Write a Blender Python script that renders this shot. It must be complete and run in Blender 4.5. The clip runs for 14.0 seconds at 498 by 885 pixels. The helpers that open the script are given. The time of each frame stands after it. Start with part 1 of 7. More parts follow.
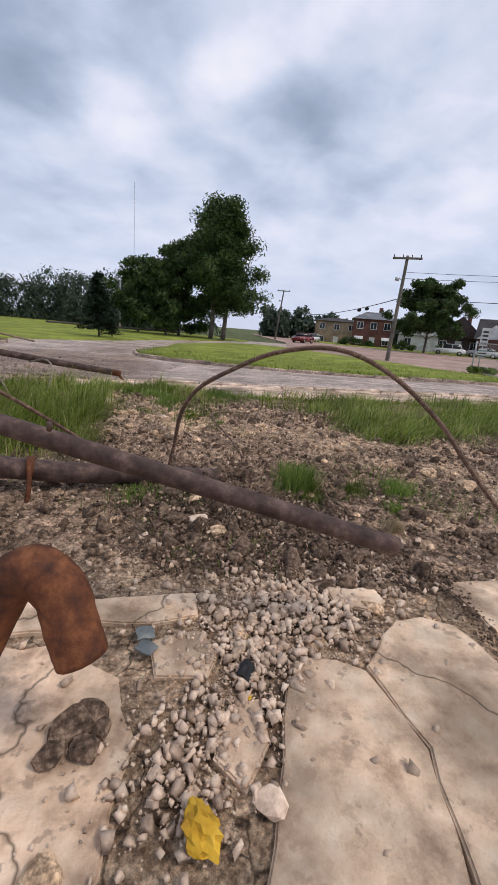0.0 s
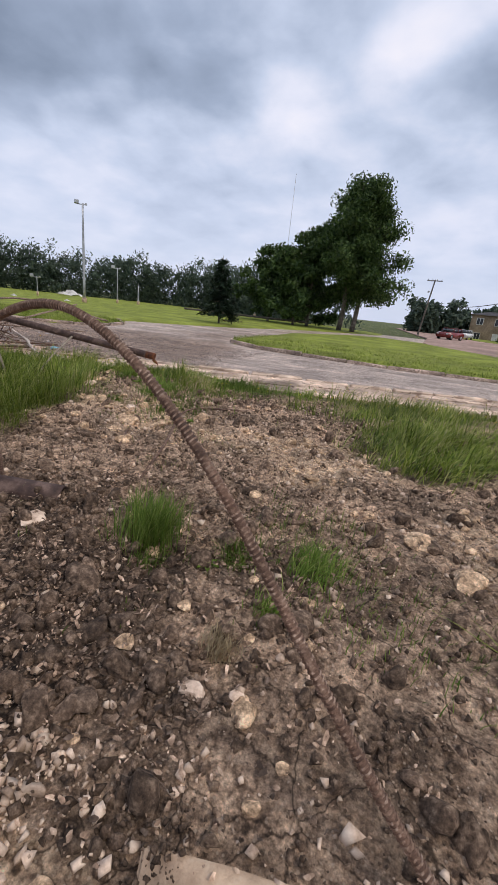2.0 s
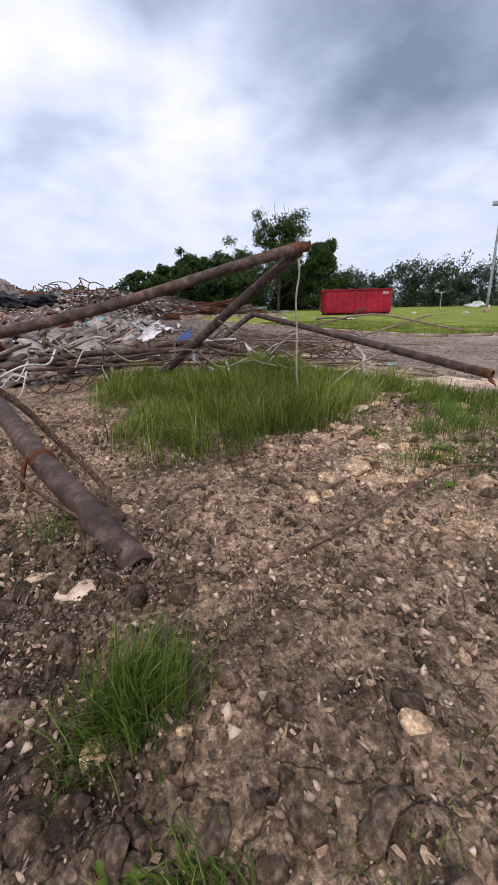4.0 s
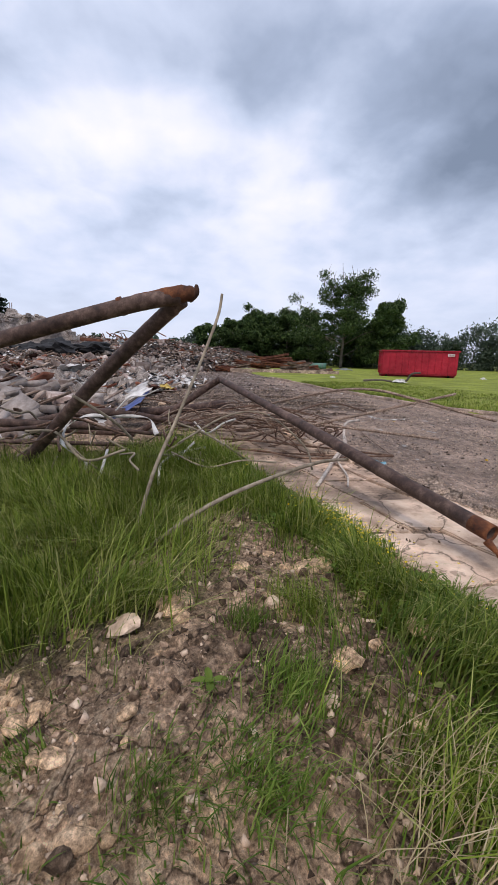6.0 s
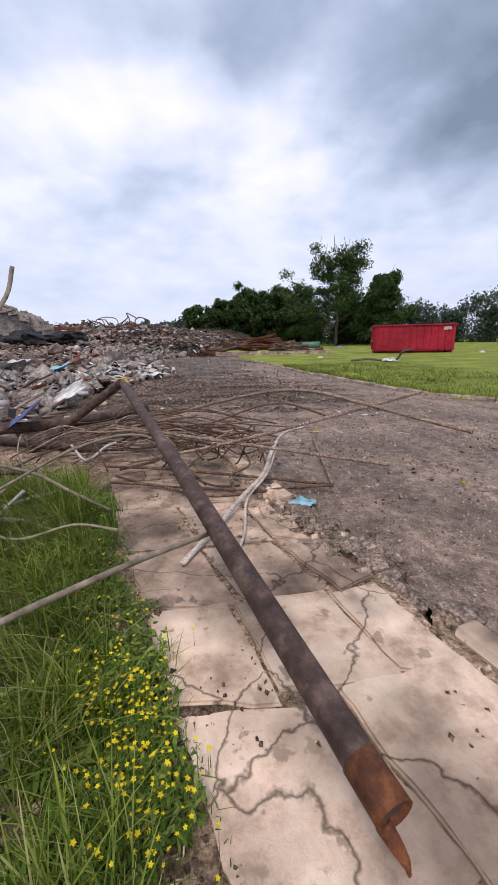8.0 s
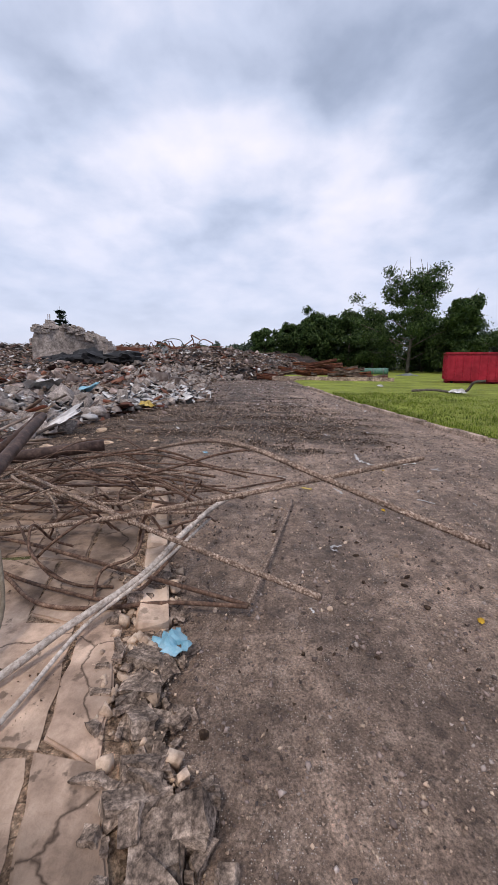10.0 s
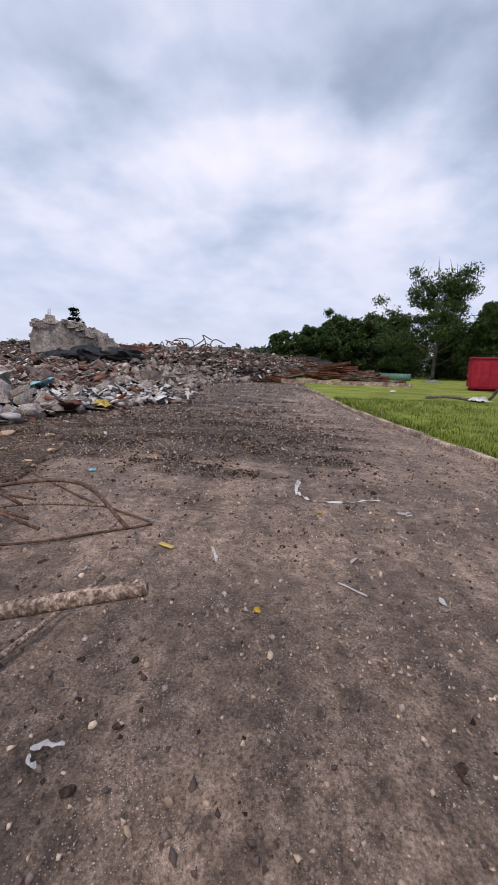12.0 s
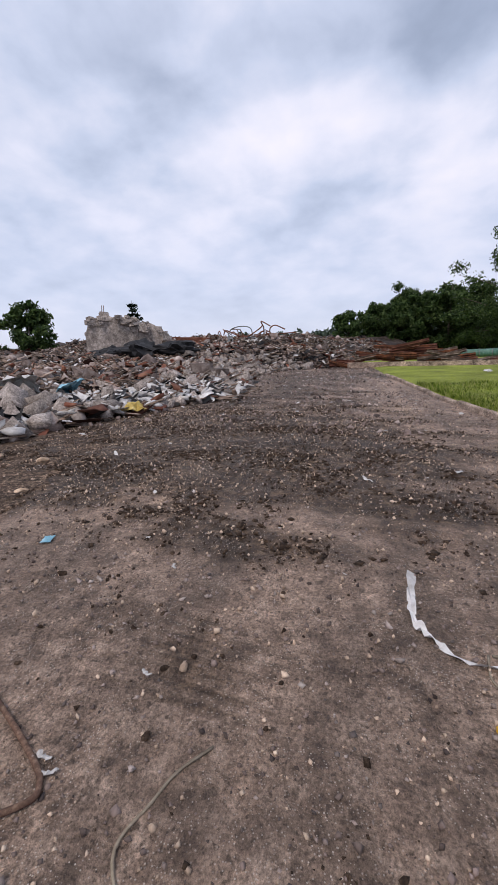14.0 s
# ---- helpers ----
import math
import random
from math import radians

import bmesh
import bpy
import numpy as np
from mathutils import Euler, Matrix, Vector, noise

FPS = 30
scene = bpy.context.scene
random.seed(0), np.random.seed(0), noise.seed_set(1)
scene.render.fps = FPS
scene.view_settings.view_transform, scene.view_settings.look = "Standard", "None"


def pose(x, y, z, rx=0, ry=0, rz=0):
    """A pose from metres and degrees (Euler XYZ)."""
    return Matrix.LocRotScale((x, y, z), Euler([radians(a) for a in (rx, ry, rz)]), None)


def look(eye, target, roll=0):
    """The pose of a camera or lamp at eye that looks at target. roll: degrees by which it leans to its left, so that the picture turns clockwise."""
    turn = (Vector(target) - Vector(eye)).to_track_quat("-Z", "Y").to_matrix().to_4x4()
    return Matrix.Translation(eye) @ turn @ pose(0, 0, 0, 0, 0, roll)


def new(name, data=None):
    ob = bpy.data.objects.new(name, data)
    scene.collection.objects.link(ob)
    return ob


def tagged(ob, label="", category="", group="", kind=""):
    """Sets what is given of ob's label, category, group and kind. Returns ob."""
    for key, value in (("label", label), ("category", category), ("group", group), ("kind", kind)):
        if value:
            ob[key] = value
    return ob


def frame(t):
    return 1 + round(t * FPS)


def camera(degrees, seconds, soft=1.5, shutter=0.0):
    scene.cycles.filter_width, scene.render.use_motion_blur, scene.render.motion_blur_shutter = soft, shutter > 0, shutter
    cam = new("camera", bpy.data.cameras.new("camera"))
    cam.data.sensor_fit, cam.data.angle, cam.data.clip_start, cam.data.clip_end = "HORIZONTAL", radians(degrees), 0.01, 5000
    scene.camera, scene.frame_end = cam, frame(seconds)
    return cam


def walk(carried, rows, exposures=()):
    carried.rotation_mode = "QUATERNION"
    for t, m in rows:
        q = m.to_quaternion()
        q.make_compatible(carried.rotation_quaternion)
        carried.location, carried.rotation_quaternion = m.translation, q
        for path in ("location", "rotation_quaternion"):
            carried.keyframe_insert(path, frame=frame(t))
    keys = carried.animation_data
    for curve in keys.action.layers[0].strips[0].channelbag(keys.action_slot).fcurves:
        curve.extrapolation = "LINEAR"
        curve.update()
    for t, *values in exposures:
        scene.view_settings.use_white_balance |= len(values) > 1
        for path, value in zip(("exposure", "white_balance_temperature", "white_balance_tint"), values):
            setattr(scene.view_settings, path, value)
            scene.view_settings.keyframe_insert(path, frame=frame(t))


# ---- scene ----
cam = camera(62.0, 14.0, soft=1.1)
PATH = [
    (0, (0.112, 0.313, 1.448), (0.116, 2.243, 0.921), 4.7),
    (0.5, (0.587, 0.738, 1.44), (0.774, 2.658, 0.912), 4.7),
    (1, (1.028, 1.173, 1.405), (1.083, 3.091, 0.842), 4.6),
    (1.5, (1.449, 1.588, 1.414), (1.203, 3.488, 0.838), 5.1),
    (2, (1.762, 1.966, 1.427), (1.155, 3.769, 0.809), 6.2),
    (2.1, (1.768, 2.049, 1.33), (1.091, 3.837, 0.742), 7.1),
    (2.5, (1.936, 2.449, 1.401), (0.89, 4.013, 0.726), 3.4),
    (3, (2.028, 2.869, 1.335), (0.598, 4.078, 0.632), 0.2),
    (3.2, (2.015, 3.008, 1.335), (0.478, 4.077, 0.632), -0.8),
    (5.3, (0.471, 5.82, 1.423), (-1.456, 6.032, 0.931), 1.5),
    (5.5, (0.253, 6.089, 1.458), (-1.68, 6.307, 0.992), 1.7),
    (6, (-0.151, 6.65, 1.544), (-2.085, 6.968, 1.144), 1.4),
    (6.5, (-0.502, 7.116, 1.669), (-2.435, 7.456, 1.287), 0.4),
    (7, (-0.921, 7.461, 1.699), (-2.848, 7.811, 1.294), -0.9),
    (7.5, (-1.316, 7.895, 1.651), (-3.233, 8.249, 1.202), -1.3),
    (7.7, (-1.497, 8.051, 1.692), (-3.41, 8.393, 1.22), -1.3),
    (9.8, (-3.186, 9.744, 1.788), (-5.149, 9.693, 1.405), 0.1),
    (10, (-3.354, 9.914, 1.771), (-5.317, 9.89, 1.389), 0.3),
    (10.5, (-3.928, 10.498, 1.6), (-5.854, 10.813, 1.161), 1.5),
    (11, (-4.49, 10.995, 1.556), (-6.429, 11.224, 1.123), 1.2),
    (11.5, (-5.104, 11.323, 1.573), (-7.066, 11.33, 1.183), 1.0),
    (12, (-5.759, 11.573, 1.536), (-7.72, 11.433, 1.171), 1.6),
    (12.5, (-6.409, 11.686, 1.528), (-8.372, 11.532, 1.18), 1.2),
    (13, (-7.081, 11.712, 1.522), (-9.045, 11.541, 1.185), 0.0),
    (13.5, (-7.786, 11.583, 1.534), (-9.731, 11.299, 1.164), -0.8),
    (14, (-8.481, 11.425, 1.518), (-10.384, 10.977, 1.096), -2.1),
]
walk(cam, [(t, look(e, g, r)) for t, e, g, r in PATH], [(0.0, 0.02, 6900, 14), (1.5, -0.02, 6900, 14), (3.0, 0.22, 6850, 14.5), (6.0, 0.14, 6850, 15), (7.5, 0.2, 6850, 15.5), (10.0, 0.06, 6850, 16), (14.0, 0.02, 6850, 16)])

# ---- world, sun ----
def make_world():
    w = bpy.data.worlds.new("overcast_sky")
    scene.world = w
    w.use_nodes = True
    nt = w.node_tree
    N, L = nt.nodes, nt.links
    N.clear()
    out = N.new("ShaderNodeOutputWorld")
    bg = N.new("ShaderNodeBackground")
    sky = N.new("ShaderNodeTexSky")
    sky.sky_type = "NISHITA"
    sky.sun_disc = False
    sky.sun_elevation, sky.sun_rotation = radians(55), radians(250)
    tc = N.new("ShaderNodeTexCoord")
    sep = N.new("ShaderNodeSeparateXYZ")
    L.new(tc.outputs["Generated"], sep.inputs[0])

    def mth(op, a, b=None, clamp=False):
        m = N.new("ShaderNodeMath")
        m.operation, m.use_clamp = op, clamp
        for k, v in enumerate((a, b)):
            if v is None:
                continue
            if isinstance(v, (int, float)):
                m.inputs[k].default_value = v
            else:
                L.new(v, m.inputs[k])
        return m.outputs[0]

    z = mth("ADD", mth("MAXIMUM", sep.outputs[2], 0.0), 0.30)
    px, py = mth("DIVIDE", sep.outputs[0], z), mth("DIVIDE", sep.outputs[1], z)
    com = N.new("ShaderNodeCombineXYZ")
    L.new(px, com.inputs[0]); L.new(py, com.inputs[1])

    def noise_tex(scale, detail, rough, off, dist=0.0):
        mp = N.new("ShaderNodeMapping")
        mp.inputs["Location"].default_value = off
        L.new(com.outputs[0], mp.inputs[0])
        n = N.new("ShaderNodeTexNoise")
        n.inputs["Scale"].default_value, n.inputs["Detail"].default_value = scale, detail
        n.inputs["Roughness"].default_value, n.inputs["Distortion"].default_value = rough, dist
        L.new(mp.outputs[0], n.inputs["Vector"])
        return n.outputs[0]

    big = noise_tex(1.5, 3, 0.5, (3.1, 1.7, 0), 0.2)
    mid = noise_tex(5.0, 5, 0.5, (7.0, 2.0, 0), 0.15)
    v = mth("ADD", mth("MULTIPLY", big, 0.6), mth("MULTIPLY", mid, 0.42))
    v = mth("ADD", v, 0.09)

    # broad cloud banks over the place: (centre, reach, lighter or darker)
    for az, el, rad, amp in CLOUDS:
        ce = math.cos(radians(el)) / (math.sin(radians(el)) + 0.30)
        cx, cy = -math.sin(radians(az)) * ce, math.cos(radians(az)) * ce
        dx, dy = mth("SUBTRACT", px, cx), mth("SUBTRACT", py, cy)
        d2 = mth("ADD", mth("MULTIPLY", dx, dx), mth("MULTIPLY", dy, dy))
        g = mth("POWER", 2.718, mth("MULTIPLY", d2, -1.0 / rad ** 2))
        v = mth("ADD", v, mth("MULTIPLY", g, amp))
    ramp = N.new("ShaderNodeValToRGB")
    e = ramp.color_ramp.elements
    e[0].position, e[0].color = 0.22, (0.17, 0.225, 0.32, 1)
    e[1].position, e[1].color = 0.86, (0.88, 0.89, 0.97, 1)
    for pos, col in ((0.42, (0.32, 0.405, 0.555, 1)), (0.56, (0.50, 0.60, 0.78, 1)), (0.70, (0.71, 0.77, 0.92, 1))):
        el = e.new(pos)
        el.color = col
    L.new(v, ramp.inputs[0])
    # towards the horizon the layers close up to an even pale blue grey
    hz = N.new("ShaderNodeMapRange")
    L.new(sep.outputs[2], hz.inputs[0])
    hz.inputs[1].default_value, hz.inputs[2].default_value = 0.0, 0.34
    hz.inputs[3].default_value, hz.inputs[4].default_value = 0.9, 0.0
    mix = N.new("ShaderNodeMix")
    mix.data_type = "RGBA"
    L.new(hz.outputs[0], mix.inputs[0])
    L.new(ramp.outputs[0], mix.inputs[6])
    mix.inputs[7].default_value = (0.55, 0.64, 0.84, 1)
    s2 = N.new("ShaderNodeMix")
    s2.data_type = "RGBA"
    s2.blend_type = "ADD"
    s2.inputs[0].default_value = 0.012
    L.new(mix.outputs[2], s2.inputs[6])
    L.new(sky.outputs[0], s2.inputs[7])
    L.new(s2.outputs[2], bg.inputs[0])
    bg.inputs[1].default_value = SKY_STRENGTH
    L.new(bg.outputs[0], out.inputs[0])


SKY_STRENGTH = 1.0
CLOUDS = [  # bearing to the left of +y, height, reach, lighter (+) or darker (-)
    (30, 24, 0.24, -0.26), (45, 21, 0.30, -0.24), (32, 14, 0.22, -0.12), (58, 27, 0.26, -0.20), (54, 20, 0.2, -0.14), (82, 33, 0.22, -0.16), (110, 33, 0.25, -0.12),
    (18, 21, 0.13, 0.2), (6, 26, 0.12, 0.2), (-5, 25, 0.11, -0.2), (12, 29, 0.1, -0.16), (-18, 27, 0.16, 0.10), (72, 16, 0.30, 0.14), (92, 24, 0.20, 0.14), (76, 20, 0.18, 0.12),
    (106, 22, 0.18, 0.10), (122, 24, 0.2, 0.06), (-8, 15, 0.25, -0.04), (100, 26, 0.12, 0.06),
]
make_world()
sun = new("sun", bpy.data.lights.new("sun", "SUN"))
sun.data.energy, sun.data.angle, sun.data.color = 1.5, radians(14), (1.0, 0.93, 0.82)
sun.matrix_world = look((30, -12, 45), (0, 0, 0))


# ---- materials ----
def surf(name, cols, scale=8.0, rough=0.85, bump=0.3, bscale=None, metal=0.0, rand="", big=0.25, bigscale=None, spec=0.3,
         attr=None, attr_cols=None, coord="Object", dist=0.02, crack=0.0, speck=0.0, speck_col=(0.6, 0.55, 0.5), lo=0.32, hi=0.68, spots=0.0, spot_col=(0.06, 0.042, 0.03), grain=0.0, streak=0.0, crack_w=0.02):
    """A worn surface: a grain of several colours, broad stains over it, fine relief, and a shift of tone from piece to piece."""
    m = bpy.data.materials.new(name)
    m.use_nodes = True
    nt = m.node_tree
    N, L = nt.nodes, nt.links
    b = N["Principled BSDF"]
    tc = N.new("ShaderNodeTexCoord")
    src = tc.outputs[coord]

    def nz(sc, det=6, ro=0.6):
        n = N.new("ShaderNodeTexNoise")
        n.inputs["Scale"].default_value, n.inputs["Detail"].default_value, n.inputs["Roughness"].default_value = sc, det, ro
        L.new(src, n.inputs["Vector"])
        return n.outputs[0]

    def ramp(fac, colours, lo=0.32, hi=0.68):
        r = N.new("ShaderNodeValToRGB")
        e = r.color_ramp.elements
        while len(e) < len(colours):
            e.new(0.5)
        for k, c in enumerate(colours):
            e[k].position = lo + (hi - lo) * k / max(1, len(colours) - 1)
            e[k].color = (*c, 1)
        L.new(fac, r.inputs[0])
        return r.outputs[0]

    def mixc(fac, a, c, mode="MIX"):
        x = N.new("ShaderNodeMix")
        x.data_type, x.blend_type = "RGBA", mode
        if isinstance(fac, float):
            x.inputs[0].default_value = fac
        else:
            L.new(fac, x.inputs[0])
        for k, v in ((6, a), (7, c)):
            if isinstance(v, tuple):
                x.inputs[k].default_value = (*v, 1)
            else:
                L.new(v, x.inputs[k])
        return x.outputs[2]

    g = nz(scale, 10, 0.68)
    col = ramp(g, cols, lo, hi)
    if attr:
        for an, ac in zip(attr, attr_cols):
            at_ = N.new("ShaderNodeAttribute")
            at_.attribute_name = an
            col = mixc(at_.outputs["Fac"], col, ramp(nz(scale * 1.3, 10, 0.68), ac, lo, hi))
    lg = nz(bigscale or scale * 0.13, 3)
    stain = ramp(lg, [(1 - big * 1.5,) * 3, (1 + big * 0.6,) * 3], 0.35, 0.65)
    col = mixc(1.0, col, stain, "MULTIPLY")
    if grain:
        col = mixc(1.0, col, ramp(nz(scale * grain, 4, 0.75), [(0.45, 0.43, 0.41), (1.0, 0.99, 0.98), (1.65, 1.62, 1.58)], 0.34, 0.66), "MULTIPLY")
    if streak:
        mp = N.new("ShaderNodeMapping")
        mp.inputs["Scale"].default_value = (0.16, 1.9, 1.0)
        mp.inputs["Rotation"].default_value = (0, 0, radians(-4))
        L.new(src, mp.inputs[0])
        sn = N.new("ShaderNodeTexNoise")
        sn.inputs["Scale"].default_value, sn.inputs["Detail"].default_value, sn.inputs["Roughness"].default_value = 1.5, 7, 0.62
        L.new(mp.outputs[0], sn.inputs["Vector"])
        col = mixc(1.0, col, ramp(sn.outputs[0], [(1 - streak,) * 3, (1 + streak * 0.8,) * 3], 0.36, 0.64), "MULTIPLY")
    if spots:
        for sc_, a_, b_, f_ in ((spots * 0.6, 0.54, 0.68, 0.5), (spots * 3.3, 0.60, 0.66, 0.6), (spots * 9, 0.61, 0.66, 0.75)):
            x_ = N.new("ShaderNodeMath")
            x_.operation = "MULTIPLY"
            L.new(ramp(nz(sc_, 5, 0.55), [(0, 0, 0), (1, 1, 1)], a_, b_), x_.inputs[0])
            x_.inputs[1].default_value = f_
            col = mixc(x_.outputs[0], col, spot_col)
    edge = None
    if crack:
        wob = N.new("ShaderNodeTexNoise")
        wob.inputs["Scale"].default_value, wob.inputs["Detail"].default_value = crack * 2.2, 5
        L.new(src, wob.inputs["Vector"])
        vm = N.new("ShaderNodeVectorMath")
        vm.operation = "MULTIPLY_ADD"
        L.new(wob.outputs["Color"], vm.inputs[0])
        vm.inputs[1].default_value = (0.45 / crack,) * 3
        L.new(src, vm.inputs[2])
        vo = N.new("ShaderNodeTexVoronoi")
        vo.feature = "DISTANCE_TO_EDGE"
        vo.inputs["Scale"].default_value = crack
        L.new(vm.outputs[0], vo.inputs["Vector"])
        edge = ramp(vo.outputs["Distance"], [(0.12, 0.1, 0.085), (1, 1, 1)], crack_w * 0.1, crack_w)
        col = mixc(0.85, col, edge, "MULTIPLY")
    if speck:
        vs_ = N.new("ShaderNodeTexVoronoi")
        vs_.inputs["Scale"].default_value = speck
        L.new(src, vs_.inputs["Vector"])
        sp_ = N.new("ShaderNodeSeparateColor")
        L.new(vs_.outputs["Color"], sp_.inputs[0])
        cut = ramp(sp_.outputs[0], [(0, 0, 0), (1, 1, 1)], 0.5, 0.75)
        dot = ramp(vs_.outputs["Distance"], [(1, 1, 1), (0, 0, 0)], 0.22, 0.34)
        both = mixc(1.0, mixc(1.0, cut, dot, "MULTIPLY"), ramp(nz(speck * 0.03, 4), [(0, 0, 0), (1, 1, 1)], 0.42, 0.62), "MULTIPLY")
        bw = N.new("ShaderNodeRGBToBW")
        L.new(both, bw.inputs[0])
        col = mixc(bw.outputs[0], col, speck_col)
    if rand:
        if rand == "object":
            rv = N.new("ShaderNodeObjectInfo").outputs["Random"]
        else:
            rv = N.new("ShaderNodeNewGeometry").outputs["Random Per Island"]
        tones = [(0.82, 0.81, 0.8), (0.95, 0.94, 0.92), (1.08, 1.06, 1.05)] if rand == "object" else [(0.62, 0.6, 0.58), (0.9, 0.88, 0.86), (1.15, 1.12, 1.1)] if rand == "soft" else [(0.3, 0.3, 0.31), (0.7, 0.67, 0.64), (1.05, 1.02, 0.98), (1.45, 1.42, 1.4)]
        col = mixc(1.0, col, ramp(rv, tones, 0.0, 1.0), "MULTIPLY")
    L.new(col, b.inputs["Base Color"])
    rr = N.new("ShaderNodeMapRange")
    L.new(g, rr.inputs[0])
    rr.inputs[1].default_value, rr.inputs[2].default_value = 0.3, 0.7
    rr.inputs[3].default_value, rr.inputs[4].default_value = max(0.05, rough - 0.12), min(1.0, rough + 0.1)
    L.new(rr.outputs[0], b.inputs["Roughness"])
    b.inputs["Metallic"].default_value = metal
    b.inputs["Specular IOR Level"].default_value = spec
    if bump:
        bp = N.new("ShaderNodeBump")
        bp.inputs["Strength"].default_value, bp.inputs["Distance"].default_value = bump, dist
        L.new(nz(bscale or scale * 2.5, 8, 0.65), bp.inputs["Height"])
        L.new(bp.outputs[0], b.inputs["Normal"])
    return m


def leafy(name, cols, thin=0.35):
    """Blades and leaves: tone shifts from leaf to leaf, and some light goes through."""
    m = bpy.data.materials.new(name)
    m.use_nodes = True
    N, L = m.node_tree.nodes, m.node_tree.links
    b = N["Principled BSDF"]
    g = N.new("ShaderNodeNewGeometry")
    r = N.new("ShaderNodeValToRGB")
    e = r.color_ramp.elements
    while len(e) < len(cols):
        e.new(0.5)
    for k, c in enumerate(cols):
        e[k].position, e[k].color = k / (len(cols) - 1), (*c, 1)
    L.new(g.outputs["Random Per Island"], r.inputs[0])
    tc = N.new("ShaderNodeTexCoord")
    n = N.new("ShaderNodeTexNoise")
    n.inputs["Scale"].default_value = 0.9
    L.new(tc.outputs["Object"], n.inputs["Vector"])
    mr = N.new("ShaderNodeMapRange")
    L.new(n.outputs[0], mr.inputs[0])
    mr.inputs[1].default_value, mr.inputs[2].default_value, mr.inputs[3].default_value, mr.inputs[4].default_value = 0.3, 0.7, 0.65, 1.25
    x = N.new("ShaderNodeMix")
    x.data_type, x.blend_type = "RGBA", "MULTIPLY"
    x.inputs[0].default_value = 1.0
    L.new(r.outputs[0], x.inputs[6]); L.new(mr.outputs[0], x.inputs[7])
    L.new(x.outputs[2], b.inputs["Base Color"])
    b.inputs["Roughness"].default_value = 0.6
    b.inputs["Specular IOR Level"].default_value = 0.25
    tr = N.new("ShaderNodeBsdfTranslucent")
    L.new(x.outputs[2], tr.inputs[0])
    ms = N.new("ShaderNodeMixShader")
    ms.inputs[0].default_value = thin
    L.new(b.outputs[0], ms.inputs[1]); L.new(tr.outputs[0], ms.inputs[2])
    L.new(ms.outputs[0], N["Material Output"].inputs["Surface"])
    return m


SAND = [(0.22, 0.135, 0.085), (0.58, 0.405, 0.27), (0.9, 0.7, 0.5)]
HUMUS = [(0.025, 0.015, 0.01), (0.13, 0.085, 0.06), (0.42, 0.30, 0.215)]
M_DIRT = surf("loose_dirt", [(0.16, 0.102, 0.069), (0.46, 0.315, 0.218), (0.76, 0.55, 0.39)], 16, 0.95, 1.0, 22, attr=("dark", "sand", "green"),
              attr_cols=(HUMUS, SAND, [(0.04, 0.06, 0.016), (0.10, 0.13, 0.035), (0.18, 0.19, 0.07)]), dist=0.08, big=0.4, bigscale=2.2, crack=3.2, speck=60, speck_col=(0.6, 0.46, 0.34), lo=0.37, hi=0.63, grain=3.0)
M_LAWN = surf("mown_grass", [(0.14, 0.18, 0.022), (0.25, 0.30, 0.04), (0.37, 0.39, 0.08)], 9, 0.9, 1.0, 30, big=0.25, bigscale=0.5, dist=0.06)
M_ROAD = surf("muddy_asphalt", [(0.17, 0.117, 0.088), (0.345, 0.244, 0.185), (0.54, 0.4, 0.315)], 7.0, 0.68, 1.0, 75, attr=("mud", "pale"),
              attr_cols=([(0.024, 0.014, 0.009), (0.085, 0.053, 0.033), (0.24, 0.16, 0.105)], [(0.36, 0.28, 0.24), (0.6, 0.49, 0.425), (0.76, 0.65, 0.575)]),
              dist=0.035, big=0.25, bigscale=0.7, spec=0.4, speck=95, speck_col=(0.8, 0.71, 0.63), lo=0.34, hi=0.66, spots=3.4, spot_col=(0.07, 0.047, 0.034), grain=9.0, streak=0.32)
M_STREET = surf("brown_street", [(0.28, 0.18, 0.145), (0.4, 0.27, 0.22), (0.5, 0.35, 0.29)], 1.5, 0.9, 0.3, 20)
M_CONC = surf("worn_concrete", [(0.40, 0.265, 0.18), (0.74, 0.54, 0.385), (0.9, 0.725, 0.555)], 6, 0.9, 1.0, 40, big=0.35, bigscale=2.2, dist=0.012, rand="object", spots=1.5, spot_col=(0.40, 0.285, 0.205), crack=0.7, crack_w=0.006)
M_FLAG = surf("muddy_concrete", [(0.42, 0.29, 0.215), (0.76, 0.57, 0.44), (0.9, 0.73, 0.59)], 4, 0.9, 0.7, 45, big=0.45, bigscale=0.9, dist=0.012, rand="object", crack=0.9, crack_w=0.009, spots=0.9, spot_col=(0.3, 0.215, 0.16))
M_FLAGD = surf("mud_smeared_concrete", [(0.22, 0.152, 0.112), (0.46, 0.33, 0.25), (0.66, 0.5, 0.39)], 4, 0.9, 0.7, 45, big=0.4, bigscale=1.1, dist=0.012, rand="object", crack=0.9, crack_w=0.009, spots=0.9, spot_col=(0.13, 0.092, 0.07))
M_KERB = surf("grey_kerb_concrete", [(0.11, 0.08, 0.064), (0.36, 0.277, 0.226), (0.62, 0.505, 0.425)], 11, 0.9, 0.8, 45, big=0.4, bigscale=1.5, dist=0.015, rand="object", grain=4.0)
M_STONE = surf("broken_concrete", [(0.32, 0.225, 0.165), (0.66, 0.505, 0.39), (0.88, 0.73, 0.59)], 14, 0.9, 0.5, 60, big=0.08, rand="soft", dist=0.006)
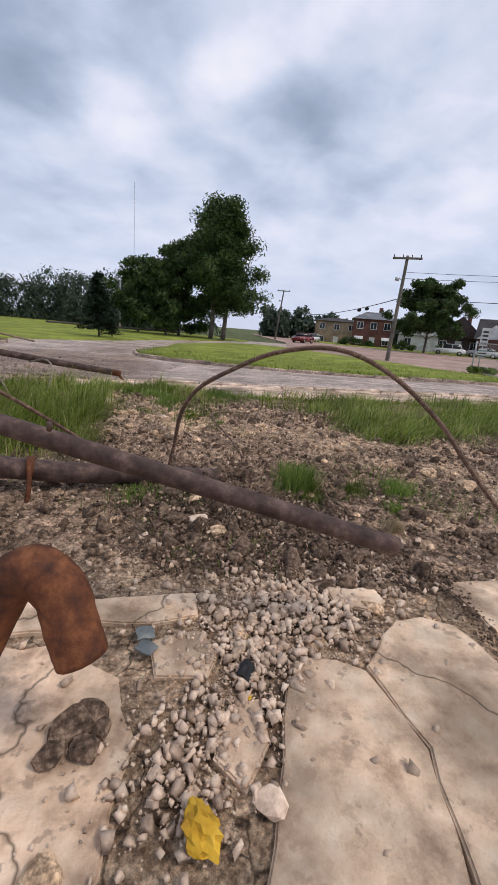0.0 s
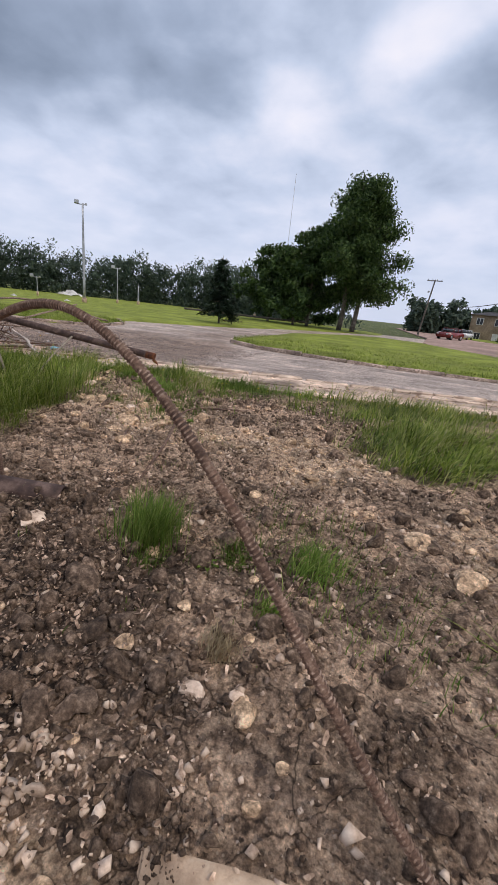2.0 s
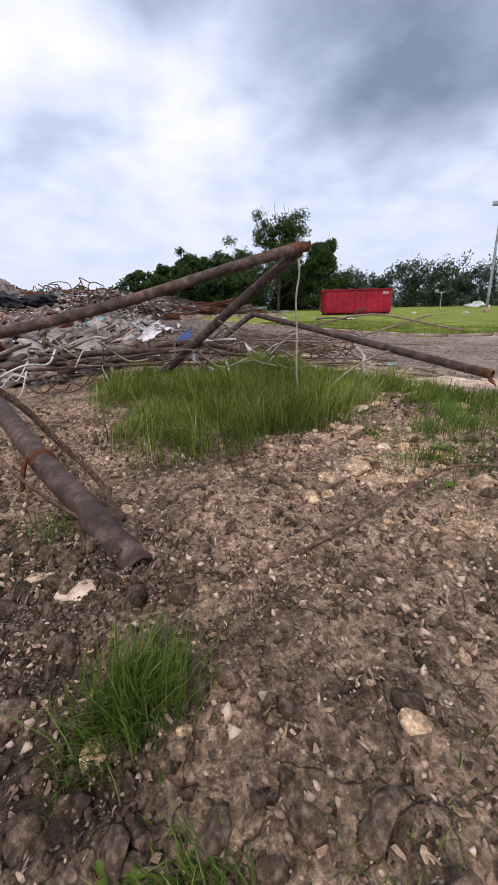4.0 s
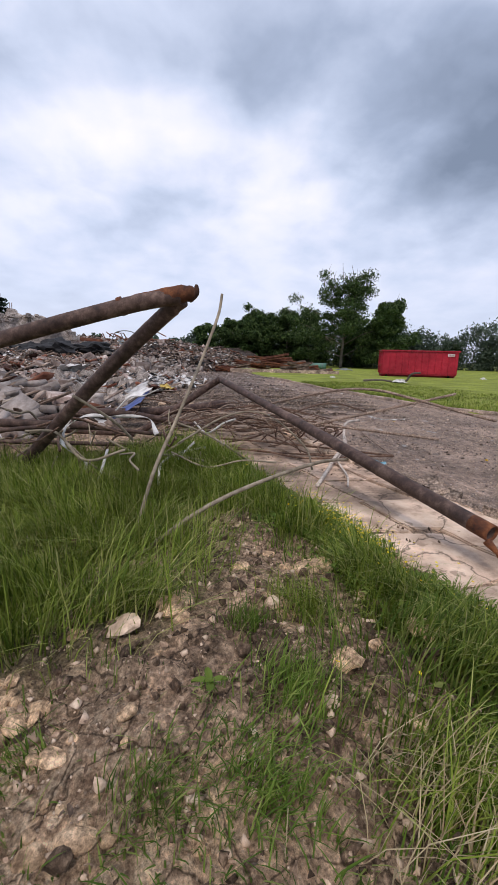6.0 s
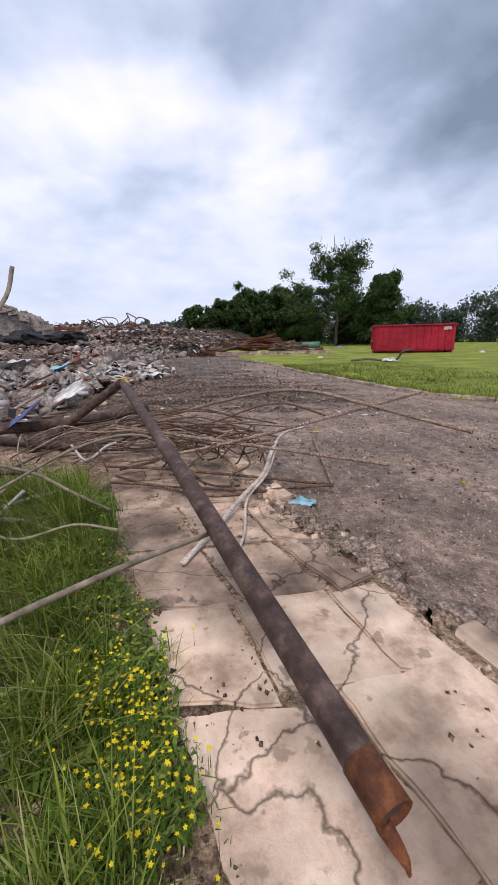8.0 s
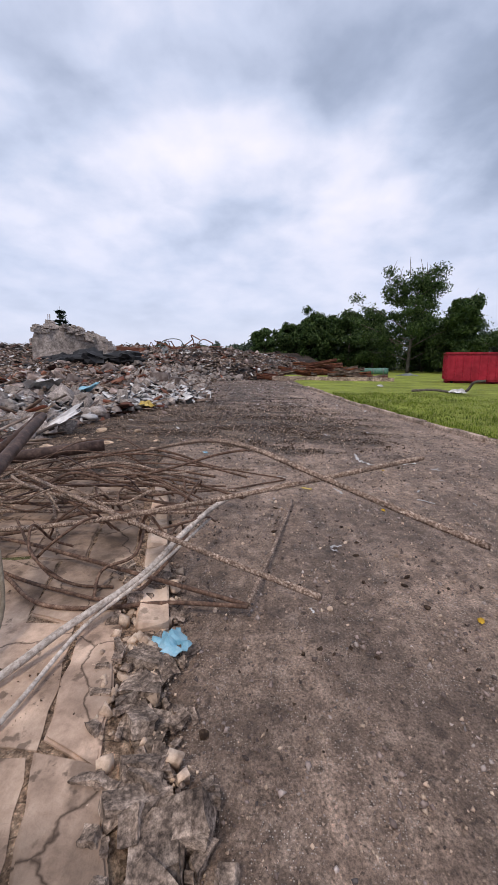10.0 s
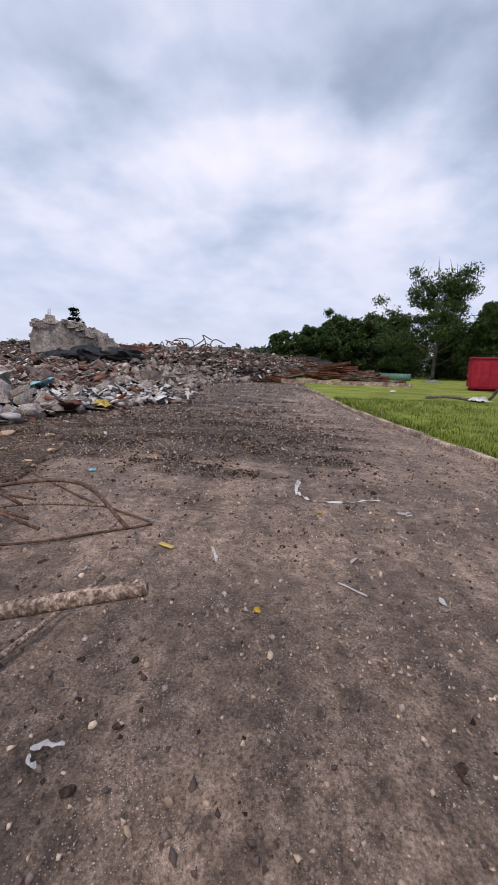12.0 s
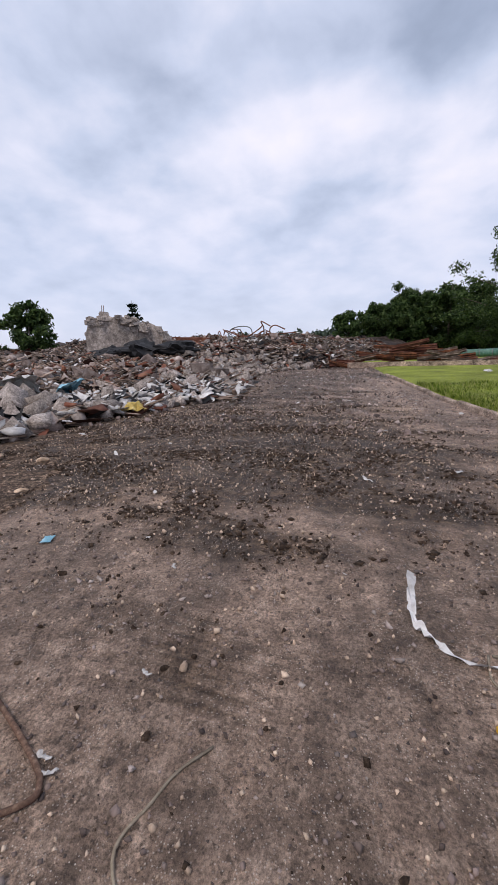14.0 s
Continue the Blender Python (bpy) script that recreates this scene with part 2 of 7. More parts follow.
M_LUMP = surf("sandy_lumps", [(0.28, 0.185, 0.115), (0.62, 0.44, 0.29), (0.9, 0.69, 0.48)], 16, 0.95, 0.9, 55, dist=0.02, grain=3.0, rand="soft")
M_CLOD = surf("earth_clods", [(0.04, 0.025, 0.017), (0.19, 0.128, 0.09), (0.5, 0.365, 0.265)], 34, 0.97, 1.0, 80, rand="soft", dist=0.02)
M_MUD = surf("dark_mud_clods", [(0.022, 0.013, 0.009), (0.075, 0.047, 0.031), (0.19, 0.13, 0.09)], 34, 0.92, 1.0, 80, rand="soft", dist=0.02)
M_FLAKE = surf("dead_leaf_litter", [(0.10, 0.063, 0.044), (0.32, 0.22, 0.158), (0.68, 0.52, 0.40)], 30, 0.9, 0.0, rand="island")
M_PIPE = surf("dark_rusty_pipe", [(0.03, 0.018, 0.015), (0.085, 0.052, 0.043), (0.2, 0.135, 0.11)], 9, 0.66, 0.6, 50, metal=0.0, spec=0.25, dist=0.006, big=0.15)
M_RUST = surf("orange_rust", [(0.05, 0.019, 0.012), (0.14, 0.048, 0.021), (0.27, 0.105, 0.045)], 14, 0.8, 0.6, 60, metal=0.0, dist=0.006, big=0.45)
M_REBAR = surf("rusty_rebar", [(0.05, 0.027, 0.019), (0.14, 0.08, 0.056), (0.32, 0.215, 0.155)], 30, 0.8, 0.5, 90, metal=0.0, dist=0.004)
M_PALEBAR = surf("dusty_bar", [(0.045, 0.027, 0.02), (0.26, 0.175, 0.13), (0.68, 0.56, 0.46)], 60, 0.85, 0.6, 120, dist=0.004, lo=0.34, hi=0.66)
M_RIB = surf("dusty_pale_ribs", [(0.3, 0.235, 0.19), (0.56, 0.48, 0.42), (0.78, 0.7, 0.63)], 40, 0.85, 0.4, 120, dist=0.003)
M_RIBR = surf("worn_rusty_ribs", [(0.07, 0.038, 0.026), (0.18, 0.11, 0.077), (0.46, 0.35, 0.275)], 45, 0.85, 0.4, 120, dist=0.003)
M_TWIG = surf("pale_dry_stick", [(0.17, 0.135, 0.095), (0.28, 0.23, 0.17), (0.4, 0.345, 0.27)], 15, 0.85, 0.3, 70)
M_WHITE = surf("dirty_white_sheet", [(0.38, 0.35, 0.33), (0.66, 0.64, 0.63), (0.82, 0.81, 0.8)], 6, 0.6, 0.2, 20)
M_YELLOW = surf("yellow_foam", [(0.40, 0.20, 0.02), (0.62, 0.36, 0.03), (0.72, 0.47, 0.07)], 12, 0.8, 0.5, 40, dist=0.006)
M_PYELLOW = surf("pale_yellow_sheet", [(0.5, 0.33, 0.06), (0.68, 0.5, 0.14), (0.75, 0.6, 0.25)], 6, 0.7, 0.2, 20)
M_BLUE = surf("light_blue_plastic", [(0.14, 0.38, 0.50), (0.25, 0.52, 0.66), (0.45, 0.66, 0.75)], 9, 0.5, 0.2, 20)
M_DBLUE = surf("deep_blue_plastic", [(0.015, 0.03, 0.12), (0.025, 0.05, 0.20), (0.05, 0.08, 0.28)], 6, 0.4, 0.1, 20)
M_BLACK = surf("black_tarp", [(0.008, 0.008, 0.009), (0.016, 0.016, 0.018), (0.03, 0.03, 0.032)], 5, 0.65, 0.4, 15)
M_RED = surf("red_painted_steel", [(0.28, 0.008, 0.02), (0.38, 0.014, 0.035), (0.45, 0.03, 0.05)], 2.5, 0.5, 0.15, 20, big=0.2)
M_BARK = surf("bark", [(0.06, 0.05, 0.04), (0.13, 0.11, 0.09), (0.22, 0.19, 0.16)], 6, 0.95, 0.8, 20)
M_POLE = surf("weathered_pole_wood", [(0.10, 0.085, 0.07), (0.16, 0.14, 0.12), (0.24, 0.21, 0.185)], 5, 0.9, 0.4, 25)
M_STEEL = surf("galvanised_steel", [(0.33, 0.34, 0.36), (0.45, 0.46, 0.48), (0.56, 0.57, 0.59)], 8, 0.45, 0.1, 40, metal=0.6)
M_LEAF = leafy("tree_leaves", [(0.02, 0.044, 0.015), (0.042, 0.08, 0.023), (0.068, 0.118, 0.032), (0.11, 0.165, 0.052)], 0.3)
# distance haze over the far woods is mixed into this paler, bluer leaf colour
M_LEAF_HAZED = leafy("hazed_woodland_leaves", [(0.05, 0.078, 0.06), (0.078, 0.112, 0.08), (0.115, 0.155, 0.1)], 0.3)
M_SPRUCE = leafy("spruce_needles", [(0.008, 0.02, 0.012), (0.016, 0.034, 0.018), (0.028, 0.05, 0.026)], 0.1)
M_GRASS = leafy("tall_grass", [(0.055, 0.10, 0.012), (0.12, 0.18, 0.022), (0.21, 0.275, 0.04), (0.3, 0.36, 0.07), (0.48, 0.44, 0.2)], 0.35)
M_GRASS2 = leafy("fresh_grass", [(0.06, 0.115, 0.016), (0.11, 0.185, 0.026), (0.17, 0.25, 0.045), (0.3, 0.34, 0.1)], 0.35)
M_DRY = leafy("dry_grass", [(0.30, 0.22, 0.13), (0.42, 0.33, 0.2), (0.52, 0.43, 0.28)], 0.2)
M_PETAL = leafy("yellow_petals", [(0.75, 0.52, 0.01), (0.85, 0.65, 0.015), (0.9, 0.74, 0.03)], 0.3)
M_BRICK = surf("red_brown_brick", [(0.10, 0.045, 0.035), (0.16, 0.07, 0.055), (0.22, 0.11, 0.085)], 4, 0.9, 0.3, 18)
M_TAN = surf("tan_brick", [(0.22, 0.16, 0.11), (0.31, 0.23, 0.165), (0.38, 0.29, 0.21)], 4, 0.9, 0.3, 18)
M_SIDING = surf("white_siding", [(0.55, 0.55, 0.55), (0.68, 0.68, 0.68), (0.76, 0.76, 0.76)], 2, 0.7, 0.1, 10)
M_ROOF = surf("dark_shingles", [(0.03, 0.028, 0.03), (0.055, 0.05, 0.052), (0.085, 0.078, 0.08)], 5, 0.9, 0.4, 20)
M_ROOF2 = surf("grey_shingles", [(0.12, 0.125, 0.14), (0.17, 0.18, 0.2), (0.22, 0.23, 0.25)], 5, 0.9, 0.4, 20)
M_DARKBRICK = surf("dark_brick", [(0.05, 0.035, 0.035), (0.08, 0.055, 0.052), (0.12, 0.085, 0.08)], 4, 0.9, 0.3, 18)
M_GLASS = surf("dark_window_glass", [(0.015, 0.018, 0.022), (0.025, 0.03, 0.036), (0.04, 0.046, 0.055)], 1, 0.08, 0, spec=0.6)
M_TRIM = surf("white_paint", [(0.62, 0.62, 0.62), (0.72, 0.72, 0.72), (0.8, 0.8, 0.8)], 3, 0.5, 0.05)
M_CARW = surf("white_car_paint", [(0.66, 0.67, 0.69), (0.72, 0.73, 0.75), (0.76, 0.77, 0.79)], 1, 0.2, 0, spec=0.6)
M_CARR = surf("dark_red_car_paint", [(0.16, 0.015, 0.015), (0.2, 0.02, 0.02), (0.24, 0.03, 0.03)], 1, 0.2, 0, spec=0.6)
M_CARS = surf("silver_car_paint", [(0.36, 0.37, 0.39), (0.42, 0.43, 0.45), (0.48, 0.49, 0.51)], 1, 0.25, 0, spec=0.6)
M_RUBBER = surf("black_rubber", [(0.012, 0.012, 0.012), (0.02, 0.02, 0.02), (0.03, 0.03, 0.03)], 8, 0.8, 0.1)
M_GREENM = surf("green_metal", [(0.04, 0.12, 0.09), (0.08, 0.19, 0.15), (0.14, 0.27, 0.22)], 4, 0.5, 0.2, 12)
M_GREYM = surf("grey_sheet_metal", [(0.10, 0.115, 0.12), (0.17, 0.19, 0.195), (0.26, 0.28, 0.285)], 4, 0.5, 0.2, 12, metal=0.2)
M_RUBBLE = surf("rubble_fill", [(0.018, 0.014, 0.013), (0.075, 0.058, 0.053), (0.24, 0.19, 0.175)], 5.0, 0.95, 1.0, 12, big=0.4, bigscale=0.5, dist=0.2)
M_CHUNK = surf("rubble_pieces", [(0.10, 0.07, 0.062), (0.30, 0.235, 0.215), (0.60, 0.54, 0.51)], 2.5, 0.9, 0.5, 14, rand="island", dist=0.02)
M_SLAB = surf("pale_slabs", [(0.2, 0.165, 0.15), (0.42, 0.365, 0.34), (0.64, 0.58, 0.55)], 3, 0.9, 0.5, 20, rand="soft", dist=0.02)
M_BLOCK = surf("grey_concrete_blocks", [(0.16, 0.135, 0.125), (0.36, 0.32, 0.3), (0.6, 0.55, 0.52)], 4, 0.9, 0.6, 25, rand="soft", dist=0.02, grain=5.0)
M_PLANK = surf("splintered_boards", [(0.12, 0.08, 0.06), (0.26, 0.19, 0.15), (0.48, 0.42, 0.37)], 2.5, 0.9, 0.3, 20, rand="island")
M_SCRAPR = surf("rust_red_steel", [(0.10, 0.035, 0.024), (0.19, 0.07, 0.045), (0.33, 0.17, 0.11)], 2, 0.8, 0.3, 12, rand="island")


# ---- mesh helpers ----
def mesh_from(name, verts, faces, mat, smooth=False):
    me = bpy.data.meshes.new(name)
    me.from_pydata(verts if isinstance(verts, list) else verts.tolist(), [], faces if isinstance(faces, list) else faces.tolist())
    if mat:
        me.materials.append(mat)
    if smooth:
        me.polygons.foreach_set("use_smooth", [True] * len(me.polygons))
    me.update()
    return me


def thing(name, label, category, group="", kind="", m=None):
    ob = new(name)
    if m is not None:
        ob.matrix_world = m
    return tagged(ob, label, category, group, kind)


def put(name, me, parent=None, label="", m=None):
    ob = new(name, me)
    if parent is not None:
        ob.parent = parent
    if m is not None:
        ob.matrix_basis = m
    if label:
        tagged(ob, label)
    return ob


def part(name, bm, material, parent=None, label="", smooth=False):
    me = bpy.data.meshes.new(name)
    bm.to_mesh(me)
    bm.free()
    me.materials.append(material)
    if smooth:
        me.polygons.foreach_set("use_smooth", [True] * len(me.polygons))
    return put(name, me, parent, label)


def spline(pts, per=6):
    """A smooth line through the points."""
    p = np.array(pts, float)
    if len(p) < 3:
        return np.array([p[0] + (p[-1] - p[0]) * k / per for k in range(per + 1)])
    q = np.vstack([2 * p[0] - p[1], p, 2 * p[-1] - p[-2]])
    res = []
    for i in range(1, len(q) - 2):
        for k in range(per):
            t = k / per
            res.append(0.5 * (2 * q[i] + (q[i + 1] - q[i - 1]) * t + (2 * q[i - 1] - 5 * q[i] + 4 * q[i + 1] - q[i + 2]) * t * t
                              + (3 * q[i] - q[i - 1] - 3 * q[i + 1] + q[i + 2]) * t ** 3))
    res.append(p[-1])
    return np.array(res)


def tube_arrays(line, radius, sides=8, hollow=0.0, wob=0.0, seed=0):
    """A tube along a line; radius a number or one per point. hollow > 0 opens the ends with that wall thickness."""
    rng = np.random.RandomState(seed)
    line = np.array(line, float)
    n = len(line)
    rad = np.full(n, radius, float) if np.isscalar(radius) else np.array(radius, float)
    tan = np.gradient(line, axis=0)
    tan /= np.linalg.norm(tan, axis=1)[:, None] + 1e-9
    u = np.cross(tan[0], (0.3, 0.2, 0.93))
    u /= np.linalg.norm(u)
    V, F = [], []
    for i in range(n):
        u = u - tan[i] * (u @ tan[i])
        u /= np.linalg.norm(u) + 1e-9
        w = np.cross(tan[i], u)
        for k in range(sides):
            a = 2 * math.pi * k / sides
            r = rad[i] * (1 + wob * rng.uniform(-1, 1))
            V.append(line[i] + r * (u * math.cos(a) + w * math.sin(a)))
    for i in range(n - 1):
        for k in range(sides):
            a, b = i * sides + k, i * sides + (k + 1) % sides
            F.append((a, b, b + sides, a + sides))
    if hollow > 0:
        for end, sgn in ((0, 1), (n - 1, -1)):
            base = len(V)
            c = line[end]
            for k in range(sides):
                o = V[end * sides + k]
                V.append(c + (o - c) * (1 - hollow / rad[end]))
            for k in range(sides):
                V.append(V[base + k] + tan[end] * sgn * min(rad[end] * 2.5, 0.4 * float(np.linalg.norm(line[-1] - line[0]))))
            for k in range(sides):
                a, b = end * sides + k, end * sides + (k + 1) % sides
                c1, d1 = base + k, base + (k + 1) % sides
                F.append((a, c1, d1, b) if sgn > 0 else (a, b, d1, c1))
                F.append((c1, c1 + sides, d1 + sides, d1) if sgn > 0 else (c1, d1, d1 + sides, c1 + sides))
            cap = tuple(base + sides + k for k in range(sides))
            F.append(cap if sgn < 0 else cap[::-1])
    else:
        F.append(tuple(range(sides))[::-1])
        F.append(tuple((n - 1) * sides + k for k in range(sides)))
    return [tuple(v) for v in V], F


def tube(name, pts, radius, mat, label="", category="", parent=None, sides=8, per=6, hollow=0.0, wob=0.0, group="", straight=False):
    line = np.array(pts, float) if straight else spline(pts, per)
    V, F = tube_arrays(line, radius, sides, hollow, wob)
    me = mesh_from(name, V, F, mat, True)
    ob = put(name, me, parent, label)
    if category:
        tagged(ob, label, category, group)
    return ob


def ribs(name, pts, radius, mat, parent, pitch=0.016, per=8, proud=1.13):
    """The raised ribs of a reinforcing bar, one mesh of small rings along the line."""
    line = spline(pts, per)
    seg = np.linalg.norm(np.diff(line, axis=0), axis=1)
    s = np.concatenate([[0], np.cumsum(seg)])
    V, F = [], []
    at_ = np.arange(pitch, s[-1] - pitch, pitch)
    c = np.stack([np.interp(at_, s, line[:, k]) for k in range(3)], 1)
    c2 = np.stack([np.interp(at_ + pitch * 0.38, s, line[:, k]) for k in range(3)], 1)
    for a, b in zip(c, c2):
        t = (b - a) / (np.linalg.norm(b - a) + 1e-9)
        u = np.cross(t, (0.31, 0.2, 0.93)); u /= np.linalg.norm(u)
        w = np.cross(t, u)
        base = len(V)
        for p in (a, b):
            for k in range(6):
                an = 2 * math.pi * k / 6
                V.append(tuple(p + radius * proud * (u * math.cos(an) + w * math.sin(an)) + t * 0.25 * pitch * math.cos(an)))
        for k in range(6):
            F.append((base + k, base + (k + 1) % 6, base + 6 + (k + 1) % 6, base + 6 + k))
        F.append(tuple(base + k for k in range(6))[::-1]); F.append(tuple(base + 6 + k for k in range(6)))
    return put(name, mesh_from(name, V, F, mat), parent)


def rot_many(rng, n, tilt=math.pi):
    """n random turns; tilt: the most by which they lean from upright."""
    yaw, pit, rol = rng.uniform(0, 2 * math.pi, n), rng.uniform(-tilt, tilt, n), rng.uniform(-tilt, tilt, n)
    cy, sy, cp, sp, cr, sr = np.cos(yaw), np.sin(yaw), np.cos(pit), np.sin(pit), np.cos(rol), np.sin(rol)
    R = np.empty((n, 3, 3))
    R[:, 0] = np.stack([cy * cp, cy * sp * sr - sy * cr, cy * sp * cr + sy * sr], 1)
    R[:, 1] = np.stack([sy * cp, sy * sp * sr + cy * cr, sy * sp * cr - cy * sr], 1)
    R[:, 2] = np.stack([-sp, cp * sr, cp * cr], 1)
    return R


def rock_proto(seed, sub=1, flat=1.0, rough=0.28):
    rng = np.random.RandomState(seed)
    bm = bmesh.new()
    bmesh.ops.create_icosphere(bm, subdivisions=sub, radius=1.0)
    cuts = [(Vector(rng.normal(size=3)).normalized(), rng.uniform(0.45, 0.8)) for _ in range(6)]
    for v in bm.verts:
        for n, d in cuts:
            k = v.co.dot(n)
            if k > d:
                v.co -= n * (k - d)
        v.co *= 1 + rng.uniform(-rough, rough) * 0.4
        v.co.z *= flat
    V = np.array([v.co[:] for v in bm.verts])
    F = [tuple(v.index for v in f.verts) for f in bm.faces]
    bm.free()
    return V, F


def box_proto(seed, jit=0.15):
    rng = np.random.RandomState(seed)
    V = np.array([(x, y, z) for x in (-1, 1) for y in (-1, 1) for z in (-1, 1)], float) * (1 - rng.uniform(0, jit * 2, (8, 3)))
    F = [(0, 1, 3, 2), (4, 6, 7, 5), (0, 4, 5, 1), (2, 3, 7, 6), (0, 2, 6, 4), (1, 5, 7, 3)]
    return V, F


def crumb_proto(seed):
    """A small angular crumb of six corners."""
    rng = np.random.RandomState(seed)
    V = np.array([(1, 0, 0), (0, 1, 0), (-1, 0, 0), (0, -1, 0), (0, 0, 1), (0, 0, -1)], float) * rng.uniform(0.7, 1.2, (6, 1)) + rng.uniform(-0.35, 0.35, (6, 3))
    return V, [(0, 1, 4), (1, 2, 4), (2, 3, 4), (3, 0, 4), (1, 0, 5), (2, 1, 5), (3, 2, 5), (0, 3, 5)]


def flake_proto(seed):
    rng = np.random.RandomState(seed)
    V = np.array([(-1, -0.45, 0), (0, -0.6, 0.25), (1, -0.1, 0), (0.9, 0.4, 0.05), (0, 0.55, 0.3), (-1, 0.4, 0.02)], float)
    V += rng.uniform(-0.25, 0.25, V.shape)
    return V, [(0, 1, 4, 5), (1, 2, 3, 4)]


def scatter(name, protos, P, S, R, mat, label="", category="", parent=None, smooth=False):
    """Many small pieces as one mesh: P places, S sizes along three axes, R turns."""
    rng = np.random.RandomState(len(P))
    pick = rng.randint(0, len(protos), len(P))
    VV, FF, base = [], [], 0
    for k, (V, F) in enumerate(protos):
        ix = np.nonzero(pick == k)[0]
        if not len(ix):
            continue
        W = np.einsum("nij,nvj->nvi", R[ix], V[None] * S[ix][:, None, :]) + P[ix][:, None, :]
        VV.append(W.reshape(-1, 3))
        nv = len(V)
        offs = base + np.arange(len(ix)) * nv
        for f in F:
            FF.append((offs[:, None] + np.array(f)[None]))
        base += len(ix) * nv
    V = np.vstack(VV)
    loops = np.concatenate([f.ravel() for f in FF])
    totals = np.concatenate([np.full(len(f), f.shape[1]) for f in FF])
    me = bpy.data.meshes.new(name)
    me.vertices.add(len(V)); me.loops.add(len(loops)); me.polygons.add(len(totals))
    me.vertices.foreach_set("co", V.ravel().astype(np.float32))
    me.loops.foreach_set("vertex_index", loops.astype(np.int32))
    starts = np.concatenate([[0], np.cumsum(totals)[:-1]])
    me.polygons.foreach_set("loop_start", starts.astype(np.int32))
    me.polygons.foreach_set("loop_total", totals.astype(np.int32))
    if smooth:
        me.polygons.foreach_set("use_smooth", np.ones(len(totals), bool))
    me.materials.append(mat)
    me.update(calc_edges=True)
    ob = put(name, me, parent, label)
    tagged(ob, label, category, "", "stuff")
    return ob


def box(bm, x0, x1, y0, y1, z0, z1, bev=0.0):
    m = Matrix.LocRotScale(((x0 + x1) / 2, (y0 + y1) / 2, (z0 + z1) / 2), None, (x1 - x0, y1 - y0, z1 - z0))
    r = bmesh.ops.create_cube(bm, size=1.0, matrix=m)
    if bev:
        ed = list({e for v in r["verts"] for e in v.link_edges})
        bmesh.ops.bevel(bm, geom=ed, offset=bev, segments=1, affect="EDGES")
    return bm


def boxpart(name, dims, mat, parent=None, label="", bev=0.01):
    return part(name, box(bmesh.new(), *dims, bev), mat, parent, label)


ROCKS = [rock_proto(k, 1) for k in range(8)]
ROCKS2 = [rock_proto(20 + k, 2) for k in range(6)]
SLABS = [rock_proto(40 + k, 1, 0.45) for k in range(6)]
BOXES = [box_proto(k) for k in range(6)]
CRUMBS = [crumb_proto(80 + k) for k in range(8)]
SHARDS = [box_proto(60 + k, 0.34) for k in range(8)]
FLAKES = [flake_proto(k) for k in range(6)]


# ---- the lie of the land ----
def kerb_y(x):
    """The near edge of the drive."""
    x = np.asarray(x, float)
    return np.where(x < -3.25, 9.8 + 0.2 * (x + 3.25), 9.8 + 0.27 * (x + 3.25)) + 0.13 * sstep(x, -5.2, -4.2)


def fbm(x, y, sc, seed=0, octs=4):
    """Smooth value noise from sines, quick over arrays."""
    rng = np.random.RandomState(seed + 100)
    v, amp, tot = 0, 1.0, 0
    for o in range(octs):
        f = sc * 1.9 ** o
        for _ in range(3):
            a, ph, ph2 = rng.uniform(0, math.pi), rng.uniform(0, 6.28), rng.uniform(0, 6.28)
            c, s = math.cos(a), math.sin(a)
            v = v + amp * np.sin(f * (c * x + s * y) + ph + 1.3 * np.sin(0.7 * f * (-s * x + c * y) + ph2)) / 3
        tot += amp
        amp *= 0.55
    return v / tot


def sstep(v, a, b):
    t = np.clip((v - a) / (b - a), 0, 1)
    return t * t * (3 - 2 * t)


def ground_z(x, y):
    x, y = np.asarray(x, float), np.asarray(y, float)
    slab = 2.35 + 0.2 * (x - 0.3)
    rise = sstep(y - slab, 0.06, 1.5)
    fall = 1 - sstep(y - (kerb_y(x) - 1.9), -0.6, 0.1)
    z = 0.05 * rise + 0.20 * np.exp(-(((x + 1.7) / 1.5) ** 2 + ((y - 6.9) / 1.1) ** 2)) + 0.07 * np.exp(-(((x + 0.4) / 1.0) ** 2 + ((y - 4.6) / 0.9) ** 2))
    z = z + rise * (0.04 * fbm(x, y, 2.6, 1) + 0.075 * np.abs(fbm(x, y, 8, 2)) + 0.05 * np.abs(fbm(x, y, 24, 3, 2)))
    z = z * fall + 0.06 * sstep(y - (kerb_y(x) - 2.6), 0, 0.6) * (1 - sstep(y - kerb_y(x), -0.2, 0.1))
    z = np.where(y < slab, -0.004 + 0.008 * fbm(x, y, 6, 4), z)
    z = np.where(y > kerb_y(x) - 0.05, -0.14, z)
    far = sstep(np.maximum(np.abs(x + 2) - 9, np.abs(y - 4) - 8), 0, 3)
    return z * (1 - far) + np.where(y > kerb_y(x) - 0.05, -0.14, 0.0) * far


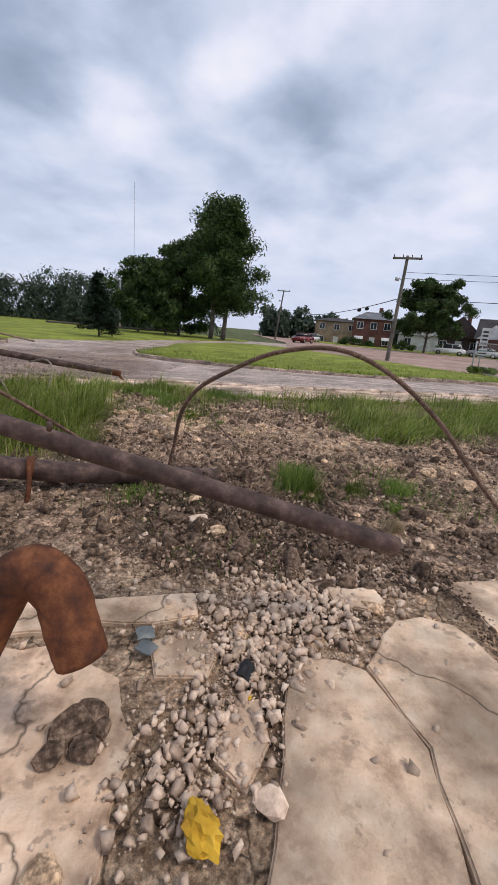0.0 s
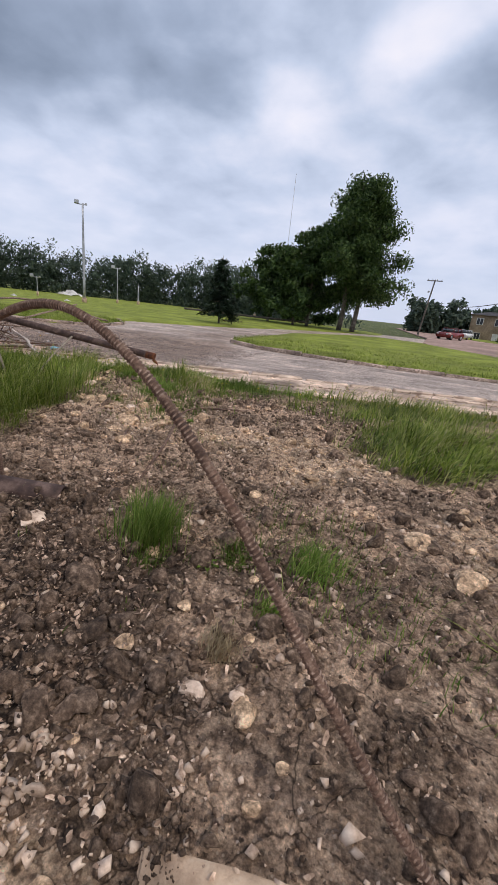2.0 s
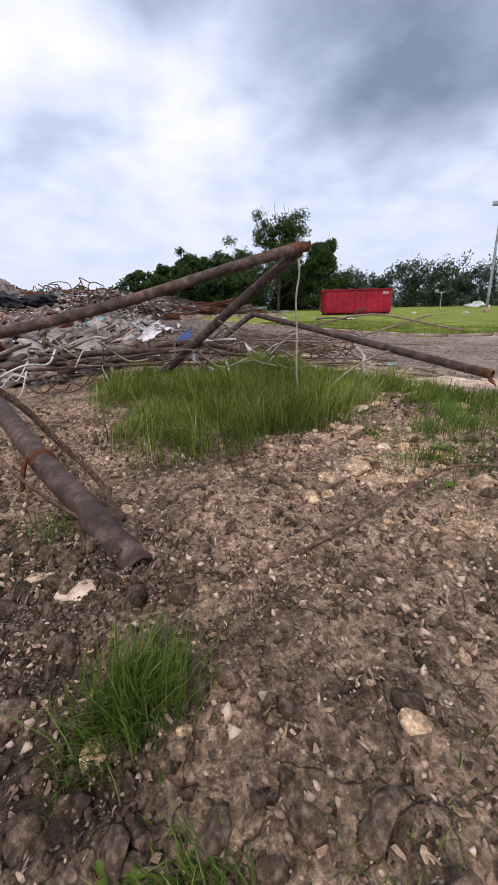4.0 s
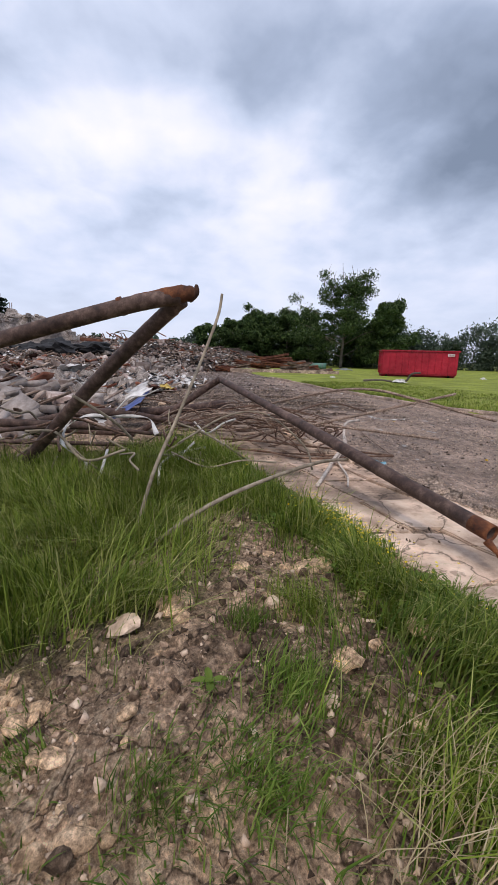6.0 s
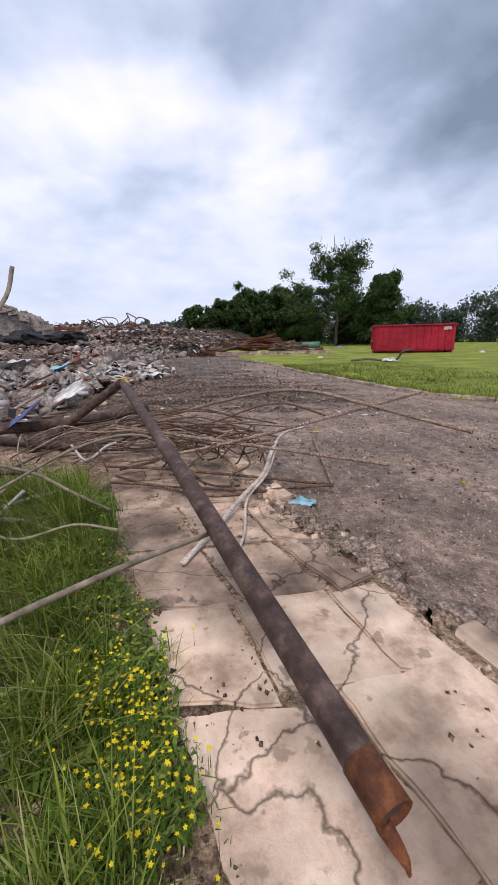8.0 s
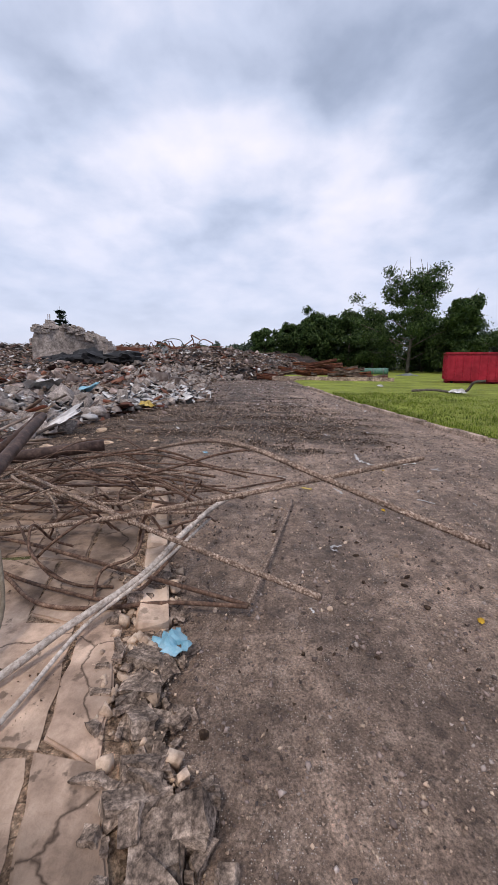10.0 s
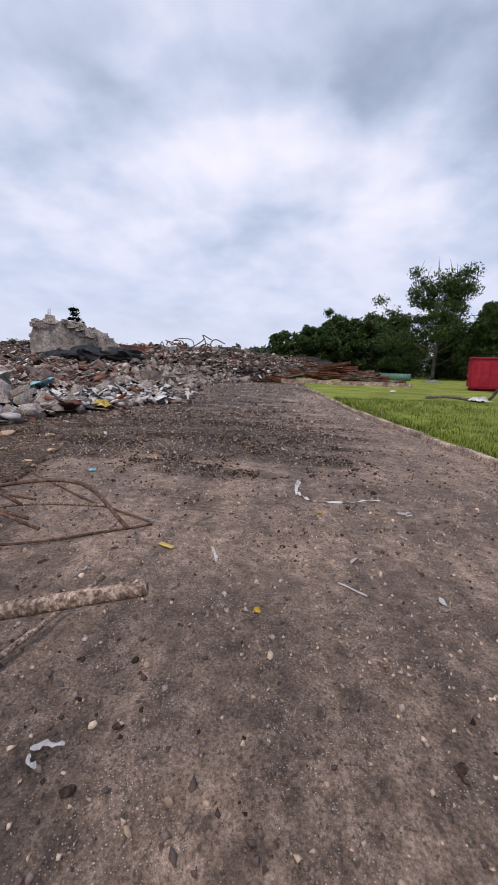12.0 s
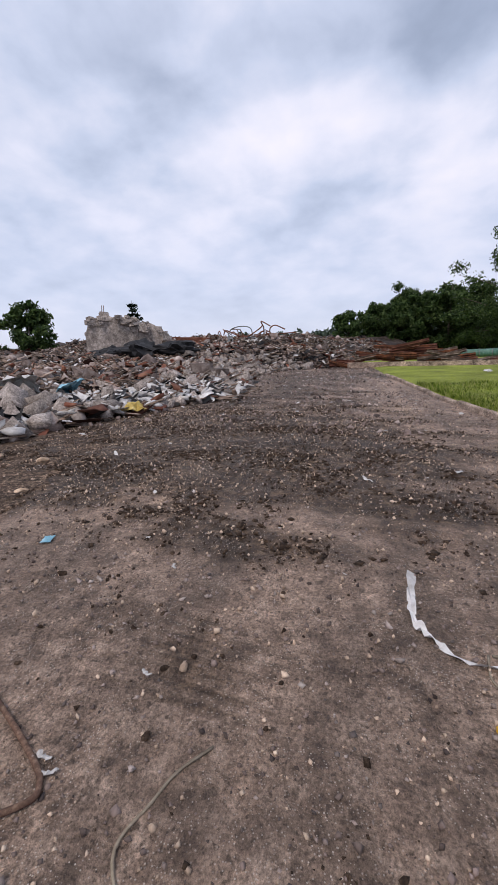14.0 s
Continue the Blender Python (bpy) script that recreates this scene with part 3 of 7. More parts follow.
def zone(x, y):
    """How much of the ground is dark leaf mould, pale sandy soil, and green."""
    n1, n2, n3 = fbm(x, y, 1.7, 11), fbm(x, y, 3.5, 12), fbm(x, y, 0.9, 13)
    dark = sstep(-x, 8.2, 9.5) + sstep(1.0 * np.exp(-(((x - 0.15) / 1.5) ** 2 + ((y - 3.25) / 1.0) ** 2)) + 0.5 * n2, 0.25, 0.75)
    sand = (y < 2.5) * 0.75 + sstep(np.exp(-(((x + 0.2) / 2.0) ** 2 + ((y - 6.0) / 1.1) ** 2)) + 0.8 * np.exp(-(((x - 2.6) / 0.8) ** 2 + ((y - 4.5) / 0.9) ** 2)) + 0.7 * n1 - 0.1, 0.35, 0.8)
    dark = np.clip(dark, 0, 1)
    return dark, sand * (1 - dark * 0.8), grass_mask(x, y)


def grass_mask(x, y):
    n = 0.5 * fbm(x, y, 1.6, 21) + 0.3 * fbm(x, y, 4.5, 22)
    a = np.exp(-(((x + 4.3) / 2.65) ** 4 + ((y - 5.75) / 1.5) ** 4))
    a = np.maximum(a, 0.9 * np.exp(-(((x + 3.9) / 2.3) ** 4 + ((y - 4.4) / 1.0) ** 4)))
    a = np.maximum(a, np.exp(-(((x + 5.3) / 2.0) ** 4 + ((y - 6.7) / 1.5) ** 4)))
    st = kerb_y(x) - 1.9
    b = np.exp(-(((y - st + 0.35) / 0.45) ** 4)) * sstep(x, -6.8, -5.5) * 0.9
    c = sstep(x, 0.6, 2.2) * np.exp(-(((y - (6.9 + 0.42 * (x - 2.0))) / (1.0 + 0.22 * np.clip(x - 1.5, 0, 20))) ** 4))
    d = np.exp(-(((x - 3.0) / 0.5) ** 2 + ((y - 3.45) / 0.4) ** 2))
    e = sstep(x, 5.5, 8.0) * sstep(y, 3.0, 5.0) * (1 - sstep(y - st, -0.3, 0.2))
    b2 = sstep(x, -0.9, 0.6) * np.exp(-(((y - st + 0.7) / 1.0) ** 4)) * 0.85
    m = np.maximum.reduce([a, b, b2, c, d, e])
    far = np.maximum(sstep(x, 9, 13), 0)
    return np.clip(sstep(m + 1.0 * n, 0.35, 1.05), 0, 1) * (1 - far) + far


def grid_mesh(name, xs, ys, zfun, mat, attrs=None, shift=None):
    X, Y = np.meshgrid(xs, ys, indexing="ij")
    if shift is not None:
        Y = Y + shift(X)
    Z = zfun(X, Y)
    V = np.stack([X, Y, Z], -1).reshape(-1, 3)
    nx, ny = len(xs), len(ys)
    i, j = np.meshgrid(np.arange(nx - 1), np.arange(ny - 1), indexing="ij")
    a = (i * ny + j).ravel()
    F = np.stack([a, a + ny, a + ny + 1, a + 1], 1)
    me = bpy.data.meshes.new(name)
    me.vertices.add(len(V)); me.loops.add(F.size); me.polygons.add(len(F))
    me.vertices.foreach_set("co", V.ravel().astype(np.float32))
    me.loops.foreach_set("vertex_index", F.ravel().astype(np.int32))
    me.polygons.foreach_set("loop_start", (np.arange(len(F)) * 4).astype(np.int32))
    me.polygons.foreach_set("loop_total", np.full(len(F), 4, np.int32))
    me.polygons.foreach_set("use_smooth", np.ones(len(F), bool))
    me.materials.append(mat)
    me.update(calc_edges=True)
    for an, fn in (attrs or {}).items():
        at_ = me.attributes.new(an, "FLOAT", "POINT")
        at_.data.foreach_set("value", np.clip(fn(X, Y), 0, 1).ravel().astype(np.float32))
    return me


def lines(*spans):
    """Grid lines: spans of (from, to, step), joined."""
    v = np.concatenate([np.arange(a, b, s) for a, b, s in spans] + [[spans[-1][1]]])
    return v


# ---- ground ----
gx = lines((-1500, -300, 150), (-300, -60, 20), (-60, -9, 1.0), (-9, -4, 0.12), (-4, 4, 0.025), (4, 9, 0.15), (9, 60, 1.5), (60, 300, 20), (300, 1500, 150))
gy = lines((-1500, -300, 150), (-300, -40, 20), (-40, -3, 1.0), (-3, 2, 0.12), (2, 8.6, 0.025), (8.6, 12, 0.15), (12, 60, 2.0), (60, 300, 20), (300, 1500, 150))
ground = put("ground", grid_mesh("ground", gx, gy, ground_z, M_DIRT, {
    "dark": lambda x, y: zone(x, y)[0] * ((x < 8) & (y < 20) & (y > -2)), "sand": lambda x, y: zone(x, y)[1] * (np.abs(x) < 8),
    "green": lambda x, y: np.maximum(zone(x, y)[2], (y > 46) | (x < -95) | (x > 25) | (y < -30))}))
tagged(ground, "uneven brown earth with leaf mould and sandy patches", "ground", "", "structure")


# ---- drive ----
def road_z(x, y):
    v = y - kerb_y(x)
    near = np.exp(-((x + 13) / 9.0) ** 2)
    soil = soil_mask(x, y)
    return (0.006 * fbm(x, y, 2.0, 31) + 0.022 * np.abs(fbm(x, y, 6, 32)) * near + 0.010 * np.abs(fbm(x, y, 19, 37, 2)) * near + soil * (0.05 * np.abs(fbm(x, y, 5, 33)) + 0.025 * np.abs(fbm(x, y, 16, 34)))
            + 0.02 * sstep(v, 0.0, 0.3) - 0.02)


def soil_mask(x, y):
    m = 1.2 * np.exp(-(((x + 15.5) / 3.0) ** 2 + ((y - 9.3) / 4.0) ** 2)) + 0.5 * sstep(-x, 9.5, 12) * (1 - sstep(y - kerb_y(x), -0.5, 1.5)) + 0.9 * np.exp(-(((x + 24) / 9) ** 2 + ((y - 9.5) / 3.0) ** 2))
    m = m + 0.35 * np.exp(-(((x + 7.2) / 1.3) ** 2 + ((y - 13.0) / 0.8) ** 2)) + 0.7 * sstep(-x, 26, 34)
    m = m + 0.5 * np.exp(-(((x + 12.2) / 3.0) ** 2 + ((y - 11.6) / 1.6) ** 2))
    return sstep(m + 0.5 * fbm(x, y, 1.5, 35) + 0.5 * fbm(x, y, 5.0, 135), 0.4, 0.8)


def pale_mask(x, y):
    m = 0.95 * sstep(x, -5.5, -2.5) + 0.8 * sstep(y, 15.5, 18) + 0.5 * np.exp(-(((x + 12) / 2.5) ** 2 + ((y - 14.3) / 0.7) ** 2))
    return sstep(m + 0.5 * fbm(x, y, 0.9, 36) * (1 - sstep(x, -3, 0)) - 0.1, 0.3, 0.9) * 0.85


def road_edge(x):
    """Where the muddy surface ends; past the pavement it spreads to the foot of the rubble."""
    return kerb_y(x) - 4.6 * sstep(-x, 9.0, 11.0)


rx_ = lines((-120, -24, 1.5), (-24, -2, 0.08), (-2, 10, 0.4), (10, 60, 2.0))
ry_ = lines((0, 6.6, 0.08), (6.6, 20, 0.5), (20, 42, 2.0))
road = put("road", grid_mesh("road", rx_, ry_, road_z, M_ROAD, {"mud": soil_mask, "pale": pale_mask}, road_edge))
tagged(road, "worn asphalt drive smeared with brown mud", "road", "", "structure")


def in_poly(x, y, poly):
    x, y = np.asarray(x, float), np.asarray(y, float)
    c = np.zeros(x.shape, bool)
    for (x0, y0), (x1, y1) in zip(poly, poly[1:] + poly[:1]):
        if y0 == y1:
            continue
        c ^= ((y0 > y) != (y1 > y)) & (x < (x1 - x0) * (y - y0) / (y1 - y0) + x0)
    return c


def plate(poly, z0, z1, bev=0.01, jag=0.0, seed=0, domed=0.0):
    """A flat piece with the given outline, from z0 up to z1."""
    rng = np.random.RandomState(seed)
    pts = []
    for (x0, y0), (x1, y1) in zip(poly, poly[1:] + poly[:1]):
        n = max(1, int(math.hypot(x1 - x0, y1 - y0) / 0.12)) if jag else 1
        for k in range(n):
            t = k / n
            pts.append((x0 + (x1 - x0) * t + (rng.uniform(-jag, jag) if k else 0), y0 + (y1 - y0) * t + (rng.uniform(-jag, jag) if k else 0)))
    bm = bmesh.new()
    top = [bm.verts.new((x, y, z1)) for x, y in pts]
    f = bm.faces.new(top)
    if f.normal.z < 0:
        f.normal_flip()
    bm.normal_update()
    if f.normal.z < 0:
        bmesh.ops.reverse_faces(bm, faces=[f])
    r = bmesh.ops.extrude_face_region(bm, geom=[f])
    vs = [g for g in r["geom"] if isinstance(g, bmesh.types.BMVert)]
    low = [v for v in bm.verts if v not in vs]
    for v in low:
        v.co.z = z0
    if bev:
        tops = [e for e in bm.edges if all(v in vs for v in e.verts)]
        bmesh.ops.bevel(bm, geom=tops, offset=bev, segments=2, affect="EDGES")
    bmesh.ops.recalc_face_normals(bm, faces=bm.faces)
    return bm


LAWN_W = [(-60, 13.3), (-33, 13.65), (-26, 14.0), (-21.5, 14.15), (-18.5, 14.4), (-16.2, 14.75), (-14.3, 15.0), (-12.6, 15.15), (-11.7, 15.55), (-11.0, 16.4),
          (-10.6, 17.6), (-11.2, 19.5), (-13.0, 21.4), (-10.8, 25.0), (-9.0, 29.0), (-7.5, 36), (-3.5, 44.5), (0, 52), (-30, 90), (-130, 90), (-130, 40), (-62, 20)]
LAWN_E = [(-5.3, 19.2), (-4.6, 17.4), (-3.1, 16.5), (1.8, 16.1), (6, 16.75), (12.8, 18.2), (17, 19.3), (11.8, 23), (8.9, 28.5), (3.5, 38.7), (-0.5, 41.5), (-3.0, 38), (-5.6, 30)]


def lawn(name, poly, label, xs, ys):
    """Turf raised above the drive, cut to its outline, falling to the kerb all round."""
    X, Y = np.meshgrid(xs, ys, indexing="ij")
    ins = in_poly(X, Y, poly)
    d = np.full(X.shape, 1e9)
    for (x0, y0), (x1, y1) in zip(poly, poly[1:] + poly[:1]):
        t = np.clip(((X - x0) * (x1 - x0) + (Y - y0) * (y1 - y0)) / ((x1 - x0) ** 2 + (y1 - y0) ** 2), 0, 1)
        d = np.minimum(d, np.hypot(X - x0 - t * (x1 - x0), Y - y0 - t * (y1 - y0)))
    sd = np.where(ins, d, -d)
    Z = np.where(sd > 0, -0.06 + 0.14 * sstep(sd, 0.0, 0.14) + 0.06 * sstep(sd, 0, 1.2) + 0.03 * fbm(X, Y, 0.8, 41) * sstep(sd, 0, 1), -0.06)
    i, j = np.nonzero((sd[:-1, :-1] > -0.05) | (sd[1:, 1:] > -0.05) | (sd[1:, :-1] > -0.05) | (sd[:-1, 1:] > -0.05))
    ny = len(ys)
    a = i * ny + j
    F = np.stack([a, a + ny, a + ny + 1, a + 1], 1)
    V = np.stack([X, Y, Z], -1).reshape(-1, 3)
    used, inv = np.unique(F, return_inverse=True)
    me = mesh_from(name, V[used], inv.reshape(F.shape), M_LAWN, True)
    ob = put(name, me)
    return tagged(ob, label, "lawn", "", "structure")


lawn("lawn", LAWN_W, "mown green lawn round the red skip", lines((-130, -60, 4), (-60, -24, 0.8), (-24, -9, 0.2), (-9, 4, 0.6)), lines((12.8, 22, 0.2), (22, 46, 0.8), (46, 92, 4)))
lawn("lawn", LAWN_E, "mown green lawn island between drive and street", lines((-7, 20, 0.22)), lines((15, 24, 0.22), (24, 44, 0.6)))


def kerb_line(poly, label, a, b, n_last, w=0.15, h=0.125):
    """Kerb stones laid end to end along part of an outline."""
    pts = np.array(poly[a:b], float)
    seg = np.linalg.norm(np.diff(pts, axis=0), axis=1)
    s = np.concatenate([[0], np.cumsum(seg)])
    root = thing("kerb", label, "kerb", "", "structure")
    rng = random.Random(5)
    pos, k = 0.0, 0
    while pos < s[-1] - 0.3 and k < n_last:
        ln = rng.uniform(1.3, 1.9)
        e = min(pos + ln, s[-1])
        p0 = [np.interp(pos + 0.01, s, pts[:, q]) for q in (0, 1)]
        p1 = [np.interp(e - 0.015, s, pts[:, q]) for q in (0, 1)]
        an = math.atan2(p1[1] - p0[1], p1[0] - p0[0])
        L_ = math.hypot(p1[0] - p0[0], p1[1] - p0[1])
        bm = box(bmesh.new(), 0, L_, -w / 2, w / 2, -0.1, h + rng.uniform(-0.025, 0.02), 0.025)
        ob = part("kerb_stone", bm, M_KERB, root)
        ob.matrix_basis = pose(p0[0], p0[1], 0, rng.uniform(-2, 2), rng.uniform(-0.8, 0.8), math.degrees(an))
        pos, k = e, k + 1


kerb_line(LAWN_W, "low concrete kerb stones along the lawn", 1, 13, 60)
kerb_line(LAWN_E, "low concrete kerb stones round the lawn island", 0, 7, 40)

street = part("street", plate([(11.9, 23.1), (17.2, 19.4), (60, 30), (120, 60), (60, 110), (10, 150), (-2, 140), (4.2, 60), (3.2, 43), (3.6, 38.8), (9.0, 28.6)], -0.1, 0.035, 0), M_STREET)
tagged(street, "reddish brown dusty street before the houses", "street", "", "structure")
yard = part("front_yards", plate([(12, 76), (20, 66), (33, 60), (60, 54), (140, 70), (140, 160), (20, 160), (8, 120)], -0.1, 0.08, 0), M_LAWN)
tagged(yard, "grassy front yards of the houses", "lawn", "", "structure")


# ---- slabs of the broken paving where the walk begins ----
def slab(poly, z=0.0, seed=0, tilt=(0, 0), name="concrete_slab", mat=None, label="cracked sandy concrete slab lying in rubble", jag=0.032, parent=None, thick=0.12):
    ob = part(name, plate(poly, z - thick, z, 0.008, jag, seed), mat or M_CONC, parent)
    if parent is None:
        tagged(ob, label, "slab", "broken paving slabs")
    return ob


slab([(1.37, 2.60), (1.84, 2.70), (2.05, 2.50), (2.5, 1.9), (2.2, 1.0), (1.82, 1.05), (1.58, 1.5), (1.52, 1.95), (1.47, 2.3)], 0.022, 1, jag=0.006)
slab([(1.86, 2.71), (2.5, 2.86), (4.4, 3.27), (4.6, -0.5), (2.4, -0.4), (2.22, 1.0), (2.52, 1.9), (2.07, 2.51)], 0.016, 2, jag=0.006)
slab([(-1.7, 1.97), (-0.62, 2.19), (-0.11, 2.31), (-0.07, 2.12), (-0.28, 2.04), (-0.55, 2.02), (-0.72, 1.93), (-1.6, 1.75)], 0.02, 3, jag=0.012)
slab([(0.73, 1.87), (0.86, 2.08), (0.97, 2.2), (1.12, 2.25), (1.28, 2.2), (1.38, 1.95), (1.44, 1.5), (1.7, 1.0), (2.05, -0.4), (1.0, -0.4), (0.83, 1.0), (0.87, 1.5)], 0.026, 4, jag=0.014)
slab([(0.33, 1.57), (0.36, 1.75), (0.46, 1.9), (0.6, 1.9), (0.724, 1.85), (0.865, 1.5), (0.825, 1.0), (0.994, -0.4), (0.1, -0.4), (0.24, 1.0), (0.3, 1.3)], 0.02, 5, jag=0.014)
slab([(-2.4, 1.7), (-0.72, 1.86), (-0.35, 1.72), (-0.2, 1.45), (-0.22, 0.6), (-0.3, -2.2), (-2.6, -2)], 0.006, 7)
slab([(-0.27, 1.92), (-0.05, 2.02), (0.06, 1.9), (0.02, 1.74), (-0.2, 1.72)], 0.018, 8)
slab([(0.12, 1.62), (0.24, 1.66), (0.28, 1.48), (0.2, 1.3), (0.08, 1.4)], 0.02, 9)
slab([(0.62, 2.46), (0.92, 2.5), (0.96, 2.36), (0.84, 2.26), (0.66, 2.3)], 0.03, 10)

# ---- pavement beside the drive: broken flags ----
pavement = thing("pavement", "cracked pale concrete pavement flags beside the drive", "pavement", "", "structure")
prng = random.Random(8)


def pave(x0, x1, step):
    x = x0
    while x < x1:
        w = step * prng.uniform(0.85, 1.15)
        cuts = [-1.78, prng.uniform(-1.25, -1.1), prng.uniform(-0.66, -0.5), -0.22] if prng.random() < 0.75 else [-1.78, prng.uniform(-1.0, -0.75), -0.22]
        for a, b in zip(cuts, cuts[1:]):
            sk = prng.uniform(-0.14, 0.14)
            g = 0.012
            c = [(x + g, float(kerb_y(x)) + a + g), (x + w - g + sk * 0.4, float(kerb_y(x + w)) + a + g + sk * 0.3),
                 (x + w - g - sk, float(kerb_y(x + w)) + b - g), (x + g + sk * 0.6, float(kerb_y(x)) + b - g + sk * 0.15)]
            z = 0.075 + prng.uniform(-0.012, 0.018)
            ob = part("flagstone", plate(c, -0.05, z, 0.012, 0.014, prng.randint(0, 999)), M_FLAGD if x < -4.4 else M_FLAG, pavement)
        x += w


pave(-9.2, -0.5, 0.82)
pave(-0.5, 14, 1.5)

# kerb between pavement and drive, whole stretches and broken ones
kerb = thing("kerb", "crumbling concrete kerb along the muddy drive", "kerb", "", "structure")
x = -9.0
while x < 14:
    w = prng.uniform(0.7, 1.3)
    broken = -6.3 < x < -4.5
    for q in range(4 if broken else 1):
        ww = w / (4 if broken else 1)
        xa = x + q * ww
        bm = box(bmesh.new(), 0.01, ww - 0.01, -0.085, 0.105, -0.12, (0.10 if broken else 0.115) + prng.uniform(-0.02, 0.01), 0.022)
        for v in bm.verts:
            v.co += Vector([prng.uniform(-0.02, 0.02) * (1 + broken) for _ in range(3)])
        ob = part("kerb_stone", bm, M_KERB if broken else M_FLAG, kerb)
        sl = 0.2 if x < -3.25 else 0.27
        ob.matrix_basis = pose(xa, float(kerb_y(xa)) - 0.05 + (prng.uniform(-0.06, 0.08) if broken else 0), (prng.uniform(-0.05, 0.0) if broken else 0),
                               prng.uniform(-12, 12) * broken, prng.uniform(-8, 8) * broken, math.degrees(math.atan(sl)) + prng.uniform(-18, 18) * broken)
    x += w


# ---- pipes, bars, rods ----
long_pipe = tube("steel_pipe", [(-5.3, 1.85, 0.0), (-4.6, 1.95, 0.9), (-3.6, 2.0, 1.5), (-3.0, 2.02, 1.46), (-0.98, 2.07, 0.96), (0.25, 2.10, 0.655), (0.86, 2.11, 0.50)], 0.047, M_PIPE,
                 "long dark rusty steel pipe propped over the rubble", "pipe", None, 14, 8, 0.012, group="bent pipes")
tube("pipe_stub", [(-0.74, 2.02, 0.965), (-0.73, 2.005, 1.0)], 0.012, M_PIPE, "", "", long_pipe, 8, 2)
pipe_b = tube("steel_pipe", [(-4.2, 2.25, 0.82), (-1.76, 3.25, 0.30), (-0.9, 3.62, 0.18), (-0.15, 3.92, 0.10)], 0.085, M_PIPE,
              "dark purple-brown steel pipe with one end in the dirt", "pipe", None, 16, 8, 0.014, group="bent pipes")
tube("strap", [(-1.585, 3.325, 0.281), (-1.535, 3.347, 0.275)], 0.092, M_RUST, "rust-brown strap", "", pipe_b, 14, 2)
tube("strap", [(-1.52, 3.24, 0.33), (-1.50, 3.2, 0.2), (-1.52, 3.16, 0.02)], 0.018, M_RUST, "hanging rust-brown strap", "", pipe_b, 6, 3)

folded = thing("folded_pipe", "dark steel pipe folded over to a sharp rusty point", "pipe", "bent pipes")
tube("pipe_arm", [(-4.95, 1.6, 0.95), (-4.55, 3.75, 1.39), (-4.2, 5.6, 1.90), (-4.1, 6.2, 2.06), (-4.1, 6.55, 2.13)], [0.073] * 33, M_PIPE, "", "", folded, 14, 8)
tube("pipe_arm", [(-4.14, 6.58, 2.1), (-4.30, 6.35, 1.93), (-4.75, 5.65, 1.3), (-5.35, 4.9, 0.55), (-5.85, 4.3, -0.1)], [0.06] * 4 + [0.072] * 29, M_PIPE, "", "", folded, 14, 8)
tube("rusty_fold", [(-4.125, 6.16, 2.055), (-4.11, 6.36, 2.105), (-4.1, 6.55, 2.145), (-4.11, 6.68, 2.16)], [0.075] * 8 + [0.079] * 6 + [0.07] * 4 + [0.05], M_RUST, "orange-rusty folded end", "", folded, 12, 6, 0, 0.06)
tube("torn_lip", [(-4.11, 6.62, 2.12), (-4.12, 6.69, 2.17), (-4.13, 6.70, 2.24)], [0.05, 0.05, 0.045, 0.04, 0.035, 0.03, 0.025, 0.02, 0.012], M_RUST, "", "", folded, 6, 4)
tube("collar", [(-4.14, 6.02, 2.02), (-4.135, 6.06, 2.035)], 0.083, M_RUST, "", "", folded, 14, 2)
folded.matrix_world = pose(0, 0.09, -0.06)

elbow = thing("folded_pipe", "orange-rusty pipe folded over, standing on the slab", "pipe", "bent pipes")
tube("pipe_arm", [(-0.36, 1.40, 0.40), (-0.40, 1.42, 0.50), (-0.44, 1.45, 0.59), (-0.50, 1.46, 0.655)], [0.084] * 19, M_RUST, "", "", elbow, 18, 6, 0.007, 0.015)
tube("pipe_arm", [(-0.47, 1.455, 0.625), (-0.52, 1.46, 0.66), (-0.60, 1.455, 0.62), (-0.66, 1.43, 0.51), (-0.73, 1.37, 0.31), (-0.82, 1.27, -0.08)], [0.08] * 7 + [0.082] * 24, M_RUST, "", "", elbow, 18, 6, 0, 0.015)
tube("crease", [(-0.47, 1.45, 0.66), (-0.50, 1.46, 0.685), (-0.54, 1.465, 0.69)], 0.055, M_RUST, "", "", elbow, 12, 4, 0, 0.06)
# dark mud lumps that stand in for the shade below the cut pipe end
for cx, cy, cs in ((-0.44, 1.46, 0.085), (-0.36, 1.38, 0.06), (-0.47, 1.36, 0.06), (-0.39, 1.52, 0.07), (-0.33, 1.47, 0.045)):
    V, F = rock_proto(int(1000 * cs) + 7, 2, 0.7, 0.4)
    ob = put("mud_lump", mesh_from("mud_lump", V * cs, F, M_CLOD), None, "", pose(cx, cy, cs * 0.35, 0, 0, 900 * cx))
    tagged(ob, "dark mud lump standing in for shade under the cut pipe", "mud", "mud lumps")

pipe_c = thing("bent_pipe", "long brown steel pipe bent over, lying across the rods", "pipe", "bent pipes")
tube("pipe_arm", [(-8.26, 7.38, 1.12), (-7.6, 7.55, 1.04), (-5.4, 8.13, 0.74), (-3.6, 8.58, 0.49), (-2.62, 8.82, 0.36)], [0.05] * 3 + [0.058] * 13 + [0.064] * 17, M_PIPE, "", "", pipe_c, 14, 8, 0.012)
tube("pipe_arm", [(-8.2, 7.37, 1.12), (-8.34, 7.2, 1.0), (-8.40, 6.6, 0.58), (-8.5, 5.6, -0.1)], 0.066, M_PIPE, "", "", pipe_c, 12, 6)
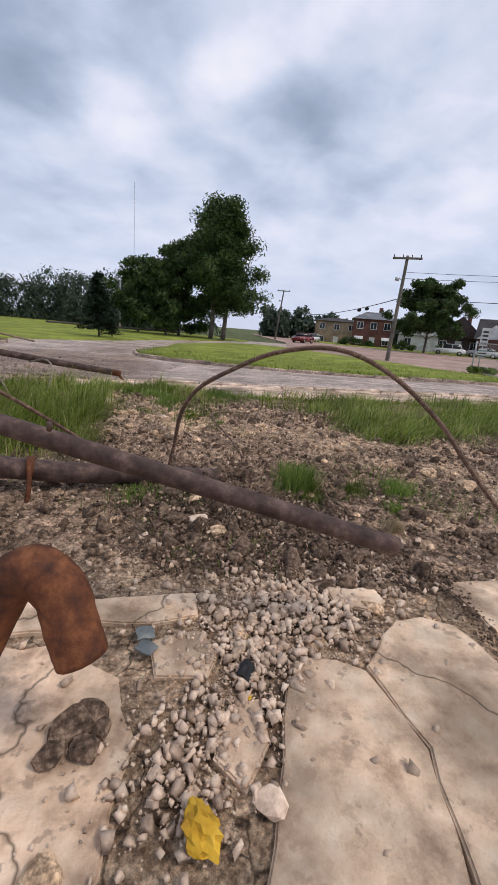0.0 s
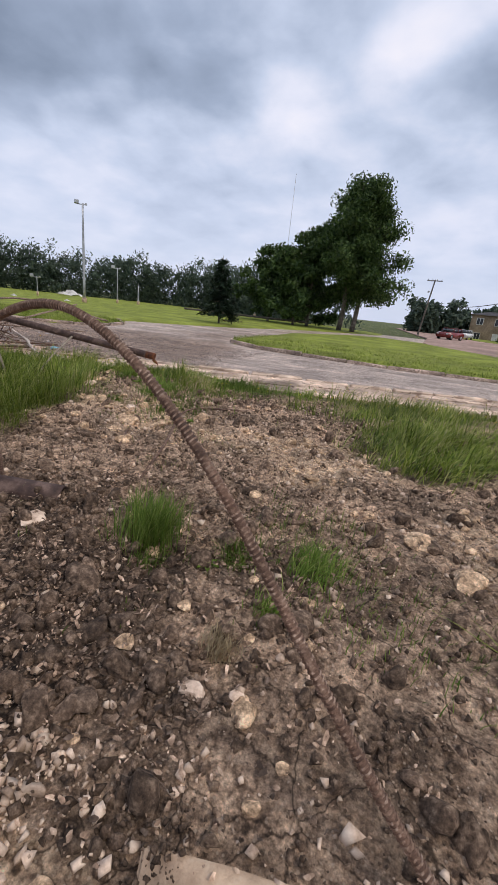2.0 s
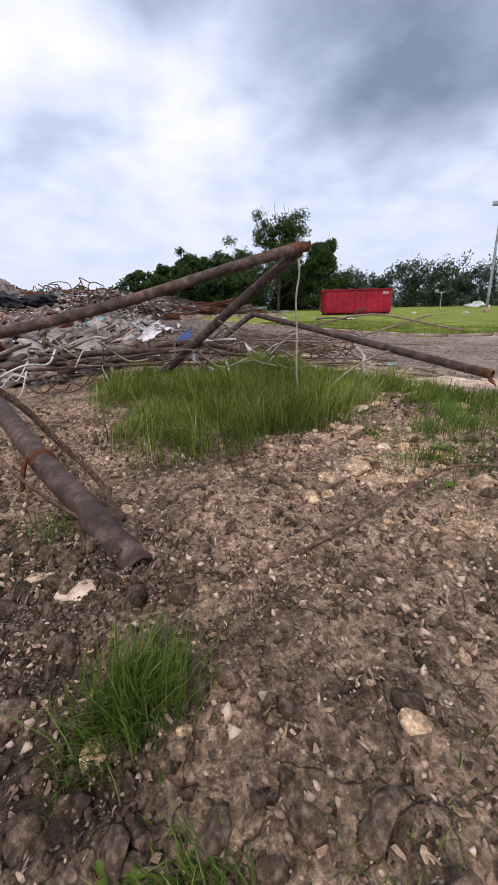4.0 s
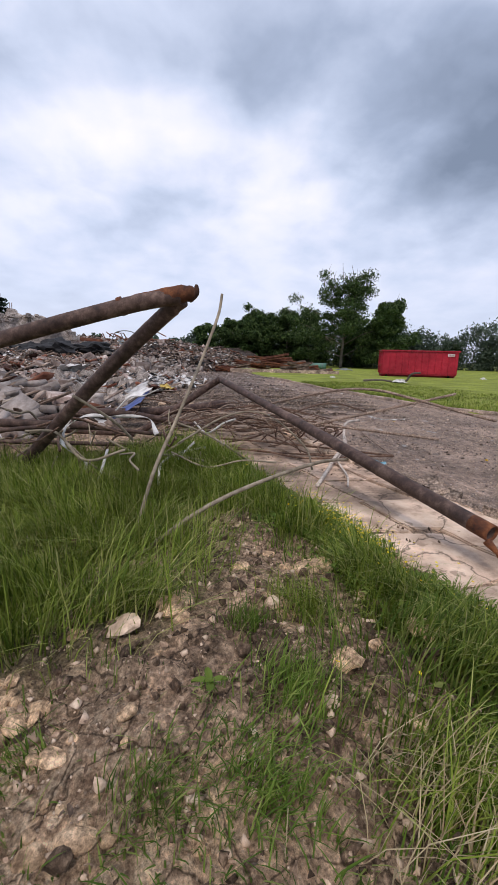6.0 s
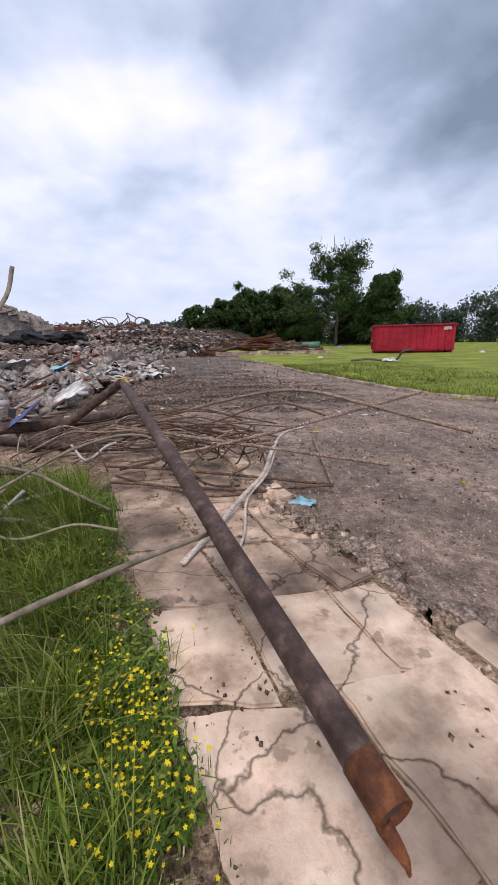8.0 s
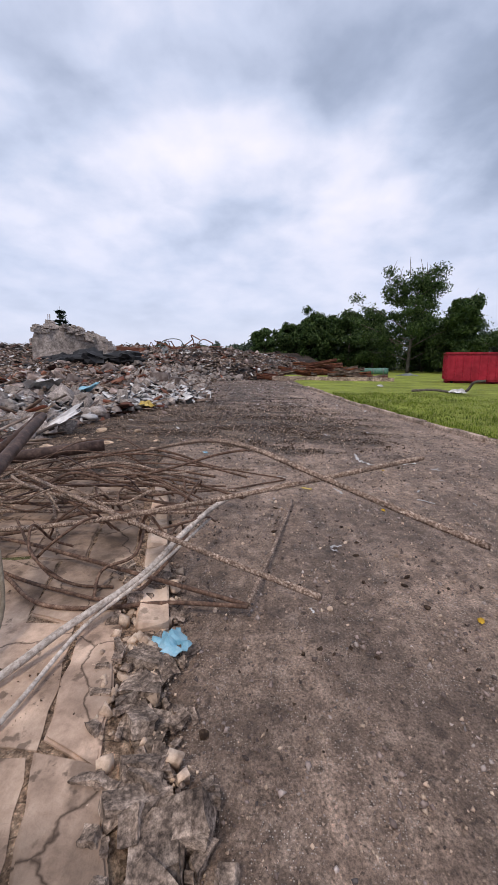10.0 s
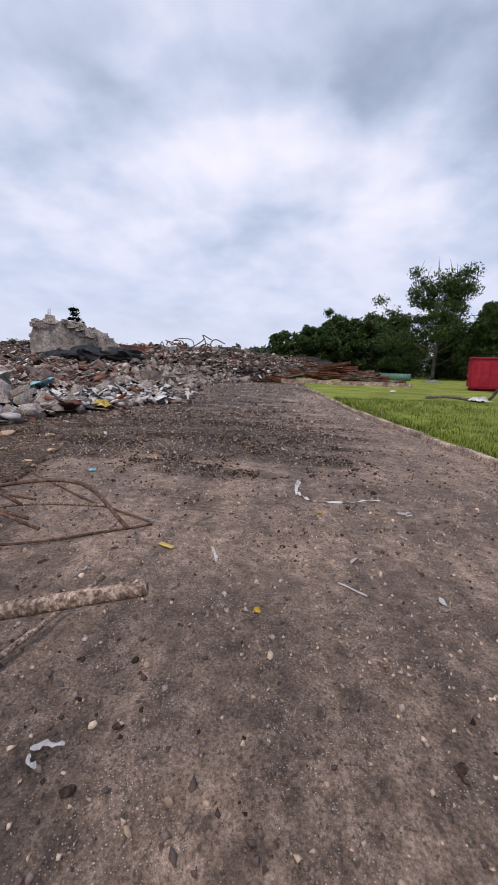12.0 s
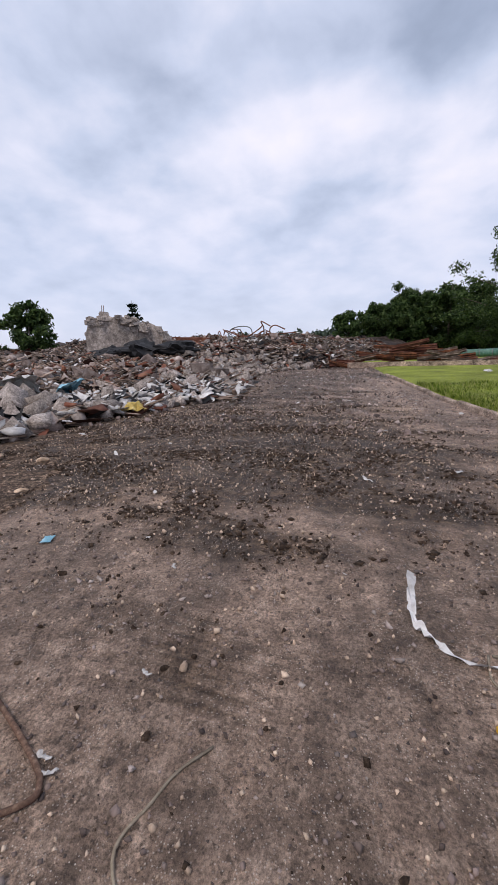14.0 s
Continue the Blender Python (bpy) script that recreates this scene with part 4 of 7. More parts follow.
tube("rusty_end", [(-2.76, 8.782, 0.38), (-2.60, 8.825, 0.357)], 0.066, M_RUST, "orange-rusty cut end", "", pipe_c, 14, 2, 0.01)
tube("torn_lip", [(-2.62, 8.80, 0.30), (-2.56, 8.84, 0.24), (-2.545, 8.85, 0.2)], [0.03, 0.03, 0.028, 0.026, 0.024, 0.02, 0.018, 0.014, 0.01, 0.01, 0.008, 0.008, 0.006], M_RUST, "", "", pipe_c, 6, 6)

ARCH = [(-0.62, 3.86, 0.02), (-0.53, 3.78, 0.42), (-0.45, 3.60, 0.74), (-0.30, 3.48, 0.98), (-0.02, 3.34, 1.17), (0.24, 3.25, 1.30), (0.55, 3.16, 1.365),
        (0.80, 3.10, 1.33), (1.07, 3.03, 1.19), (1.34, 2.96, 0.96), (1.55, 2.92, 0.71), (1.74, 2.86, 0.49), (2.0, 2.78, 0.22), (2.24, 2.71, 0.015)]
arch = thing("rebar", "rusty ribbed reinforcing bar bent into a tall arch", "rebar", "loose rebar")
tube("bar", ARCH, 0.0155, M_REBAR, "", "", arch, 10, 6)
ribs("ribs", ARCH, 0.0158, M_RIBR, arch, 0.015, 8, 1.14)


def rod(pts, r, mat=None, label="thin rusty rod lying in the tangle", ribbed=False, group="loose rebar"):
    t_ = thing("rebar", label, "rebar", group)
    tube("bar", pts, r, mat or M_REBAR, "", "", t_, 8, 6)
    if ribbed:
        ribs("ribs", pts, r, mat or M_REBAR, t_, r * 0.95, 8, 1.08)
    return t_


rod([(-9.6, 8.0, 0.35), (-8.4, 8.9, 0.75), (-7.3, 9.5, 1.02), (-6.75, 9.9, 1.06), (-6.4, 10.3, 0.97), (-6.0, 10.85, 0.82), (-5.66, 11.32, 0.70)], 0.022, M_PALEBAR, "long ribbed bar arching out of the tangle", True)
rod([(-6.75, 7.6, 0.3), (-6.55, 8.5, 0.47), (-6.5, 9.3, 0.63), (-6.5, 10.2, 0.82), (-6.63, 11.28, 1.02)], 0.02, M_PALEBAR, "straight ribbed bar rising out of the tangle", True)
rod([(-8.35, 10.4, 0.06), (-7.2, 10.16, 0.07), (-5.97, 9.88, 0.11)], 0.017, M_PALEBAR, "rusty bar bent to a square corner")
rod([(-5.97, 9.88, 0.11), (-6.3, 9.0, 0.16), (-6.7, 8.0, 0.2), (-6.9, 7.3, 0.22)], 0.017, M_REBAR, "rusty bar bent to a square corner")
rod([(-7.9, 7.2, 0.55), (-7.0, 8.3, 0.52), (-6.2, 9.3, 0.5), (-5.5, 10.3, 0.46)], 0.02, M_PALEBAR, "ribbed bar sticking out over the drive", True)
rod([(-4.6, 8.2, 0.1), (-5.26, 8.57, 0.12), (-5.58, 8.76, 0.17), (-6.1, 9.11, 0.25), (-6.69, 9.34, 0.35), (-7.31, 9.64, 0.42), (-7.76, 10.08, 0.4)], 0.024, M_RIB, "thick pale bar with flaking rust lying over the kerb")
rod([(-4.6, 8.58, 0.09), (-5.0, 8.73, 0.1), (-5.67, 8.86, 0.14), (-6.1, 9.15, 0.25), (-7.1, 9.5, 0.3)], 0.014, M_RIB, "thin pale rod lying over the pavement")
rod([(-7.2, 6.6, 0.32), (-7.25, 7.39, 0.3), (-7.3, 8.5, 0.28), (-7.39, 9.46, 0.25)], 0.017, M_PALEBAR, "straight rusty bar lying across the tangle", True)
rod([(-6.5, 7.4, 0.14), (-6.35, 7.91, 0.12), (-6.0, 8.36, 0.1), (-5.92, 8.76, 0.1), (-6.0, 9.33, 0.1), (-5.95, 9.88, 0.11)], 0.016, M_REBAR, "rusty bar bent round over the broken kerb")
rod([(-6.8, 7.4, 0.12), (-6.43, 7.86, 0.1), (-6.12, 8.47, 0.12), (-6.02, 9.0, 0.12), (-6.54, 9.22, 0.16), (-7.18, 9.31, 0.2), (-7.56, 9.33, 0.3)], 0.014, M_REBAR, "rusty bar curled back over the pavement")
rod([(-6.78, 7.83, 0.4), (-6.25, 8.29, 0.25), (-6.2, 8.56, 0.12), (-6.2, 8.86, 0.1)], 0.012, M_REBAR, "thin rusty rod drooping onto the pavement")
rod([(-8.46, 7.97, 0.35), (-7.76, 8.16, 0.35), (-7.01, 8.6, 0.4), (-6.88, 8.91, 0.4), (-6.35, 9.0, 0.3), (-6.27, 8.76, 0.2), (-6.04, 8.77, 0.1)], 0.013, M_REBAR, "kinked rusty rod winding through the tangle")
rod([(-8.0, 8.4, 0.42), (-8.2, 8.89, 0.5), (-8.66, 9.55, 0.6), (-8.75, 10.07, 0.6), (-8.3, 10.6, 0.45)], 0.016, M_REBAR, "rusty bar bowed up out of the tangle")
# a sheaf of long bars lying nearly side by side across the end of the pavement
brng = random.Random(52)
for k in range(13):
    x0, x1, bow, up = brng.uniform(-9.0, -6.9), brng.uniform(-0.9, 0.1), brng.uniform(-0.35, 0.35), brng.uniform(0.0, 0.35)
    ya, yb = brng.uniform(6.3, 7.5), brng.uniform(9.0, 10.1)
    pts = []
    for q in range(6):
        t = q / 5
        pts.append((x0 + x1 * t + bow * math.sin(math.pi * t), ya + (yb - ya) * t, 0.10 + 0.05 * (k % 4) + up * math.sin(math.pi * t) + brng.uniform(0, 0.06)))
    rod(pts, brng.choice((0.012, 0.014, 0.017)), brng.choice((M_REBAR, M_PALEBAR, M_REBAR)), "long rusty bar lying in a sheaf over the kerb", k % 3 == 0)
rod([(-10.9, 8.3, 0.05), (-10.4, 9.0, 0.025), (-9.97, 9.57, 0.02), (-9.6, 10.2, 0.02), (-9.47, 10.37, 0.022), (-9.38, 10.33, 0.022), (-9.2, 10.03, 0.02), (-8.9, 9.6, 0.03), (-8.5, 9.0, 0.1)], 0.012, M_REBAR, "rusty bar bent back on itself like a hairpin")
trng = random.Random(21)
for k in range(26):
    a = trng.uniform(0.7, 2.3)
    cx, cy, ln = trng.uniform(-9.1, -6.9), trng.uniform(7.0, 8.4), trng.uniform(1.2, 2.3)
    sag, z, kink = trng.uniform(-1.1, 1.1), trng.uniform(0.14, 0.5), trng.uniform(-0.5, 0.5)
    dx, dy = math.cos(a), math.sin(a)
    pts = []
    for s in (-1, -0.5, 0, 0.45, 0.8, 1):
        bow = sag * (1 - s * s) * 0.6 + kink * max(0, s) ** 2
        pts.append((cx + dx * ln * s * 0.6 - dy * bow, cy + dy * ln * s * 0.6 + dx * bow, max(0.1, z + 0.3 * (1 - s * s) * trng.uniform(0.1, 1.0) + 0.1 * s * trng.uniform(-1, 1))))
    rod(pts, trng.choice((0.009, 0.012, 0.016)), trng.choice((M_REBAR, M_REBAR, M_PIPE, M_PALEBAR)))
for k in range(8):  # loops in the tangle
    cx, cy, rr = trng.uniform(-7.9, -6.4), trng.uniform(8.0, 9.2), trng.uniform(0.3, 0.7)
    a0, sw = trng.uniform(0, 6), trng.uniform(2.6, 4.2)
    rod([(cx + rr * math.cos(a0 + sw * q / 5), cy + rr * 0.6 * math.sin(a0 + sw * q / 5), 0.12 + 0.45 * math.sin(math.pi * q / 5) * trng.uniform(0.4, 1)) for q in range(6)], 0.011)

# sticks and wires standing in the grass and the near rubble
rod([(-5.19, 7.12, 2.26), (-5.1, 7.08, 2.05), (-4.85, 6.98, 1.8), (-4.62, 6.82, 1.42), (-4.06, 6.58, 0.92), (-3.68, 6.40, 0.55), (-3.3, 6.25, 0.05)], 0.016, M_TWIG, "long pale curved cane standing in the tall grass", group="dry sticks")
rod([(-2.95, 6.2, 0.05), (-3.05, 6.75, 0.42), (-3.25, 7.25, 0.58), (-3.7, 7.9, 0.62), (-4.25, 8.4, 0.50)], 0.016, M_TWIG, "pale bowed cane lying over the grass", group="dry sticks")
rod([(-5.2, 6.6, 0.5), (-5.9, 7.3, 0.75), (-6.2, 7.9, 0.72), (-5.7, 8.35, 0.35), (-5.4, 8.4, 0.06)], 0.013, M_TWIG, "thin pale bowed cane over the grass", group="dry sticks")
rod([(0.15, 4.25, 0.10), (-0.1, 5.1, 0.16), (-0.44, 6.13, 0.22), (-0.15, 6.75, 0.16), (0.15, 7.1, 0.10)], 0.011, M_REBAR, "thin dead branch lying on the soil", group="dry sticks")
rod([(-0.6, 3.86, 0.0), (-0.9, 3.3, 0.42), (-1.5, 2.8, 1.0), (-2.4, 2.5, 1.5)], 0.012, M_REBAR, "thin rusty rod leaning over the dirt", group="loose rebar")
rod([(-0.8, 5.6, 0.12), (-0.55, 5.1, 0.14), (-0.35, 4.75, 0.12)], 0.010, M_REBAR, "weathered stick half buried in the dirt", group="dry sticks")
for k in range(54):
    x0, y0 = trng.uniform(-7.2, -4.8), trng.uniform(2.6, 7.0)
    a, ln = trng.uniform(-2.4, 1.2), trng.uniform(0.5, 1.5)
    z0 = trng.uniform(0.25, 0.8)
    pts = [(x0, y0, z0)]
    for q in range(3):
        a += trng.uniform(-0.7, 0.7)
        pts.append((pts[-1][0] + math.cos(a) * ln / 3, pts[-1][1] + math.sin(a) * ln / 3, max(0.08, pts[-1][2] + trng.uniform(-0.3, 0.22))))
    rod(pts, trng.choice((0.008, 0.011, 0.016)), trng.choice((M_TWIG, M_REBAR, M_TWIG, M_REBAR, M_WHITE)), "thin bent wire and twig in the brush heap", group="brush heap")
for k in range(5):
    x0, y0 = trng.uniform(-7.5, -5.8), trng.uniform(3.2, 5.6)
    rod([(x0, y0 - 1.8, trng.uniform(0.2, 0.5)), (x0 + trng.uniform(-0.2, 0.2), y0, trng.uniform(0.35, 0.75)), (x0 + trng.uniform(-0.5, 0.3), y0 + 1.8, trng.uniform(0.25, 0.6))],
        trng.choice((0.03, 0.05, 0.06)), M_PIPE, "rusty pipe lying across the brush heap", group="brush heap")
tube("steel_pipe", [(-8.6, 4.6, 0.42), (-9.0, 6.2, 0.4), (-9.6, 7.6, 0.5)], 0.09, M_PIPE, "thick dark pipe lying before the rubble", "pipe", None, 12, 4, 0.012, group="bent pipes")


def tape(pts, w, label):
    """A torn ribbon of sheet that twists along a line."""
    ln = spline(pts, 6)
    V, F = [], []
    for i_, p in enumerate(ln):
        a_ = 0.8 * math.sin(i_ * 0.55)
        V += [(p[0], p[1] - w / 2 * math.cos(a_), p[2] - w / 2 * math.sin(a_)), (p[0] + 0.006, p[1] + w / 2 * math.cos(a_), p[2] + w / 2 * math.sin(a_))]
    for i_ in range(len(ln) - 1):
        F.append((2 * i_, 2 * i_ + 1, 2 * i_ + 3, 2 * i_ + 2))
    ob = put("plastic_tape", mesh_from("plastic_tape", V, F, M_WHITE, True))
    sm_ = ob.modifiers.new("thick", "SOLIDIFY")
    sm_.thickness = 0.003
    return tagged(ob, label, "tape", "torn tapes")


tape([(-5.58, 5.16, 0.61), (-5.67, 5.42, 0.76), (-5.72, 5.76, 0.76), (-5.64, 6.21, 0.74), (-5.48, 6.33, 0.56)], 0.07, "torn white plastic tape draped over the brush")
tape([(-5.39, 5.32, 0.8), (-5.23, 5.25, 0.5), (-5.05, 5.53, 0.34), (-5.03, 5.53, 0.23)], 0.06, "white plastic strip hanging in the brush")


# ---- rubble field ----
def front_y(x):
    return np.interp(-np.asarray(x, float), [0, 5.5, 7.5, 9.5, 12, 16, 20, 22, 27, 34, 42, 46, 60, 90, 130], [-9, 1.6, 3.6, 5.0, 4.9, 4.8, 6.0, 7.6, 7.0, 5.0, 6.5, 12.0, 13.0, 30, 30])


def rubble_z(x, y):
    d = front_y(x) - y
    h = np.interp(-x, [5, 9, 14, 20, 30, 38, 46, 60, 90, 130], [0.9, 1.2, 1.3, 1.0, 1.2, 1.6, 2.3, 3.2, 3.4, 3.0]) * (1 - np.exp(-np.clip(d, 0, None) / 4.5))
    back = sstep(-x, 43, 52) * (2.6 - 0.055 * np.clip(y - 8, 0, 60)) * sstep(d, 0, 5)
    h = np.maximum(h, back)
    low = 1 - 0.65 * np.exp(-(((x + 22) / 5) ** 2 + ((y - 3) / 4) ** 2))
    n = 1 + 0.45 * fbm(x, y, 0.45, 51) + 0.2 * fbm(x, y, 1.3, 52)
    return np.where(d > 0, h * n * low + 0.12 * np.abs(fbm(x, y, 4.0, 53)) - 0.02, -0.3)


heap = put("rubble_heap", grid_mesh("rubble_heap", lines((-130, -60, 2.0), (-60, -5.5, 0.35)), lines((-45, -15, 1.5), (-15, 14, 0.35), (14, 34, 1.0)), rubble_z, M_RUBBLE))
tagged(heap, "long heap of grey and pink demolition rubble", "rubble", "", "stuff")


def strew(n, xr, yr, seed, keep):
    rng = np.random.RandomState(seed)
    x, y = rng.uniform(*xr, n), rng.uniform(*yr, n)
    k = keep(x, y, rng)
    return x[k], y[k], rng


def over_heap(n, seed, xr=(-75, -6), yr=(-22, 20), edge=0.3):
    x, y, rng = strew(n, xr, yr, seed, lambda x, y, r: (front_y(x) - y > -edge) & (r.uniform(0, 1, len(x)) < np.clip(26 / (np.hypot(x + 3, y - 9)), 0.1, 1)))
    return x, y, np.maximum(rubble_z(x, y), 0.0), rng


x, y, z, rng = over_heap(52000, 61)
s = rng.lognormal(-2.65, 0.6, len(x))[:, None] * rng.uniform(0.5, 1.3, (len(x), 3))
scatter("concrete_rubble", SHARDS + BOXES, np.stack([x, y, z + s[:, 2] * 0.3], 1), s, rot_many(rng, len(x)), M_CHUNK, "broken concrete and brick pieces over the heap", "rubble")
x, y, z, rng = over_heap(20000, 62)
s = np.stack([rng.uniform(0.3, 1.1, len(x)), rng.uniform(0.03, 0.09, len(x)), rng.uniform(0.012, 0.03, len(x))], 1)
scatter("splintered_boards", BOXES, np.stack([x, y, z + 0.1], 1), s, rot_many(rng, len(x), 0.45), M_PLANK, "splintered boards and laths over the heap", "boards")
x, y, z, rng = over_heap(11000, 63)
s = np.stack([rng.uniform(0.08, 0.4, len(x)), rng.uniform(0.06, 0.3, len(x)), rng.uniform(0.05, 0.2, len(x))], 1)
scatter("crumpled_sheets", FLAKES, np.stack([x, y, z + 0.12], 1), s, rot_many(rng, len(x), 0.6), M_WHITE, "crumpled white and grey sheeting over the heap", "debris")
x, y, z, rng = over_heap(3600, 64)
s = np.stack([rng.uniform(0.3, 1.0, len(x)), rng.uniform(0.04, 0.3, len(x)), rng.uniform(0.01, 0.06, len(x))], 1)
scatter("rusty_scrap", BOXES + FLAKES, np.stack([x, y, z + 0.12], 1), s, rot_many(rng, len(x), 0.5), M_SCRAPR, "rust-red scrap steel over the heap", "scrap")
x, y, z, rng = over_heap(5000, 65)
s = np.stack([rng.uniform(0.2, 0.6, len(x)), rng.uniform(0.15, 0.45, len(x)), rng.uniform(0.05, 0.25, len(x))], 1)
scatter("dark_sheets", FLAKES, np.stack([x, y, z + 0.1], 1), s, rot_many(rng, len(x), 0.5), M_BLACK, "torn black sheeting over the heap", "debris")
x, y, rng = strew(260, (-17, -7.5), (-6, 5.4), 67, lambda x, y, r: front_y(x) - y > 0.1)
s = np.stack([rng.uniform(0.15, 0.55, len(x)), rng.uniform(0.12, 0.4, len(x)), rng.uniform(0.03, 0.09, len(x))], 1)
scatter("broken_slabs", BOXES, np.stack([x, y, np.maximum(rubble_z(x, y), 0) + 0.16], 1), s, rot_many(rng, len(x), 0.6), M_SLAB, "broken pinkish plaster and concrete slabs on the heap", "rubble")
# pale belt of plastic and plaster along the foot of the heap
x, y, rng = strew(2600, (-26, -15), (-3, 8.4), 66, lambda x, y, r: (np.abs(front_y(x) - y - 1.2) < 1.6 * r.uniform(0, 1, len(x)) ** 0.5))
s = np.stack([rng.uniform(0.12, 0.5, len(x)), rng.uniform(0.08, 0.32, len(x)), rng.uniform(0.05, 0.2, len(x))], 1)
scatter("plaster_scraps", FLAKES + SLABS, np.stack([x, y, np.maximum(rubble_z(x, y), 0) + 0.2], 1), s, rot_many(rng, len(x), 0.7), M_WHITE, "white plaster and plastic scraps at the foot of the heap", "debris")


x, y, rng = strew(2200, (-26, -15), (-3, 8.4), 70, lambda x, y, r: (np.abs(front_y(x) - y - 1.4) < 1.6 * r.uniform(0, 1, len(x)) ** 0.5) & (r.uniform(0, 1, len(x)) < 0.45))
s = np.stack([rng.uniform(0.15, 0.5, len(x)), rng.uniform(0.1, 0.35, len(x)), rng.uniform(0.05, 0.2, len(x))], 1)
scatter("dark_sheets", FLAKES, np.stack([x, y, np.maximum(rubble_z(x, y), 0) + 0.18], 1), s, rot_many(rng, len(x), 0.8), M_BLACK, "torn black sheeting among the scraps", "debris")
# larger grey and pinkish blocks tumbled over the same foot of the heap
for nm_, n_, sd_, lo_, hi_, mt_, lb_ in (("concrete_blocks", 900, 68, 0.10, 0.42, M_BLOCK, "large broken grey concrete blocks at the foot of the heap"),
                                         ("concrete_blocks", 700, 69, 0.05, 0.24, M_SLAB, "pale broken blocks at the foot of the heap")):
    x, y, rng = strew(n_ * 5, (-44, -12), (-9, 8.6), sd_, lambda x, y, r: (front_y(x) - y > -0.3) & (front_y(x) - y < 5.5 * r.uniform(0, 1, len(x))))
    s = (lo_ * (hi_ / lo_) ** (rng.uniform(0, 1, len(x)) ** 2))[:, None] * rng.uniform(0.45, 1.1, (len(x), 3))
    scatter(nm_, SHARDS + BOXES, np.stack([x, y, np.maximum(rubble_z(x, y), 0) + s[:, 2] * 0.4 + 0.06], 1), s, rot_many(rng, len(x), 0.9), mt_, lb_, "rubble")


def crumple(name, size, seed, mat, m, label, category="sheet", n=9, rise=0.35):
    """A crumpled sheet with folds and a torn outline."""
    rng = np.random.RandomState(seed)
    V, F = [], []
    for i in range(n):
        for j in range(n):
            u, v = i / (n - 1) - 0.5, j / (n - 1) - 0.5
            e = 1 + 0.15 * rng.uniform(-1, 1)
            z = rise * (abs(math.sin(5 * u + 3 * v + seed)) * 0.6 + 0.4 * abs(math.sin(7 * v - 4 * u))) * (1 - 1.6 * max(abs(u), abs(v))) + rng.uniform(0, 0.12) * rise
            V.append((u * size[0] * e, v * size[1] * e, max(z, 0.004) * min(size)))
    for i in range(n - 1):
        for j in range(n - 1):
            F.append((i * n + j, (i + 1) * n + j, (i + 1) * n + j + 1, i * n + j + 1))
    ob = put(name, mesh_from(name, V, F, mat), None, "", m)
    sm = ob.modifiers.new("thick", "SOLIDIFY")
    sm.thickness, sm.offset = 0.006, 1
    return tagged(ob, label, category)


def onheap(x, y, dz=0.0, rz=0):
    return pose(x, y, float(max(rubble_z(np.array(x), np.array(y)), 0)) + dz, 0, 0, rz)


crumple("yellow_sheet", (1.1, 0.7), 3, M_PYELLOW, pose(-18.7, 5.8, 0.02, 0, -8, 20), "torn pale yellow sheet at the foot of the rubble", rise=0.7)
crumple("plastic_sheet", (1.3, 0.7), 5, M_BLUE, pose(-19.3, 3.4, 0.55, 12, -25, 60), "crumpled pale blue and white plastic sheet on rubble", rise=0.5)
crumple("plastic_sheet", (1.8, 1.3), 6, M_WHITE, pose(-19.0, 1.9, 0.55, 10, -28, 30), "crumpled white plastic sheet on rubble", rise=0.5)
crumple("plastic_sheet", (1.5, 0.8), 8, M_WHITE, pose(-13.3, 5.0, 0.25, 15, -30, 100), "torn white board leaning on rubble", rise=0.1)
crumple("plaster_board", (1.3, 0.9), 9, M_CONC, pose(-13.6, 4.3, 0.3, 20, -22, 40), "broken pinkish plaster board on rubble", rise=0.06)
crumple("plastic_sheet", (0.27, 0.19), 11, M_BLUE, pose(-5.6, 9.42, 0.06, 5, -8, 30), "scrap of bright blue plastic by the kerb", rise=0.5)
crumple("blue_crate_lid", (0.9, 0.5), 12, M_DBLUE, pose(-8.9, 5.6, 0.5, 25, -30, 60), "deep blue plastic panel in the brush", rise=0.15)
for k, (tx, ty, sc) in enumerate(((-37.2, -3.2, 1.0), (-37.6, -0.8, 0.8), (-36.8, -5.4, 0.8))):
    V, F = rock_proto(200 + k, 3, 0.5, 0.5)
    V = V * (1 + 0.12 * np.sin(V[:, :1] * 9 + k)) * (1.7 * sc, 1.9 * sc, 1.9 * sc)
    ob = put("black_tarp", mesh_from("black_tarp", V, F, M_BLACK), None, "", pose(tx, ty, 1.9, 0, 0, 30 * k))
    tagged(ob, "heap of black tarpaulin on the rubble", "tarp", "black tarps")

# ruined wall on top of the heap
ruin = thing("ruined_wall", "stump of a pale broken masonry wall standing in rubble", "wall")
rr_ = random.Random(31)
bm = bmesh.new()
prof = [(0, 3.3), (0.5, 4.7), (1.1, 4.4), (1.6, 4.9), (2.4, 4.55), (3.6, 4.5), (4.4, 3.9), (5.2, 4.1), (6.1, 3.6), (6.6, 2.6)]
vs = [bm.verts.new((0, -0.05, 0))] + [bm.verts.new((a, rr_.uniform(-0.1, 0.1), h)) for a, h in prof] + [bm.verts.new((6.9, 0.05, 0))]
f = bm.faces.new(vs)
r = bmesh.ops.extrude_face_region(bm, geom=[f])
for g in r["geom"]:
    if isinstance(g, bmesh.types.BMVert):
        g.co.y += 0.9 + rr_.uniform(-0.1, 0.1)
bmesh.ops.recalc_face_normals(bm, faces=bm.faces)
part("masonry", bm, M_BLOCK, ruin)
